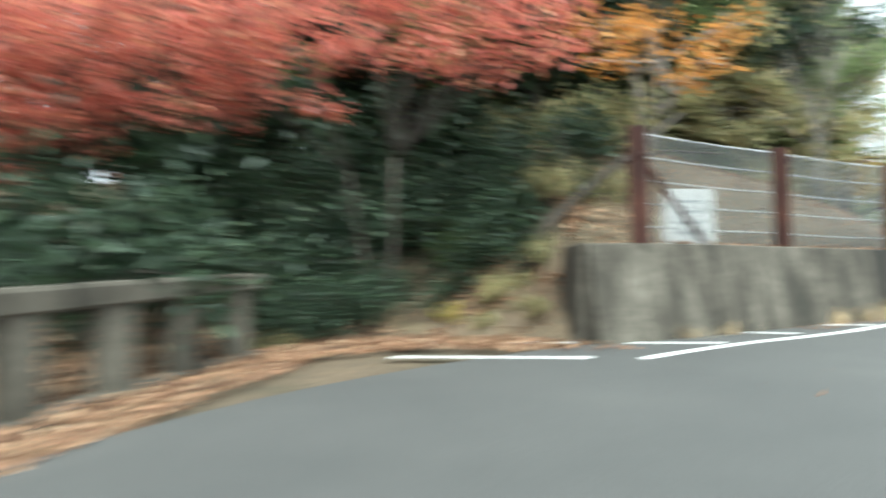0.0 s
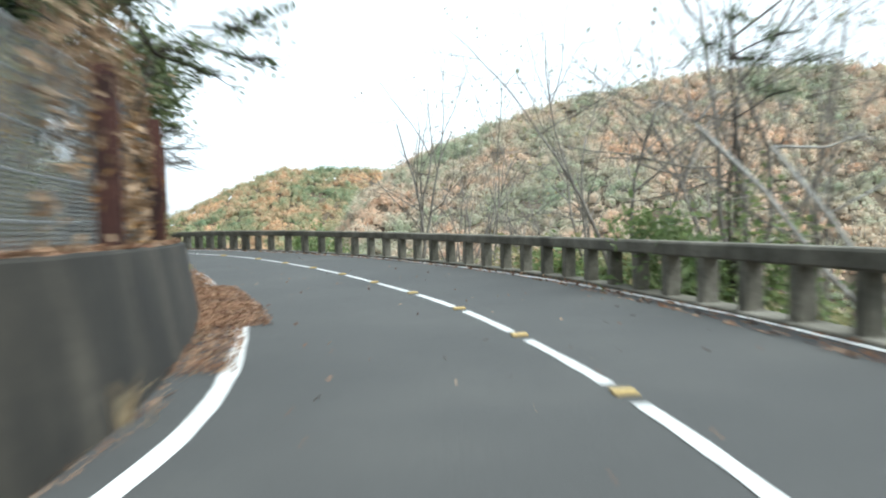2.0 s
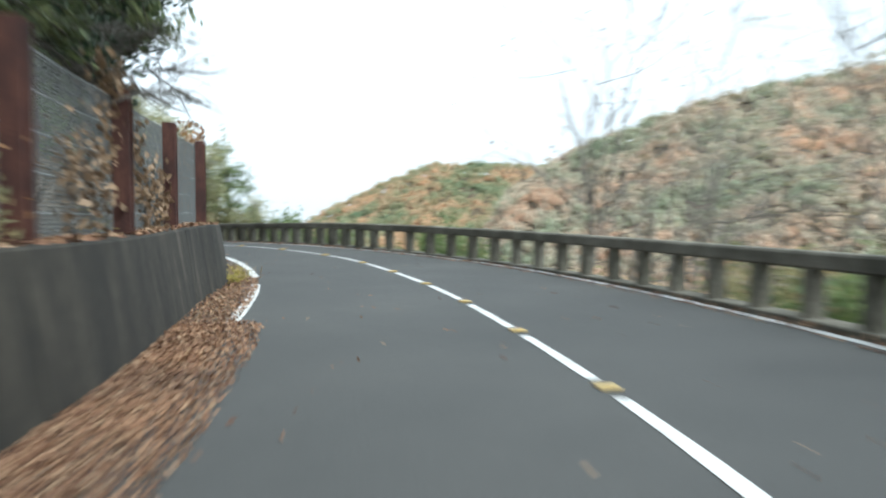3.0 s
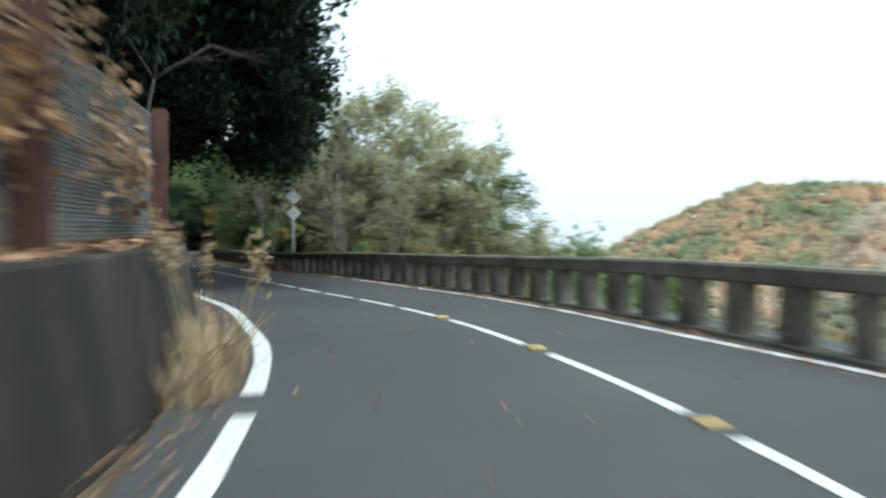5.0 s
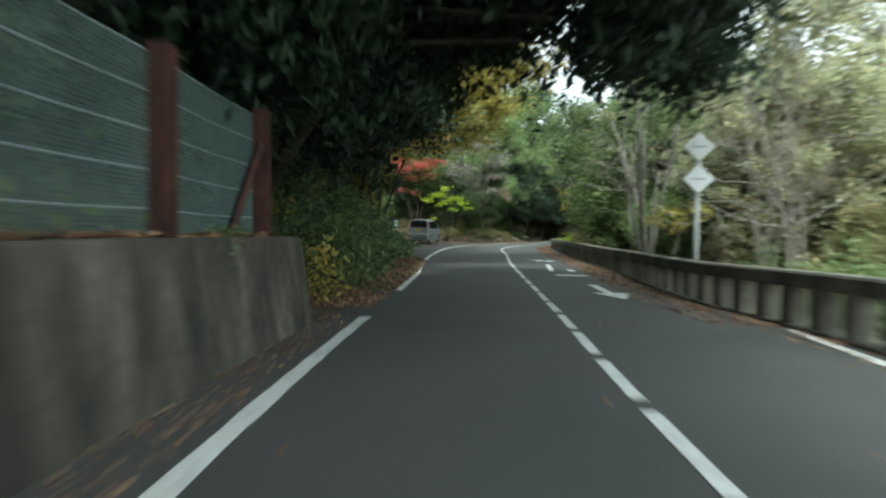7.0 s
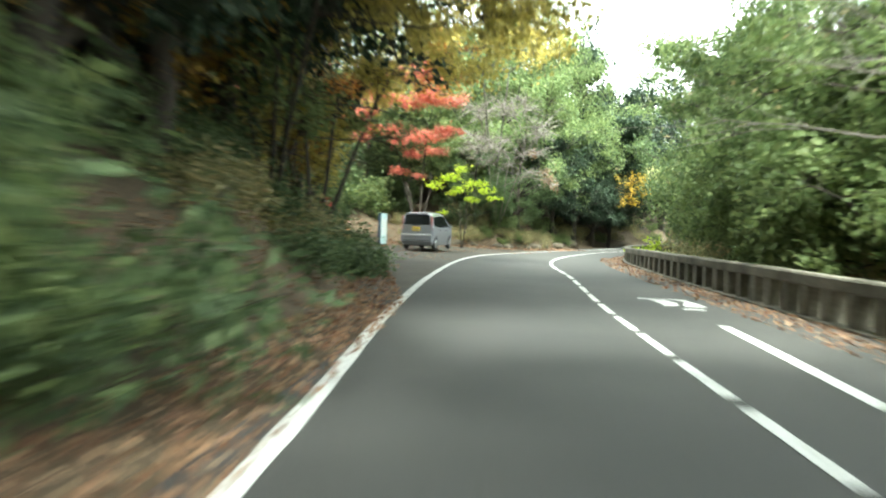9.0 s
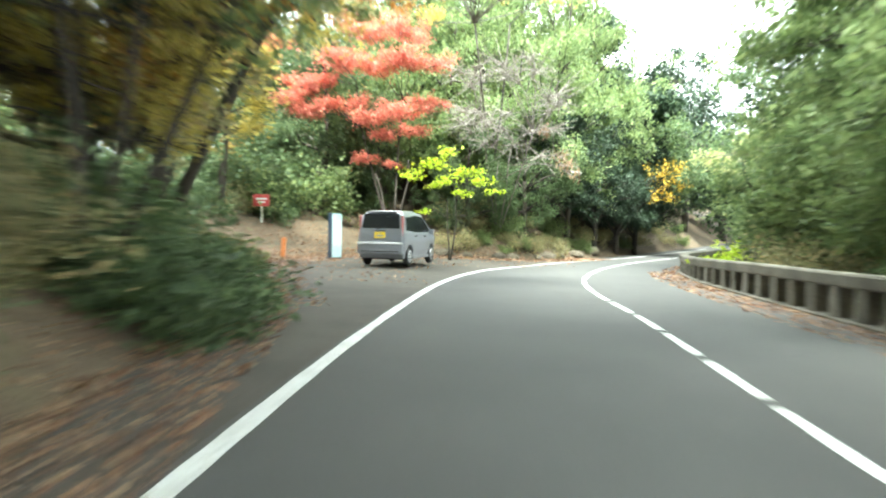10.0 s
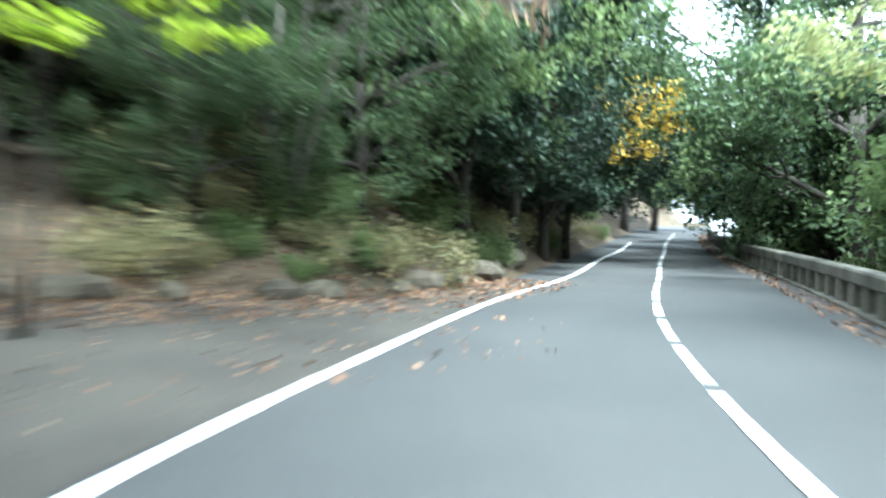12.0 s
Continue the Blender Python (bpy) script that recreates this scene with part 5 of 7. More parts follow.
pad_tree("broadleaf_tree", spot(14.6, 26.2), [(14.7, 25.9, 3.2), (15.0, 25.6, 3.7)],
         [(15.2, 25.2, 3.6, 0.6), (15.0, 25.6, 4.3, 0.7), (14.6, 25.2, 4.9, 0.7), (14.3, 26.2, 4.0, 0.7), (15.5, 25.6, 4.2, 0.5), (14.2, 25.4, 5.6, 0.7), (15.0, 26.4, 5.2, 0.7), (13.8, 25.0, 4.4, 0.6), (14.9, 25.2, 2.9, 0.6), (15.3, 25.8, 2.7, 0.5), (15.6, 26.6, 3.2, 0.6), (16.0, 27.2, 2.9, 0.5), (15.4, 26.0, 3.4, 0.6), (14.8, 25.0, 3.4, 0.6), (14.8, 24.4, 3.5, 0.5), (15.2, 24.7, 3.2, 0.5), (15.6, 25.0, 3.6, 0.5), (16.1, 25.5, 3.7, 0.5), (16.5, 26.0, 3.9, 0.4), (15.9, 25.7, 3.2, 0.5), (15.5, 25.3, 2.7, 0.35), (16.0, 25.2, 4.2, 0.6), (15.3, 24.4, 4.2, 0.6), (14.9, 24.0, 3.1, 0.4), (16.0, 26.2, 2.7, 0.35), (15.9, 26.8, 2.2, 0.4), (16.7, 26.4, 3.3, 0.5), (17.1, 26.9, 3.6, 0.5), (16.5, 26.8, 4.0, 0.6), (17.3, 27.2, 3.1, 0.45), (16.9, 27.0, 4.4, 0.5), (16.2, 26.6, 4.6, 0.6)],
         640, M["lf_olive_green"], M["bark_mid"], "small leafy tree standing over the fence", 51, (0.13, 0.07), 0.6, 0.05, 0.4, 0.2)
pad_tree("bare_tree", spot(15.9, 28.0), [(16.0, 27.8, 2.2), (16.3, 27.4, 2.4)],
         [(16.4, 27.0, 2.6, 0.7), (16.9, 27.2, 2.9, 0.7), (16.3, 27.6, 3.2, 0.6), (17.2, 27.6, 2.4, 0.6), (16.8, 28.0, 3.3, 0.6), (15.8, 26.6, 2.7, 0.6), (17.0, 26.8, 3.0, 0.7), (17.5, 27.3, 2.7, 0.7), (17.8, 27.8, 2.4, 0.5), (17.0, 26.8, 2.3, 0.5)],
         0, M["lf_brown"], M["bark_mid"], "twiggy bare shrub reaching over the fence", 52, (0.1, 0.06), 0.4, 0.03, bare=10, fine_r=0.009)
# bare limbs over the road by the dark evergreen
pad_tree("bare_tree", spot(19.8, 48.1), [(19.95, 48.0, 3.2), (20.4, 48.2, 3.8)],
         [(22.2, 48.6, 4.4, 0.6), (21.2, 48.3, 4.3, 0.6), (20.6, 47.6, 4.8, 0.6), (19.6, 48.4, 4.9, 0.6)],
         0, M["lf_brown"], M["bark_mid"], "bare grey tree forking over the fence", 53, (0.1, 0.06), 0.35, 0.06, bare=4, fine_r=0.007)
pad_tree("withered_vine", spot(19.5, 49.2), [(19.7, 49.0, 2.4), (19.6, 49.8, 2.2)],
         [(20.4, 47.5, 2.3, 0.35), (20.25, 48.1, 2.5, 0.38), (20.0, 48.7, 2.75, 0.35), (20.0, 49.2, 2.5, 0.4), (19.95, 49.8, 2.35, 0.42), (19.85, 50.4, 2.2, 0.38), (19.75, 51.0, 2.1, 0.35), (19.65, 51.6, 2.2, 0.3)],
         700, M["lf_rust"], M["bark_mid"], "withered yellow-brown vine hanging over a fence post", 54, (0.12, 0.05), 0.5, 0.025, 0.1, 0.9, "vine")
# pine and forked white-barked tree by the first bend
pad_tree("pine_tree", spot(21.6, 16.9), [(21.5, 16.8, 2.6), (21.3, 16.8, 3.6)],
         [(20.9, 17.0, 3.8, 0.5), (21.6, 16.6, 3.6, 0.5), (21.3, 16.8, 4.3, 0.4), (22.2, 16.3, 3.1, 0.45), (21.9, 16.2, 4.0, 0.45), (22.6, 15.9, 3.6, 0.5)],
         620, M["lf_pine"], M["bark"], "pine with flat dark needle sprays behind the guard rail", 43, (0.15, 0.025), 0.3, 0.036, 0.2, -0.3)
pad_tree("bare_tree", spot(22.0, 13.3), [(20.76, 17.2, 2.5), (21.1, 16.1, 2.05)],
         [(20.7, 17.4, 3.55, 0.4), (20.9, 16.8, 3.0, 0.4), (20.5, 17.7, 2.9, 0.4), (21.8, 14.9, 2.2, 0.5), (21.9, 14.4, 1.7, 0.4)],
         0, M["lf_brown"], M["bark_white"], "forked white-barked leafless tree behind the guard rail", 44, (0.1, 0.06), 0.7, 0.055)
again(P["shrub"], 21.7, 17.0, 40, 1.2, (1.55 - gz1(21.7, 17.0)) / 1.6)
again(P["shrub"], 24.2, 18.6, 140, 0.9, 0.9)
# leafy spray reaching out over the fence
pad_tree("broadleaf_tree", spot(12.6, 21.2), [(12.7, 20.9, 2.7), (13.2, 20.6, 3.0)],
         [(13.4, 20.2, 3.0, 0.5), (13.9, 20.4, 2.8, 0.4), (14.0, 20.0, 3.3, 0.4), (12.9, 20.6, 3.6, 0.6), (14.5, 20.5, 3.1, 0.35), (12.5, 20.8, 4.2, 0.7), (14.4, 20.2, 3.6, 0.35), (12.2, 20.2, 3.4, 0.4)],
         420, M["lf_olive_green"], M["bark"], "thin leafy tree reaching over the fence", 45, (0.15, 0.045), 0.4, 0.04, 0.5, 0.4)
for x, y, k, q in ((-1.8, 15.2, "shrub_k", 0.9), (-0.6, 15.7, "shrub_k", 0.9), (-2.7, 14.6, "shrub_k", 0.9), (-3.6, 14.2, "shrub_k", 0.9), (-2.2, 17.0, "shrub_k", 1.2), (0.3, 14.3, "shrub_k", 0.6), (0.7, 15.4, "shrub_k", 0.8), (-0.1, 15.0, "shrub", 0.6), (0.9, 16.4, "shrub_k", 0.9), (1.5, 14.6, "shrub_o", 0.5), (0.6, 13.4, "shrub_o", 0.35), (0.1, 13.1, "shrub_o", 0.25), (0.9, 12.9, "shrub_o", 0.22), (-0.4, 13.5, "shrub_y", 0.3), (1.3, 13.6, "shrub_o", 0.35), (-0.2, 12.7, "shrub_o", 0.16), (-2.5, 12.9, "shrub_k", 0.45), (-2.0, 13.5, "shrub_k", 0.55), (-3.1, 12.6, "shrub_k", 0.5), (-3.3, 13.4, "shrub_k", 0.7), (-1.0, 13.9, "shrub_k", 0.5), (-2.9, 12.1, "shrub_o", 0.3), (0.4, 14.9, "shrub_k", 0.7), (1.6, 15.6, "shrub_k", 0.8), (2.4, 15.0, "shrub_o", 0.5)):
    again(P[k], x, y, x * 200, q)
# pale dead trunk leaning on the bank
lt = thing("dead_trunk", pose(*spot(0.75, 13.7, 0.15)), "pale dead trunk leaning up the bank", "dead tree")
v, f = tube(np.array([(0, 0, 0), (0.5, -0.1, 1.0), (1.1, -0.15, 1.5), (1.9, -0.2, 2.1), (2.7, 0.1, 2.7)]), [0.075, 0.07, 0.06, 0.05, 0.035], 8)
mesh_ob("trunk", v, f, M["bark"], lt, smooth=True)
for q in (((1.0, -0.15, 1.45), (0.7, -0.3, 2.1), (0.6, -0.4, 2.6)), ((1.6, -0.2, 1.9), (2.3, -0.6, 2.0), (3.0, -0.8, 1.9)), ((2.0, -0.15, 2.2), (2.0, -0.3, 2.9), (2.3, -0.3, 3.4))):
    v, f = tube(np.array(q), [0.03, 0.02, 0.01], 5)
    mesh_ob("limb", v, f, M["bark"], lt)
pad_tree("golden_tree", spot(13.9, 118.8), [(15.4, 118.6, 1.8), (16.4, 118.4, 2.6)],
         [(16.8, 118.3, 2.6, 0.6), (17.4, 118.1, 3.2, 0.7), (17.0, 118.5, 3.9, 0.7), (16.4, 118.5, 3.5, 0.6), (17.4, 118.1, 2.3, 0.5), (17.9, 118.2, 3.9, 0.5), (16.5, 118.2, 2.2, 0.4), (18.0, 118.0, 2.9, 0.45)],
         300, M["lf_yellow"], M["bark"], "golden-leaved tree leaning out from the wood", 34, (0.16, 0.11), 0.6, 0.05)
pad_tree("autumn_tree", spot(22.6, 111.4), [(22.0, 111.2, 2.2), (20.8, 111.0, 3.8), (21.6, 111.8, 4.4)],
         sprays(random.Random(98), 15, (18.4, 109.0, 2.9), (22.6, 114.0, 5.6), 0.6, 0.9),
         300, M["lf_pale"], M["bark_mid"], "pale yellow-green tree reaching over the guard rail", 156, (0.16, 0.10), 0.4, 0.05, 0.5, 0.2)
pad_tree("bare_tree", spot(9.4, 109.2), [(9.6, 108.2, 3.4), (10.4, 107.2, 4.2), (11.4, 106.4, 4.4), (8.8, 107.8, 5.4)],
         sprays(RS, 20, (8.0, 104.6, 3.8), (12.6, 107.4, 7.6), 0.8, 1.3) + [(9.2, 104.9, 5.2, 1.2), (10.4, 105.1, 5.0, 1.2), (11.4, 105.3, 4.3, 1.1), (9.6, 105.0, 3.9, 1.0), (10.7, 105.1, 3.7, 1.0), (11.9, 105.2, 3.3, 0.8), (8.6, 105.0, 4.6, 1.0)] + [(13.1, 105.7, 2.9, 0.4), (12.7, 105.9, 3.3, 0.5), (12.2, 105.6, 4.3, 0.5), (13.3, 105.4, 2.6, 0.3)],
         260, M["lf_brown"], M["bark_grey"], "leafless grey tree with withered brown fronds", 35, (0.26, 0.05), 0.7, 0.045, 0.0, 1.2, bare=27, fine_r=0.02)

WOODS = []


def wood(line, picks, a, b, d0, d1, count, smin=0.75, smax=1.2, apart=2.3, keep=lambda x, y: True):
    """Scatter copies beside a line, between two places along it and two distances from it."""
    WOODS.append(line)
    R0 = random.Random(400 + len(WOODS))
    done, tries = [], 0
    while len(done) < count and tries < count * 25:
        tries += 1
        p = piece_of(line, *(lambda s: (s - 0.2, s + 0.2))(R0.uniform(a, b)))
        d = p[-1] - p[0]
        d /= np.linalg.norm(d)
        n = R0.uniform(d0, d1)
        x, y = p.mean(0) + np.array([-d[1], d[0]]) * n
        if not keep(x, y) or any((x - u) ** 2 + (y - w) ** 2 < apart ** 2 for u, w in done):
            continue
        done.append((x, y))
        s = R0.uniform(smin, smax)
        again(P[R0.choice(picks)], x, y, R0.uniform(0, 360), s, s * R0.uniform(0.9, 1.15))


VL = VERGE[:, :2]
off_road = lambda x, y: float(to_line(np.array([x]), np.array([y]), VERGE)[0][0]) > 0.6
# arc lengths along the verge use its corners
va = np.r_[0, np.cumsum(np.linalg.norm(np.diff(VL, axis=0), axis=1))]
W = dict(enumerate(np.delete(va, 5)))
for x, y, k, s_, t in ((13.6, 65.6, "dark_b", 0.8, 10), (15.4, 54.0, "dark_b", 1.05, 140), (14.8, 50.0, "dark_a", 1.0, 210), (11.4, 70.6, "dark_a", 0.8, 300), (13.5, 58.5, "cedar", 1.1, 0), (15.6, 45.5, "dark_b", 0.95, 30), (13.4, 62.6, "cedar", 1.15, 90), (16.4, 41.5, "cedar", 0.75, 0), (8.8, 78.5, "autumn", 0.95, 10), (10.4, 74.0, "dark_b", 1.1, 60), (5.8, 84.5, "autumn", 0.85, 120), (5.0, 88.0, "olive_b", 0.9, 200), (15.0, 57.6, "cedar", 1.15, 30), (13.2, 55, "dark_a", 1.2, 60), (12.0, 68.4, "dark_b", 0.8, 90), (24.2, 84.0, "green_b", 1.0, 20), (24.2, 87.2, "green_a", 1.05, 200), (23.8, 119.0, "dark_c", 1.15, 30), (24.6, 109.5, "green_a", 1.15, 80), (24.0, 103.0, "green_b", 1.0, 120), (26.4, 126.0, "dark_a", 1.1, 20), (13.0, 124.5, "dark_a", 1.1, 60), (6.4, 112.0, "green_b", 0.9, 30), (3.4, 110.0, "green_a", 0.8, 90), (1.6, 107.0, "dark_c", 0.7, 10), (11.6, 113.4, "green_b", 0.95, 100), (14.2, 124, "green_a", 1.1, 0), (16.4, 133, "dark_b", 1.0, 0), (24.5, 128, "green_b", 1.0, 20), (27.5, 138, "green_a", 1.2, 70), (19.5, 146, "dark_a", 1.0, 0), (24, 157, "dark_b", 1.1, 0), (28, 164, "dark_a", 1.0, 0)):
    again(P[k], x, y, t, s_)
# short dark trees stand in for the shaded lower crowns of the green ones
for x, y, t, s_, sz in ((10.4, 110.6, 200, 0.48, 0.5), (12.2, 112.8, 40, 0.5, 0.52), (13.4, 115.6, 300, 0.5, 0.5), (14.4, 118.8, 90, 0.48, 0.5), (15.4, 121.8, 10, 0.5, 0.5), (8.2, 108.6, 150, 0.42, 0.45)):
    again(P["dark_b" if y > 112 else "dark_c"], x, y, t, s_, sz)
for x, y, t, s_, sz in ((11.6, 117.6, 20, 0.9, 1.25), (12.6, 122.4, 140, 0.9, 1.2), (9.0, 116.0, 260, 0.9, 1.2)):
    again(P["green_b"], x, y, t, s_, sz)
wood(VL, ["dark_a", "dark_b", "cedar", "cedar"], W[13] + 2, W[21], 2.5, 18, 40, 0.8, 1.2, 2.6, off_road)
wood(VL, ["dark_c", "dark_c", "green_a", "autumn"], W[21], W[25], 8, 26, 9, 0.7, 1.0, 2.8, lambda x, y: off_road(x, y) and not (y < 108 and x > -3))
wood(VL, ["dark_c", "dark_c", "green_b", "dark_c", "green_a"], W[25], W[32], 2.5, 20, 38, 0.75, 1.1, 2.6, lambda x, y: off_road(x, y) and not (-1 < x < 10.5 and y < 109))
wood(VL, ["autumn", "olive_b"], W[17] + 3, W[20] + 2, 4.5, 8, 5, 0.7, 0.95, 3.5, off_road)
for x, y, k, s_, t in ((-6.6, 17.2, "dark_b", 0.5, 30), (-9.6, 15.4, "dark_b", 0.55, 80), (-4.0, 18.0, "cedar", 0.6, 0), (-8.2, 19.4, "dark_a", 0.6, 10), (-11.2, 12.6, "dark_b", 0.55, 200), (-10.4, 9.0, "dark_b", 0.5, 0), (-12.5, 6.0, "dark_a", 0.5, 0), (-2.4, 19.0, "dark_b", 0.6, 100), (0.4, 19.6, "dark_a", 0.6, 100), (7.0, 19.2, "olive_b", 0.55, 0), (8.0, 21.5, "green_a", 0.75, 40), (6.2, 20.4, "dark_b", 0.7, 40), (10.8, 23.4, "olive_b", 0.55, 0), (9.0, 19.4, "bare_c", 0.6, 60), (10.0, 20.6, "autumn", 0.4, 60), (7.6, 17.8, "bare_b", 0.6, 10), (4.4, 18.2, "bare_c", 0.8, 20), (1.6, 18.0, "dark_b", 0.6, 0), (6.0, 21.5, "green_a", 0.8, 90), (2.8, 21.0, "dark_b", 0.75, 50), (8.6, 22.6, "green_b", 0.55, 10)):
    again(P[k], x, y, t, s_)
wood(VL, ["olive_a", "autumn", "green_a", "olive_b"], W[5], W[8], 6.5, 18, 10, 0.6, 0.85, 2.6, off_road)
wood(VL, ["bare_b", "bare_b", "bare_c"], W[9], W[12], 3.0, 9, 8, 0.35, 0.6, 2.2, off_road)
wood(VL, ["dark_b", "cedar", "olive_a"], W[10], W[13], 9, 22, 14, 0.6, 0.9, 3, off_road)
wood(VL, ["dark_b", "cedar"], W[1] + 2, W[4], 3.5, 14, 20, 0.45, 0.62, 2.4, lambda x, y: off_road(x, y) and not (y > 9 and x > -8.5 and y < 15.5))
wood(VL, ["dark_b", "cedar", "dark_a"], W[1], W[5], 7, 20, 22, 0.5, 0.8, 2.6, lambda x, y: off_road(x, y) and not (y > 9 and x > -8.5 and y < 16))
RA = lambda x, y: arc_at(RAIL, x, y)
wood(RAIL, ["green_a", "olive_b", "olive_a", "green_b", "bare_c"], RA(23.6, 65.2) + 8, RA(20.0, 82.0), -10, -4.5, 4, 0.6, 0.9, 2.8)
wood(RAIL, ["green_a", "green_b"], RA(20.0, 82.0), RA(17.5, 102.5), -10, -4.4, 11, 0.75, 1.1, 2.6)
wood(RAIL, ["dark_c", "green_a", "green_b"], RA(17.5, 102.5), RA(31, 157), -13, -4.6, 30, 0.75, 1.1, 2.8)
wood(RAIL, ["bare_a", "bare_b", "bare_c"], RA(16, 12.75), RA(28.4, 36.5), -8, -2.0, 12, 0.6, 1.0, 2.2)
wood(RAIL, ["bare_b", "olive_b"], RA(28.4, 36.5), RA(26.5, 51), -14, -7.0, 6, 0.3, 0.45, 2.2)
for x, y, k, s, t in ((26.4, 72.5, "bare_c", 1.0, 40), (39.6, 70, "green_a", 0.6, 60), (25.2, 76, "bare_c", 0.9, 200),
                      (23.0, 80.5, "bare_c", 1.0, 20), (24.8, 79.0, "green_a", 0.55, 30), (29.5, 80, "green_a", 1.0, 50), (33.5, 76, "olive_a", 0.9, 70), (36.5, 74, "green_b", 0.8, 0), (26.4, 69.0, "bare_b", 0.8, 300), (28.2, 66.0, "bare_c", 0.8, 100), (29.6, 69.5, "olive_b", 0.6, 10), (27.6, 75.2, "olive_a", 0.8, 70)):
    again(P[k], x, y, t, s)
# undergrowth
wood(VL, ["shrub_d", "shrub", "shrub_d"], W[22] + 2, W[25] + 1, 3.8, 8.0, 15, 0.8, 1.4, 1.1, lambda x, y: off_road(x, y) and not (1.2 < x < 7 and 95 < y < 101.6))
wood(VL, ["shrub_d", "shrub", "shrub_o"], W[22] + 2, W[25], 2.6, 6.0, 10, 0.4, 0.75, 1.2, lambda x, y: off_road(x, y) and not (1.0 < x < 7 and 97 < y < 101.8))
for x, y, k, q in ((9.8, 85.3, "shrub_d", 0.9), (9.0, 86.6, "shrub", 0.7), (10.4, 84.0, "shrub_d", 0.9), (8.2, 87.6, "shrub_d", 0.8), (8.8, 84.6, "shrub_d", 1.2), (7.0, 88.6, "shrub_o", 0.8)):
    again(P[k], x, y, x * 77, q)
wood(VL, ["shrub_d"], W[22] + 2, W[25], 5.5, 10, 9, 1.1, 1.7, 1.6, lambda x, y: off_road(x, y) and not (0.5 < x < 6 and 94 < y < 101.5))
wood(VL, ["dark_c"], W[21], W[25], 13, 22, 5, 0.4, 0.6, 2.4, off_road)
wood(VL, ["shrub_o", "shrub"], W[25], W[28] + 2, 0.35, 1.5, 18, 0.28, 0.5, 0.5, off_road)
wood(VL, ["shrub_d", "shrub", "shrub_d", "shrub_y"], W[17], W[18] + 2, 0.7, 4.5, 22, 0.6, 1.2, 0.75, off_road)
wood(VL, ["shrub_d", "shrub", "shrub_o"], W[18] + 2, W[20], 1.6, 5.5, 12, 0.5, 1.0, 0.9, off_road)
wood(VL, ["shrub_o", "shrub", "shrub_o"], W[26], W[31], 0.5, 2.6, 26, 0.35, 0.7, 0.7, off_road)
wood(VL, ["shrub_o", "shrub_d", "shrub_o", "shrub_y"], W[19], W[21] + 3, 0.7, 3.6, 20, 0.45, 0.85, 0.7, off_road)
wood(VL, ["shrub_o", "shrub_d", "shrub_o"], W[23], W[31], 1.8, 9, 24, 0.5, 0.95, 1.0, lambda x, y: off_road(x, y) and not (0.5 < x < 6 and 94 < y < 101.5))
wood(VL, ["shrub_d", "shrub"], W[12], W[16], 1.4, 8, 10, 0.7, 1.4, 1.0, off_road)
wood(VL, ["shrub_o", "shrub", "shrub_o"], W[5], W[12], 2.0, 7, 12, 0.5, 1.0, 1.0, off_road)
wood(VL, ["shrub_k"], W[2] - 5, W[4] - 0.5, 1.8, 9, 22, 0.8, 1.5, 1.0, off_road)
wood(RAIL, ["shrub_o", "shrub_o", "shrub"], RA(16, 12.75), RA(26.5, 51), -9, -2.3, 32, 0.95, 1.7, 1.1)
wood(RAIL, ["shrub", "shrub_o", "shrub_o"], RA(26.5, 51), RA(17.5, 102.5), -5, -2.6, 26, 0.7, 1.4, 1.0)
wood(RAIL, ["shrub", "shrub_d"], RA(17.5, 102.5), RA(31, 157), -5, -2.0, 12, 0.8, 1.4, 1.0)

# ---- woods on the hills across the valley ----
rng = np.random.RandomState(8)
az, rr = np.radians(rng.uniform(16, 106, 24000)), rng.uniform(55, 440, 24000)
hx, hy = 15 + rr * np.sin(az), 20 + rr * np.cos(az)
hz = ground_z(hx, hy)
ok = (hz > -33) & (-to_line(hx, hy, RAIL[::3])[0] > 30)
hx, hy, hz, rr = hx[ok], hy[ok], hz[ok], rr[ok]
bm = bmesh.new()
bmesh.ops.create_icosphere(bm, subdivisions=1, radius=1)
iv = np.array([v.co[:] for v in bm.verts])
iff = np.array([[v.index for v in f.verts] for f in bm.faces])
bm.free()
keep = iff[(iv[iff][..., 2].mean(1) > -0.35)]
rad = (1.1 + 2.1 * rng.uniform(size=len(hx)) ** 1.5) * np.clip(rr / 210, 0.55, 1.25)
tall = rng.uniform(0.6, 1.15, len(hx))
core = iv[None] * (rad * 0.72)[:, None, None] * np.stack([1 + 0 * tall, 1 + 0 * tall, tall], 1)[:, None] + np.stack([hx, hy, hz + rad * 0.2], 1)[:, None]
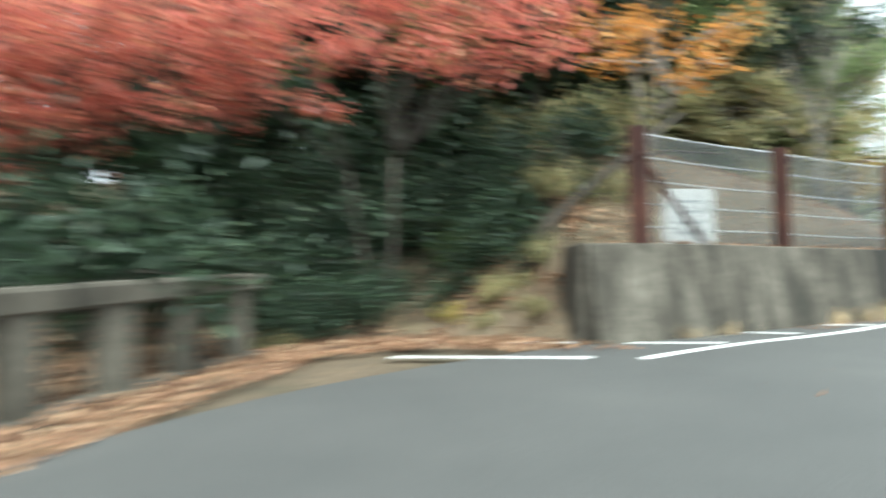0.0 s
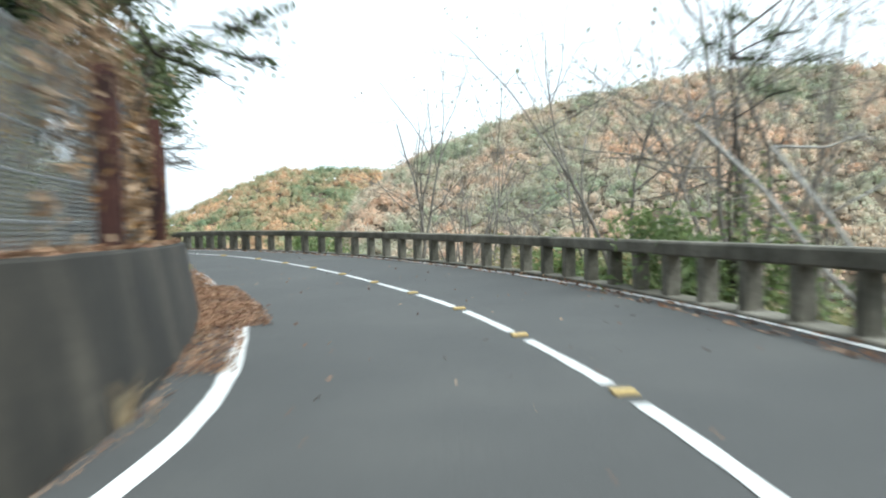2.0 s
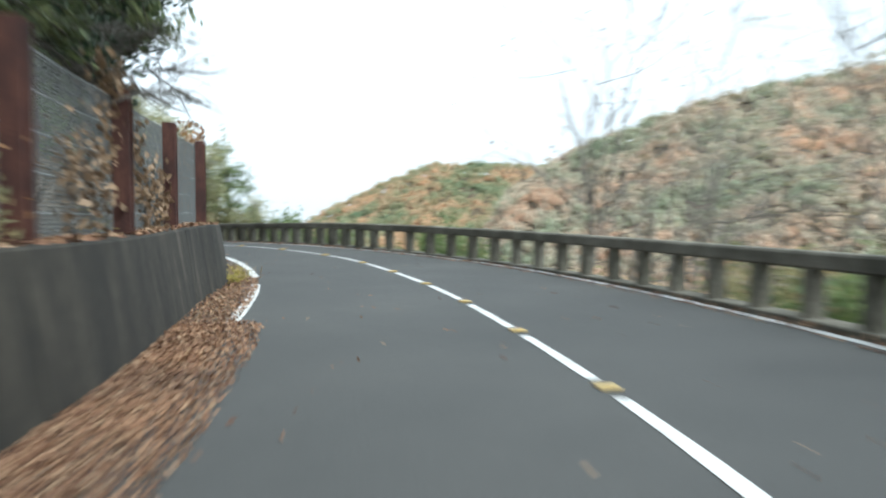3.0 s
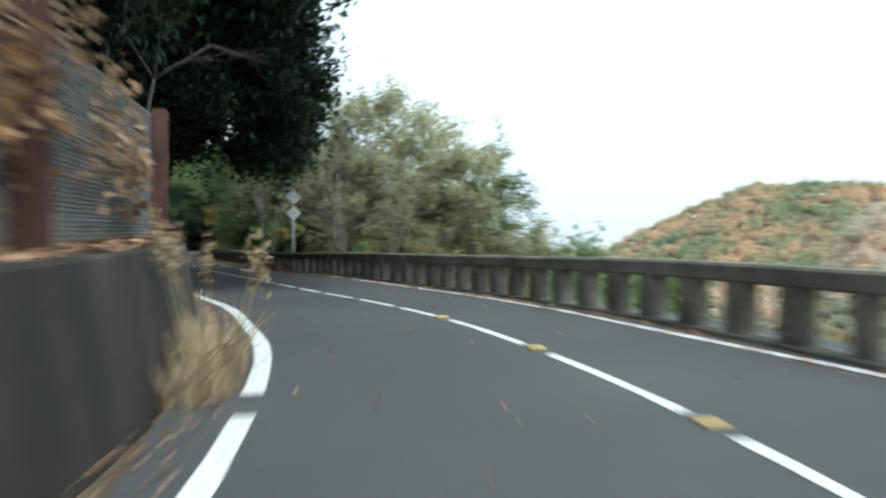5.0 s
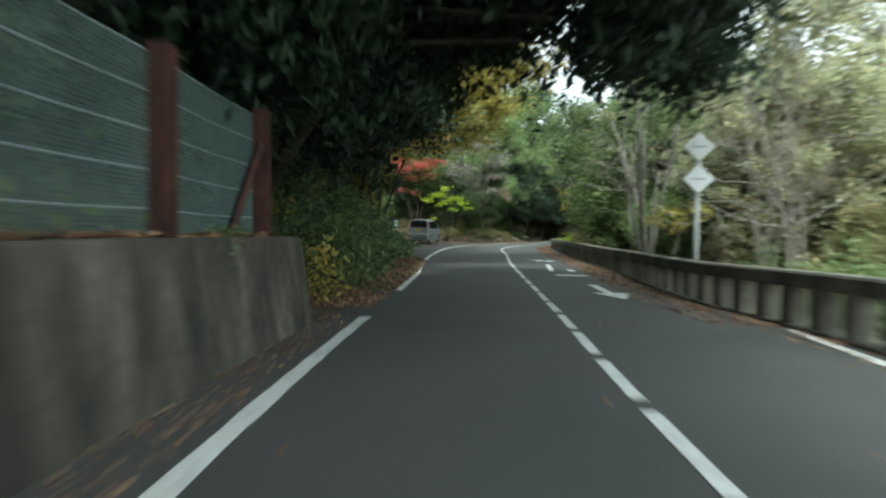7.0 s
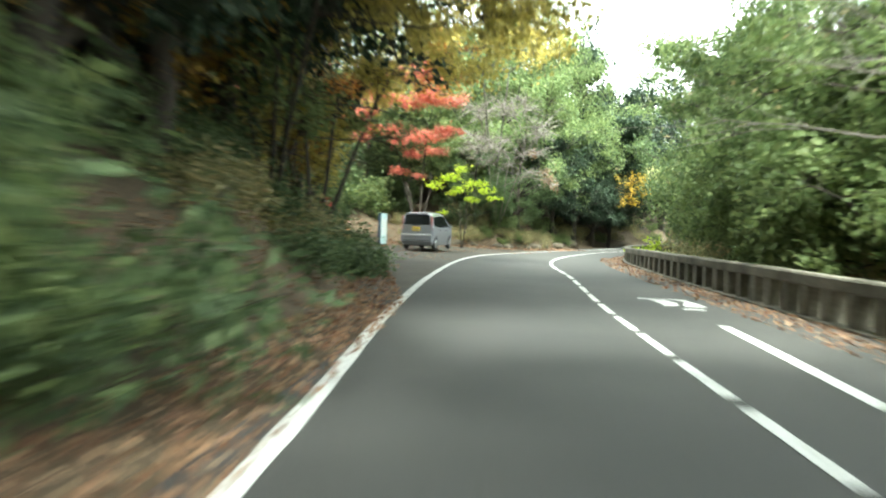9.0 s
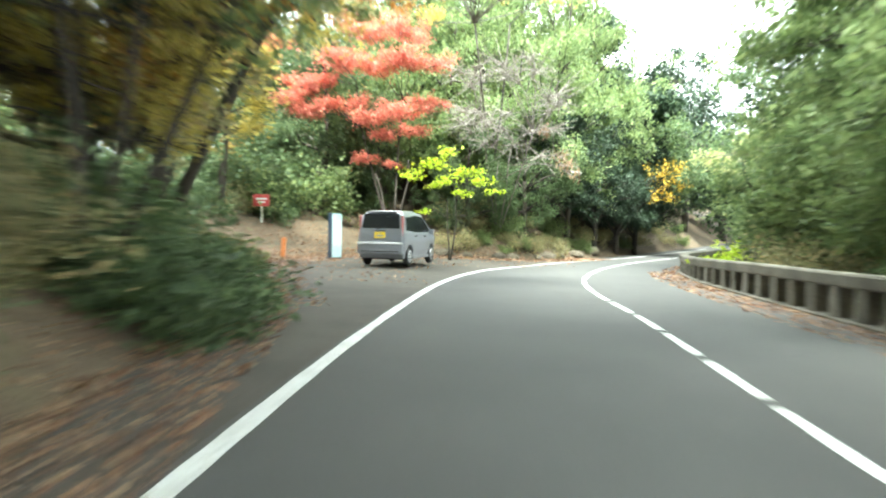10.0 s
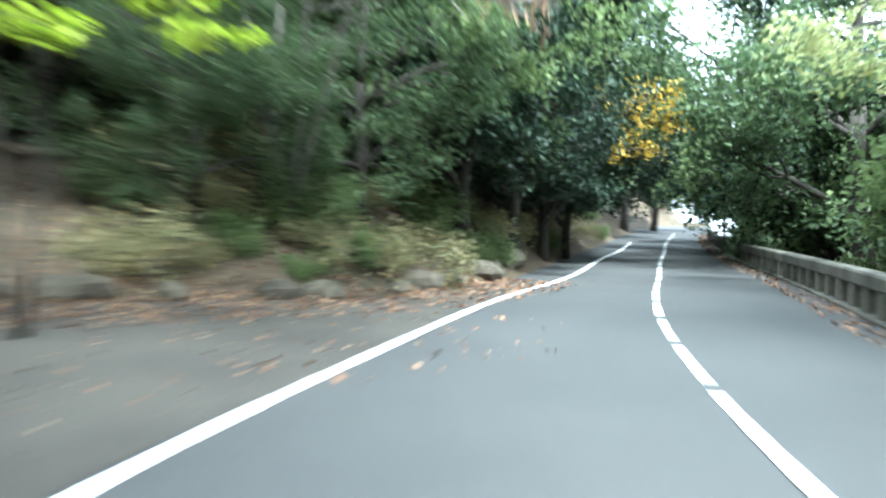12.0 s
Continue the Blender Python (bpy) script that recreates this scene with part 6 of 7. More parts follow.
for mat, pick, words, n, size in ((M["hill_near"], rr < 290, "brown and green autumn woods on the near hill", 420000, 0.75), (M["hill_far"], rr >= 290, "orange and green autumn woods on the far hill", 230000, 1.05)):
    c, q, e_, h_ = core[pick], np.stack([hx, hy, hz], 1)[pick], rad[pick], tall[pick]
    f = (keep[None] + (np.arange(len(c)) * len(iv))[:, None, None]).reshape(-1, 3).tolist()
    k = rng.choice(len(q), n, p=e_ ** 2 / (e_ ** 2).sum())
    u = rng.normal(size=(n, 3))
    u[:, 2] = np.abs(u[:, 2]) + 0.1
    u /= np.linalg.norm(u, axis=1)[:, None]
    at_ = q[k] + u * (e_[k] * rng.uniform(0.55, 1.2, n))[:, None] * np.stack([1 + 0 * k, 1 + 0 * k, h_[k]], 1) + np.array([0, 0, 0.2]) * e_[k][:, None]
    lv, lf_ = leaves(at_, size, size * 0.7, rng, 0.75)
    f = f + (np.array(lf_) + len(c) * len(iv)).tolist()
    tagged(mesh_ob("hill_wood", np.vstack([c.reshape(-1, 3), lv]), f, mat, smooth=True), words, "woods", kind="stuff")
# bare grey stems standing among the crowns of the near hill
k = np.nonzero(rr < 260)[0]
k = k[rng.permutation(len(k))[:3200]]
stems_ = []
for x, y, z in zip(hx[k], hy[k], hz[k]):
    h = rng.uniform(2.0, 4.2)
    q = rng.normal(size=2) * 0.22 * h
    for j in range(3):
        w = rng.normal(size=2) * 0.16 * h * (j > 0)
        z0 = z + (0 if j == 0 else h * rng.uniform(0.3, 0.6))
        stems_.append(tube(np.array([(x, y, z0), (x + q[0] * 0.5 + w[0], y + q[1] * 0.5 + w[1], z0 + (z + h - z0) * 0.55), (x + q[0] + 2 * w[0], y + q[1] + 2 * w[1], z + h)]), [0.09, 0.06, 0.025] if j == 0 else [0.05, 0.04, 0.02], 3))
v, f = joined(stems_)
tagged(mesh_ob("bare_stems", v, f, M["bark_grey"]), "bare grey stems among the woods of the near hill", "woods", kind="stuff")


# ---- fallen leaves and dry grass ----
def litter(name, label, pts, size, seed, mat=None):
    r = np.random.RandomState(seed)
    v, f = leaves(pts, size, size * 0.7, r, 1.0)
    return tagged(mesh_ob(name, v, f, mat or M["litter"]), label, "leaves", kind="stuff")


def beside(line, a, b, n0, n1, count, seed, lift=0.02, over=ground_z, power=1.0):
    r = np.random.RandomState(seed)
    p = np.asarray(line, float)[:, :2]
    c = np.r_[0, np.cumsum(np.linalg.norm(np.diff(p, axis=0), axis=1))]
    t = r.uniform(a, b, count)
    q = np.column_stack([np.interp(t, c, p[:, 0]), np.interp(t, c, p[:, 1])])
    q2 = np.column_stack([np.interp(t + 0.3, c, p[:, 0]), np.interp(t + 0.3, c, p[:, 1])])
    d = q2 - q
    d /= np.linalg.norm(d, axis=1)[:, None] + 1e-9
    w = n0 + (n1 - n0) * r.uniform(0, 1, count) ** power
    q = q + np.column_stack([-d[:, 1], d[:, 0]]) * w[:, None]
    z = np.maximum(over(q[:, 0], q[:, 1]), road_z(q[:, 0], q[:, 1]) * 1.0 if over is not ground_z else -99)
    return np.column_stack([q, z + r.uniform(0.0, lift * 2, count)])


def verge_z(x, y):
    return np.maximum(ground_z(x, y), np.where(to_line(x, y, VERGE)[0] > 0, -99, road_z(x, y)))


LLp = LEFT_LINE
# drift between the edge line and the wall, thickest where it covers the line
pts = [beside(LLp, LL(12.5, 18.3), LL(20.6, 32.5), -0.05, 0.75, 9000, 41, 0.03, road_z), beside(LLp, LL(14.5, 21.0), LL(17.9, 26.9), -0.42, 0.9, 15000, 42, 0.03, road_z, 0.75),
       beside(LLp, LL(20.6, 32.5), LL(18.5, 59.6), 0.15, 0.6, 1800, 43, 0.02, road_z), beside(LLp, LL(5, 12.4), LL(12.5, 18.3), 0.3, 1.2, 1500, 44, 0.015, road_z)]
litter("leaf_drift", "brown fallen leaves drifted along the wall foot", np.vstack(pts), 0.045, 45)
pts = [beside(VL, W[17], W[22], -1.0, 0.5, 8000, 46, 0.03, verge_z), beside(VL, W[17], W[22], 0.2, 2.2, 5000, 47, 0.03, verge_z)]
litter("leaf_drift", "brown fallen leaves along the wooded verge", np.vstack(pts), 0.075, 48)
pts = [beside(VL, W[21], W[28], -1.6, 0.6, 7500, 49, 0.03, verge_z, 0.7), beside(VL, W[21], W[28], 0.0, 6.0, 9000, 50, 0.04, verge_z), beside(VL, W[22], W[27], -4.5, -1.0, 900, 51, 0.01, road_z)]
litter("leaf_drift", "red-brown fallen leaves round the lay-by", np.vstack(pts), 0.08, 52)
pts = [beside(VL, W[1] + 3, W[5], -1.3, 2.8, 24000, 53, 0.03, verge_z), beside(VL, W[5], W[9], 0.5, 4.0, 5000, 54, 0.04, verge_z)]
litter("leaf_drift", "brown fallen leaves on the bank by the pull-off", np.vstack(pts), 0.08, 55)
pts = [beside(WALL, 0.5, WL - 0.5, 0.05, 0.9, 5200, 56, 0.02, lambda x, y: np.maximum(ground_z(x, y), wall_z(x, y) + WH))]
litter("leaf_drift", "brown leaves lying along the wall top", np.vstack(pts), 0.09, 57)
pts = [beside(RAIL, RA(16, 12.75), RA(31, 157) - 1, 0.15, 0.75, 5200, 58, 0.015, road_z), beside(RAIL, RA(24.7, 60.5), RA(17.5, 102.5), 0.2, 1.2, 2600, 59, 0.012, road_z)]
litter("leaf_drift", "pale dry leaves along the foot of the guard rail", np.vstack(pts), 0.085, 60)


pts = [beside(CENTRE, 40, 118, -3.0, 3.0, 420, 65, 0.006, road_z), beside(CENTRE, 4, 40, -3.0, 3.2, 16, 66, 0.006, road_z)]
litter("fallen_leaves", "single dry leaves scattered over the road", np.vstack(pts) + np.array([0, 0, 0.012]), 0.055, 67)


def grass_tuft(x, y, h, n, seed, z=None, plumes=0):
    r = np.random.RandomState(seed)
    e = thing("dry_grass", pose(x, y, (float(road_z(x, y)[0]) if z is None else z)), "tuft of dry straw-coloured grass at the wall foot", "grass", "dry grass tufts")
    vs, fs = [], []
    for k in range(n):
        a, lean = r.uniform(0, 6.28), r.uniform(0.15, 0.9)
        hh = h * r.uniform(0.5, 1.0)
        b = np.array([r.normal() * 0.12, r.normal() * 0.12, 0])
        d = np.array([math.cos(a), math.sin(a), 0])
        w = np.array([-d[1], d[0], 0]) * 0.007
        p = [b + d * lean * hh * t ** 1.8 + np.array([0, 0, hh * (t - 0.45 * lean * t * t)]) for t in (0, 0.35, 0.7, 1.0)]
        v = []
        for q, ww in zip(p, (1, 0.9, 0.6, 0.1)):
            v += [q - w * ww, q + w * ww]
        vs.append(np.array(v))
        fs.append([(0, 1, 3, 2), (2, 3, 5, 4), (4, 5, 7, 6)])
    v, f = joined(list(zip(vs, fs)))
    mesh_ob("blades", v, f, M["straw"], e)
    for k in range(plumes):
        a = r.uniform(0, 6.28)
        t0 = np.array([0.1 * math.cos(a), 0.1 * math.sin(a), 0])
        t1 = t0 + np.array([0.3 * math.cos(a), 0.3 * math.sin(a), h * r.uniform(1.1, 1.35)])
        v, f = tube([t0, (t0 + t1) / 2, t1], [0.006, 0.005, 0.003], 4)
        mesh_ob("stalk", v, f, M["straw"], e)
        c = t1 + r.normal(size=(60, 3)) * np.array([0.03, 0.03, 0.09])
        v, f = leaves(c, 0.07, 0.02, r, 0.0, -0.5)
        mesh_ob("plume", v, f, M["straw"], e)
    return e


for k, (x, y, h, n, pl) in enumerate([(22.0, 39.3, 0.85, 130, 4), (21.9, 38.9, 0.5, 80, 1), (22.05, 39.9, 0.75, 100, 3), (21.8, 40.5, 0.5, 70, 0), (20.4, 32.9, 0.5, 80, 0), (20.1, 32.2, 0.45, 60, 0), (21.2, 47.0, 0.4, 50, 0),
                                       (8.6, 15.3, 0.35, 50, 0), (5.9, 13.9, 0.4, 60, 0), (19.9, 51.3, 0.35, 40, 0), (11.1, 17.6, 0.4, 60, 0), (7.1, 14.5, 0.5, 90, 0), (7.6, 14.8, 0.45, 80, 0), (8.1, 15.0, 0.5, 90, 0), (6.6, 14.25, 0.4, 60, 0), (2.9, 12.2, 0.3, 40, 0), (3.6, 12.6, 0.3, 40, 0)]):
    grass_tuft(x, y, h, n, 70 + k, None, pl)
# yellow-green weeds by the wall, autumn creeper on the fence
for k, (x, y, z, s, kk) in enumerate([(19.85, 31.9, None, 0.35, "shrub_y"), (14.6, 23.9, 1.6, 0.4, "shrub_o"), (16.5, 27.3, 1.9, 0.3, "shrub_y"), (11.5, 20.3, 1.4, 0.4, "shrub_o"), (20.8, 43.2, 1.1, 0.5, "shrub_y"), (20.2, 47.2, 1.1, 0.4, "shrub"),
                                        (18.9, 49.2, 2.0, 0.4, "shrub_y"), (18.0, 56.0, 1.1, 0.35, "shrub")]):
    g = float(road_z(x, y)[0]) if z is None else gz1(x, y)
    copy_thing(P[kk], pose(x, y, g, 0, 0, k * 50) @ Matrix.Diagonal((s, s, s * (1.5 if z and z > 1.3 else 1), 1)))
tree("shrub", (18.4, 100.0, gz1(18.4, 100.0)), "shrub", 0.25 - gz1(18.4, 100.0), 0.75, 0, 900, M["lf_lime"], M["bark"], "bright lime-green bush behind the guard rail", 90, (0.15, 0.09), "shrub")


def creeper(a, b, n0, n1, z0, z1, count, seed, mat, label):
    r = np.random.RandomState(seed)
    hot = r.uniform(a, b, 24), r.uniform(z0, z1, 24)
    k = r.randint(0, 24, count)
    q = beside(WALL, a, b, n0, n1, count, seed, 0.0, road_z)
    c = np.r_[0, np.cumsum(np.linalg.norm(np.diff(WALL[:, :2], axis=0), axis=1))]
    t = np.clip(hot[0][k] + r.normal(size=count) * 0.3, a, b)
    x, y = np.interp(t, c, WALL[:, 0]), np.interp(t, c, WALL[:, 1])
    d = np.column_stack([np.interp(t + 0.2, c, WALL[:, 0]) - np.interp(t - 0.2, c, WALL[:, 0]), np.interp(t + 0.2, c, WALL[:, 1]) - np.interp(t - 0.2, c, WALL[:, 1])])
    d /= np.linalg.norm(d, axis=1)[:, None] + 1e-9
    n = r.uniform(n0, n1, count)
    pts_ = np.column_stack([x - d[:, 1] * n, y + d[:, 0] * n, wall_z(x, y) + WH + np.clip(hot[1][k] + r.normal(size=count) * 0.22, 0.03, z1 + 0.2)])
    v, f = leaves(pts_, 0.10, 0.07, r, 0.0, 0.4)
    return tagged(mesh_ob("creeper", v, f, mat), label, "creeper", kind="stuff")


WA = lambda x, y: arc_at(WALL, x, y)
creeper(WA(19.8, 32.2), WA(21.55, 38.6), 0.28, 0.7, 0.5, 1.9, 1300, 61, M["lf_rust"], "orange-brown creeper on the wire fence")
creeper(WA(19.8, 32.2), WA(21.5, 41.5), 0.28, 0.8, 0.5, 1.8, 2200, 62, M["lf_brown"], "withered creeper behind the wire fence")
creeper(WA(11.4, 18.0), WA(13.4, 20.8), 0.20, 0.5, 0.0, 2.1, 900, 63, M["lf_brown"], "withered red-brown vine on the fence posts")
creeper(WA(12.25, 19.15), WA(18.35, 29.6), 0.26, 0.6, 0.05, 1.75, 2300, 165, M["lf_brown"], "withered creeper grown through the wire fence")
creeper(WA(12.0, 18.9), WA(15.6, 24.25), 0.24, 0.6, 0.1, 1.3, 800, 166, M["lf_rust"], "orange-brown creeper on the wire fence")
creeper(WA(20.95, 45.95), WA(17.95, 58.6) - 0.5, 0.28, 0.7, 0.0, 0.7, 500, 64, M["lf_green"], "green creeper behind the wire fence")


# ---- low stones at the foot of the bank past the lay-by ----
def boulder(x, y, r, seed):
    g = np.random.RandomState(seed)
    bm = bmesh.new()
    bmesh.ops.create_icosphere(bm, subdivisions=2, radius=1)
    ax = g.normal(size=(5, 3))
    for v in bm.verts:
        k = 1.0
        for a_ in ax:
            k = min(k, 0.78 / max(1e-3, abs(float(np.dot(a_ / np.linalg.norm(a_), v.co)))))
        v.co = v.co * k
        v.co.x *= 1.35
        v.co.z *= 0.75
    e = thing("boulder", pose(x, y, gz1(x, y) - 0.05 * r, 0, 0, g.uniform(0, 360)) @ Matrix.Diagonal((r, r, r, 1)), "weathered brown-grey boulder in the bank", "rock", "bank boulders")
    part("rock", bm, M["stone"], e)
    return e


for k in range(1, 26, 2):
    s_ = W[25] + 0.4 + (W[28] - W[25] + 3) * (k + 0.5 * math.sin(k * 5.0)) / 26
    x, y = np.interp(s_, va, VL[:, 0]), np.interp(s_, va, VL[:, 1])
    x2, y2 = np.interp(s_ + 0.2, va, VL[:, 0]), np.interp(s_ + 0.2, va, VL[:, 1])
    L_ = math.hypot(x2 - x, y2 - y)
    n = 0.35 + 0.45 * (0.5 + 0.5 * math.sin(k * 3.3))
    boulder(float(x - (y2 - y) / L_ * n), float(y + (x2 - x) / L_ * n), 0.22 + 0.2 * (0.5 + 0.5 * math.sin(k * 7.7)), 300 + k)


# ---- road signs and boards ----
def hazard_sign(x, y, h):
    """A pole with two diamond plates, one over the other."""
    e = thing("diamond_sign", pose(x, y, gz1(x, y), 0, 0, 8), "white pole with two white diamond plates by the rail", "road sign")
    v, f = tube([(0, 0, -0.3), (0, 0, h * 0.5), (0, 0, h)], 0.062, 12)
    mesh_ob("pole", v, f, M["galv"], e, smooth=True)
    for z in (h - 0.22, h - 0.98):
        bm = box_bm(0.50, 0.025, 0.50, (0, -0.08, z), 0.008, Matrix.Rotation(radians(45), 4, "Y"))
        pl = part("plate", bm, M["white"], e, "white diamond plate")
        bm = box_bm(0.30, 0.01, 0.05, (0, -0.098, z), 0.002)
        part("print_bar", bm, M["pale_print"], pl)
        bm = box_bm(0.16, 0.05, 0.05, (0, -0.045, z), 0.005)
        part("bracket", bm, M["galv"], pl)
    return e


hazard_sign(23.85, 67.58, 2.85 - gz1(23.85, 67.58))


def tall_board(x, y, z, turn):
    e = thing("notice_board", pose(x, y, z, 0, 0, turn), "tall narrow pale blue notice board beside the lay-by", "notice board")
    part("panel", box_bm(0.60, 0.15, 1.5, (0, 0.045, 0.77), 0.01), M["teal"], e, "dark blue-black board")
    pl = part("face", box_bm(0.57, 0.014, 1.45, (0, -0.038, 0.78), 0.003), M["pale_blue"], e, "pale blue-white face")
    for k in range(5):
        part("print_bar", box_bm(0.06, 0.004, 0.9 - 0.1 * (k % 3), (-0.20 + 0.10 * k, -0.047, 0.86), 0.001), M["white"], pl)
    for sx in (-0.26, 0.26):
        part("leg", box_bm(0.05, 0.05, 0.5, (sx, 0.02, -0.1), 0.004), M["teal"], e)
    return e


tall_board(6.05, 98.68, -0.72, 82)


def small_sign(x, y, z):
    e = thing("red_sign", pose(x, y, z, 0, 0, 15), "small faded red sign on a post under the trees", "sign")
    v, f = tube([(0, 0, -0.3), (0, 0, 2.1)], 0.04, 8)
    mesh_ob("post", v, f, M["galv"], e)
    pl = part("plate", box_bm(0.62, 0.03, 0.45, (0, -0.05, 1.95), 0.01), M["red_sign"], e, "red plate")
    part("print_bar", box_bm(0.4, 0.006, 0.07, (0, -0.068, 2.0), 0.002), M["white"], pl)
    part("print_bar", box_bm(0.3, 0.006, 0.05, (0, -0.068, 1.88), 0.002), M["white"], pl)


small_sign(2.0, 100.85, 1.3 - 1.95)


def stake(x, y):
    e = thing("orange_stake", pose(x, y, gz1(x, y) - 0.1, 3, 4, 20), "short orange marker stake in the leaf litter", "stake")
    part("shaft", box_bm(0.13, 0.13, 0.72, (0, 0, 0.36), 0.02), M["orange"], e)
    part("cap", box_bm(0.10, 0.10, 0.05, (0, 0, 0.74), 0.02), M["orange"], e)


stake(4.75, 97.45)
for x, y, t, tilt, L in ((3.3, 96.4, 62, 7, 1.5), (3.0, 96.9, 40, 10, 1.7)):
    e = thing("fallen_board", pose(x, y, gz1(x, y) + 0.12, 0, tilt, t), "pale weathered board lying on the bank", "board", "fallen boards")
    part("plank", box_bm(L, 0.2, 0.05, (0, 0, 0), 0.01), M["plank"], e)


def notice_panel(x, y, z, turn):
    e = thing("white_notice", pose(x, y, z, 0, 0, turn), "white rectangular notice panel behind the fence", "notice board")
    pl = part("panel", box_bm(0.95, 0.03, 1.15, (0, 0, 0.62), 0.01), M["white"], e)
    for k in range(4):
        part("print_bar", box_bm(0.6 - 0.1 * (k % 2), 0.006, 0.05, (0, -0.02, 1.0 - 0.16 * k), 0.001), M["pale_print"], pl)
    for sx in (-0.4, 0.4):
        part("leg", box_bm(0.05, 0.05, 0.9, (sx, 0.03, 0.2), 0.004), M["galv"], e)


notice_panel(3.35, 13.25, 0.95, 22)

# street pole far along the bend
def far_pole(x, y):
    e = thing("marker_pole", pose(x, y, gz1(x, y)), "pale grey roadside pole by the rail", "pole")
    v, f = tube([(0, 0, -0.3), (0, 0, 3.4)], [0.09, 0.07], 10)
    mesh_ob("shaft", v, f, M["galv"], e)
    part("cap", box_bm(0.2, 0.2, 0.06, (0, 0, 3.43), 0.02), M["galv"], e)


far_pole(25.6, 137.0)


# ---- parked car ----
def minivan(x, y, z, turn):
    """Small tall wagon, rear at y 0, front at y 3.4."""
    e = thing("parked_car", pose(x, y, z, 0, 0, turn) @ Matrix.Diagonal((1, 1, 1.04, 1)), "silver small tall hatchback parked in the lay-by", "car")
    st = [(0.0, 0.66, 0.60, 0.40, 1.02, 1.02), (0.05, 0.72, 0.62, 0.36, 0.98, 1.36), (0.12, 0.735, 0.60, 0.22, 0.96, 1.53), (0.32, 0.738, 0.585, 0.2, 0.95, 1.60), (0.9, 0.738, 0.58, 0.2, 0.94, 1.61), (1.5, 0.738, 0.58, 0.2, 0.93, 1.61),
          (2.0, 0.738, 0.585, 0.2, 0.92, 1.57), (2.35, 0.737, 0.59, 0.2, 0.93, 1.42), (2.75, 0.732, 0.63, 0.2, 0.95, 1.12), (2.95, 0.725, 0.66, 0.2, 0.93, 1.0), (3.2, 0.70, 0.62, 0.22, 0.84, 0.93), (3.35, 0.62, 0.55, 0.28, 0.74, 0.82), (3.4, 0.52, 0.46, 0.36, 0.62, 0.70)]
    yy = np.linspace(0, 3.4, 60)
    S = np.array(st)
    cols_ = [np.interp(yy, S[:, 0], S[:, k]) for k in range(1, 6)]
    v, f = [], []
    wheels = (0.58, 2.78)
    for k, t in enumerate(yy):
        hw, ht, z0, zb, zt = (c[k] for c in cols_)
        arch = 0.0
        for wc in wheels:
            if abs(t - wc) < 0.34:
                arch = max(arch, math.sqrt(0.34 ** 2 - (t - wc) ** 2) + 0.27)
        za = max(z0, arch)
        zb = max(zb, za + 0.02)
        zt = max(zt, zb + 0.02)
        half = [(hw * 0.93, za), (hw, max(za + 0.01, 0.45 if arch < 0.45 else za + 0.01)), (hw + 0.012, max(za + 0.02, 0.72)), (hw, zb), (hw - 0.02, zb + 0.03 * (zt > zb + 0.1)), (ht + 0.06, zb + (zt - zb) * 0.75), (ht, zt - 0.05 * (zt > zb + 0.1)), (ht - 0.14, zt), (0, zt + 0.015)]
        ring = [(-a, t, b) for a, b in half] + [(a, t, b) for a, b in half[-2::-1]]
        v += ring
    K2 = 17
    for k in range(len(yy) - 1):
        for j in range(K2 - 1):
            f.append((k * K2 + j, k * K2 + j + 1, (k + 1) * K2 + j + 1, (k + 1) * K2 + j))
        f.append((k * K2 + K2 - 1, k * K2, (k + 1) * K2, (k + 1) * K2 + K2 - 1))
    f.append(tuple(range(K2 - 1, -1, -1)))
    f.append(tuple((len(yy) - 1) * K2 + j for j in range(K2)))
    body = mesh_ob("body", v, f, M["silver"], e, "silver metallic body", smooth=False)
    side = lambda t, h: (np.interp(t, S[:, 0], S[:, 1]) - 0.02) + ((np.interp(t, S[:, 0], S[:, 2]) + 0.06) - (np.interp(t, S[:, 0], S[:, 1]) - 0.02)) * (h - np.interp(t, S[:, 0], S[:, 4])) / ((np.interp(t, S[:, 0], S[:, 5]) - np.interp(t, S[:, 0], S[:, 4])) * 0.75)
    for sg in (-1, 1):
        for outline in ([(0.32, 1.03), (0.38, 1.40), (1.25, 1.47), (1.25, 0.97)], [(1.285, 0.97), (1.285, 1.47), (1.95, 1.44), (2.32, 1.22), (2.48, 0.98)], [(2.48, 1.02), (2.36, 1.18), (2.56, 1.03)]):
            pts = [(sg * (side(t, h) + 0.014), t, h) for t, h in outline] + [(sg * (side(t, h) - 0.02), t, h) for t, h in outline]
            n = len(outline)
            mesh_ob("side_window", pts, [tuple(range(n)), tuple(range(2 * n - 1, n - 1, -1))] + [(i, i + n, (i + 1) % n + n, (i + 1) % n) for i in range(n)], M["glass"], e, "dark side window")
        for t0 in (1.05, 2.0):
            part("door_handle", box_bm(0.03, 0.16, 0.035, (sg * 0.755, t0, 0.86), 0.008), M["chrome"], e)
        part("sill", box_bm(0.04, 1.6, 0.08, (sg * 0.72, 1.68, 0.24), 0.012), M["silver"], e)
        part("mirror", box_bm(0.17, 0.09, 0.15, (sg * 0.83, 2.46, 1.0), 0.03), M["silver"], e)
        part("tail_light", box_bm(0.06, 0.12, 0.62, (sg * 0.668, 0.07, 1.14), 0.025), M["red_lens"], e, "pale red tail light")
        part("headlight", box_bm(0.26, 0.16, 0.16, (sg * 0.5, 3.27, 0.72), 0.04), M["chrome"], e)
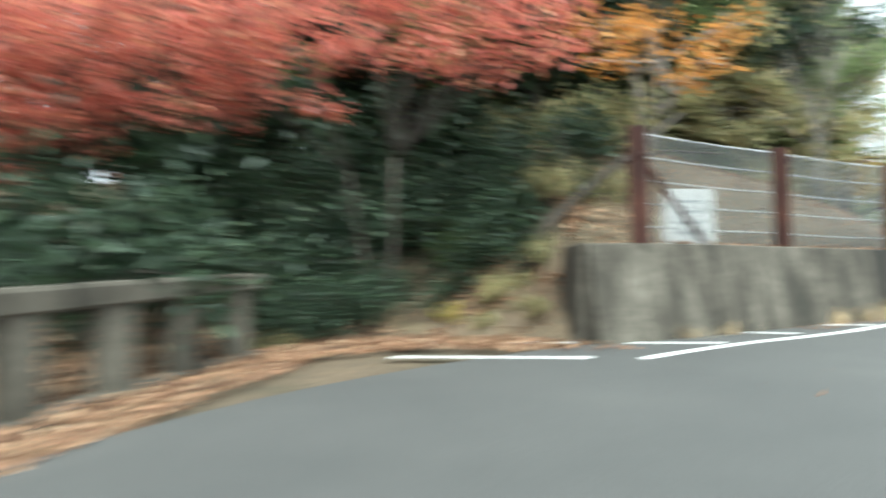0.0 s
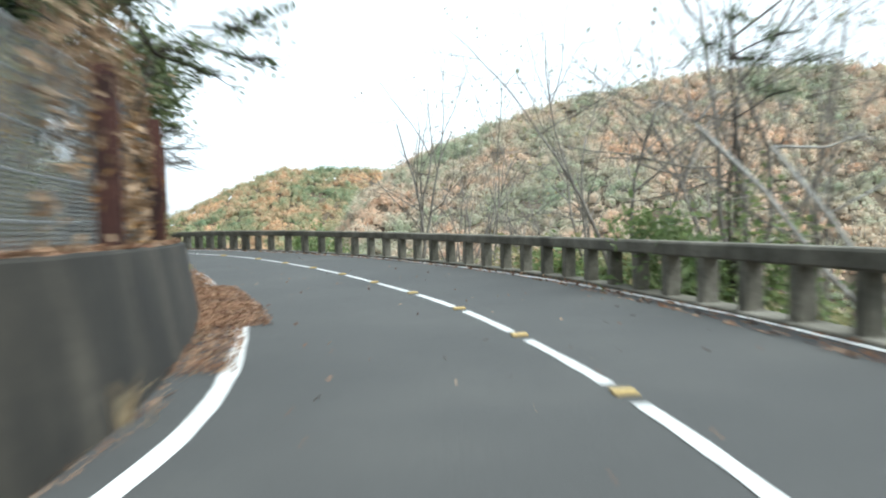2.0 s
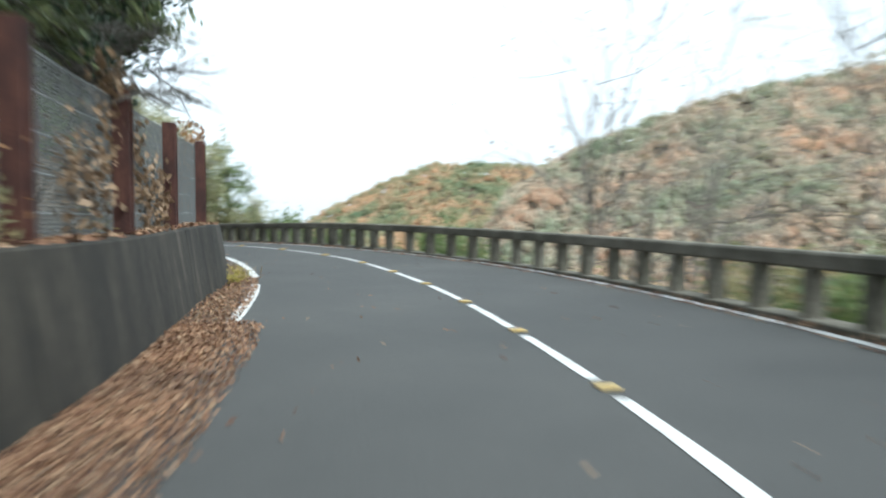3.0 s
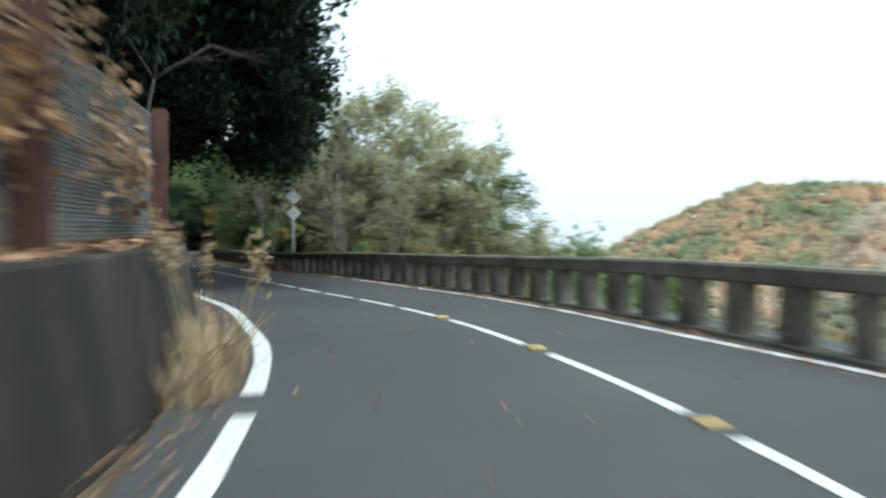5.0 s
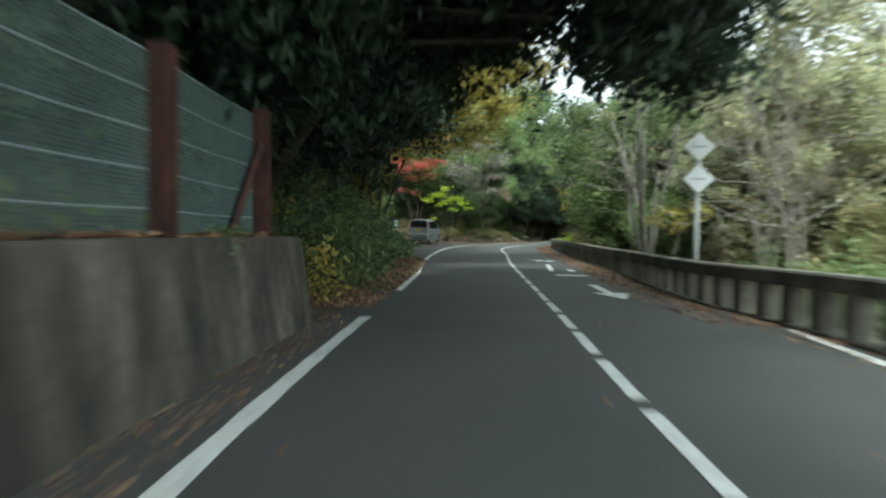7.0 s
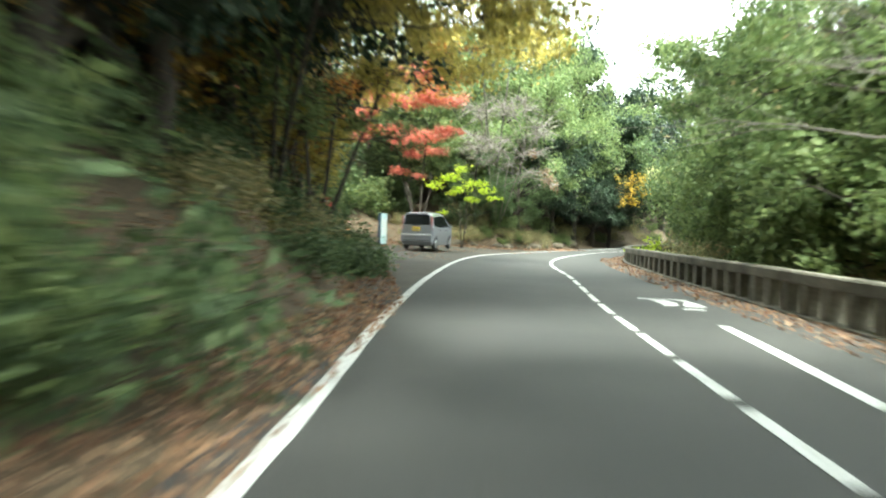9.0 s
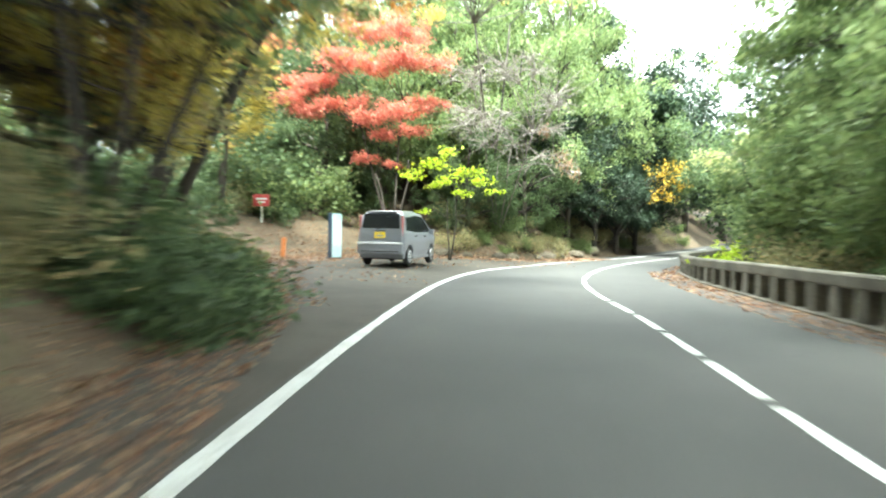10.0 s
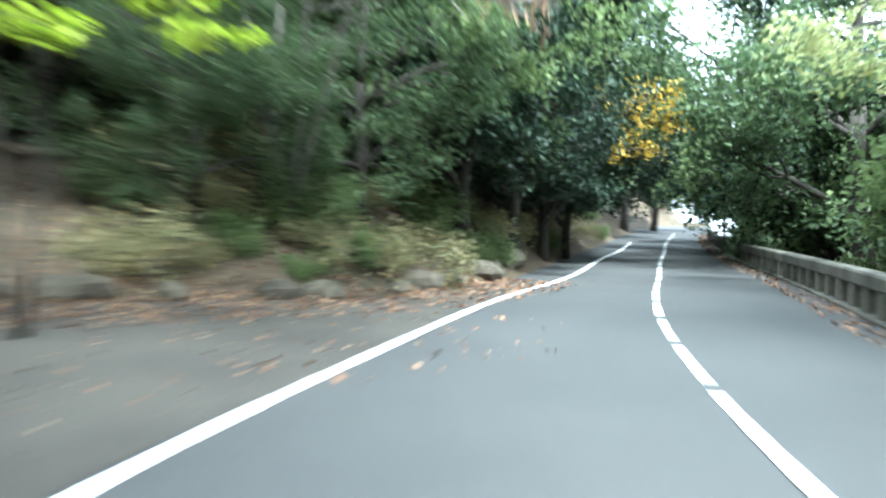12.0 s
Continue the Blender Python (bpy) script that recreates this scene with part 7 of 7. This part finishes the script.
        for t0 in wheels:
            w = new("wheel")
            w.parent = e
            w.matrix_basis = pose(sg * 0.655, t0, 0.275, 0, 90, 0)
            bm = bmesh.new()
            bmesh.ops.create_cone(bm, cap_ends=True, segments=28, radius1=0.275, radius2=0.275, depth=0.15)
            bmesh.ops.bevel(bm, geom=[q for q in bm.edges if q.calc_face_angle(0) > 1], offset=0.025, segments=2, affect="EDGES")
            part("tyre", bm, M["tyre"], w)
            bm = bmesh.new()
            bmesh.ops.create_cone(bm, cap_ends=True, segments=24, radius1=0.185, radius2=0.165, depth=0.03, matrix=Matrix.Translation((0, 0, 0.082 * sg)))
            rim = part("rim", bm, M["rim"], w, "silver wheel cover")
            for q in range(7):
                c_, s_ = math.cos(q * 0.898), math.sin(q * 0.898)
                part("slot", box_bm(0.07, 0.026, 0.012, (0.115 * c_, 0.115 * s_, 0.098 * sg), 0.003, Matrix.Rotation(q * 0.898, 4, "Z")), M["black"], rim)
    # rear hatch
    pts = [(-0.60, -0.004, 1.08), (0.60, -0.004, 1.08), (0.55, 0.068, 1.50), (-0.55, 0.068, 1.50)]
    pts2 = [(a, b + 0.05, c) for a, b, c in pts]
    mesh_ob("rear_window", pts + pts2, [(0, 1, 2, 3), (7, 6, 5, 4), (0, 4, 5, 1), (1, 5, 6, 2), (2, 6, 7, 3), (3, 7, 4, 0)], M["glass"], e, "dark rear window")
    pl = part("number_plate", box_bm(0.34, 0.02, 0.175, (-0.02, -0.015, 0.89), 0.005), M["plate"], e, "small yellow plate")
    part("print_bar", box_bm(0.24, 0.006, 0.045, (-0.02, -0.027, 0.87), 0.001), M["bars"], pl)
    part("print_bar", box_bm(0.14, 0.006, 0.018, (-0.02, -0.027, 0.935), 0.001), M["bars"], pl)
    bp = part("rear_bumper", box_bm(1.44, 0.26, 0.32, (0, 0.035, 0.50), 0.05), M["silver"], e)
    # white colour stands in for the bright reflection on the bumper trim
    part("trim_highlight", box_bm(1.42, 0.035, 0.045, (0, -0.10, 0.66), 0.012), M["white"], bp)
    part("grille_slot", box_bm(1.2, 0.02, 0.025, (0, -0.097, 0.42), 0.005), M["black"], bp)
    part("hatch_handle", box_bm(0.36, 0.03, 0.03, (0, -0.005, 1.015), 0.008), M["chrome"], e)
    part("spoiler", box_bm(0.96, 0.12, 0.03, (0, 0.11, 1.555), 0.012), M["silver"], e)
    part("rear_wiper", box_bm(0.36, 0.015, 0.02, (0.05, -0.02, 1.10), 0.004, Matrix.Rotation(radians(-14), 4, "Y")), M["black"], e)
    part("underbody", box_bm(1.2, 2.9, 0.12, (0, 1.7, 0.24), 0.02), M["black"], e)
    pts = [(-0.60, 2.78, 1.08), (0.60, 2.78, 1.08), (0.53, 2.12, 1.50), (-0.53, 2.12, 1.50)]
    pts2 = [(a, b - 0.03, c - 0.04) for a, b, c in pts]
    pts = [(a, b + 0.02, c + 0.03) for a, b, c in pts]
    mesh_ob("windscreen", pts + pts2, [(0, 1, 2, 3), (7, 6, 5, 4), (0, 4, 5, 1), (1, 5, 6, 2), (2, 6, 7, 3), (3, 7, 4, 0)], M["glass"], e, "dark windscreen")
    return e


minivan(8.33, 96.85, -0.80, -0.5)
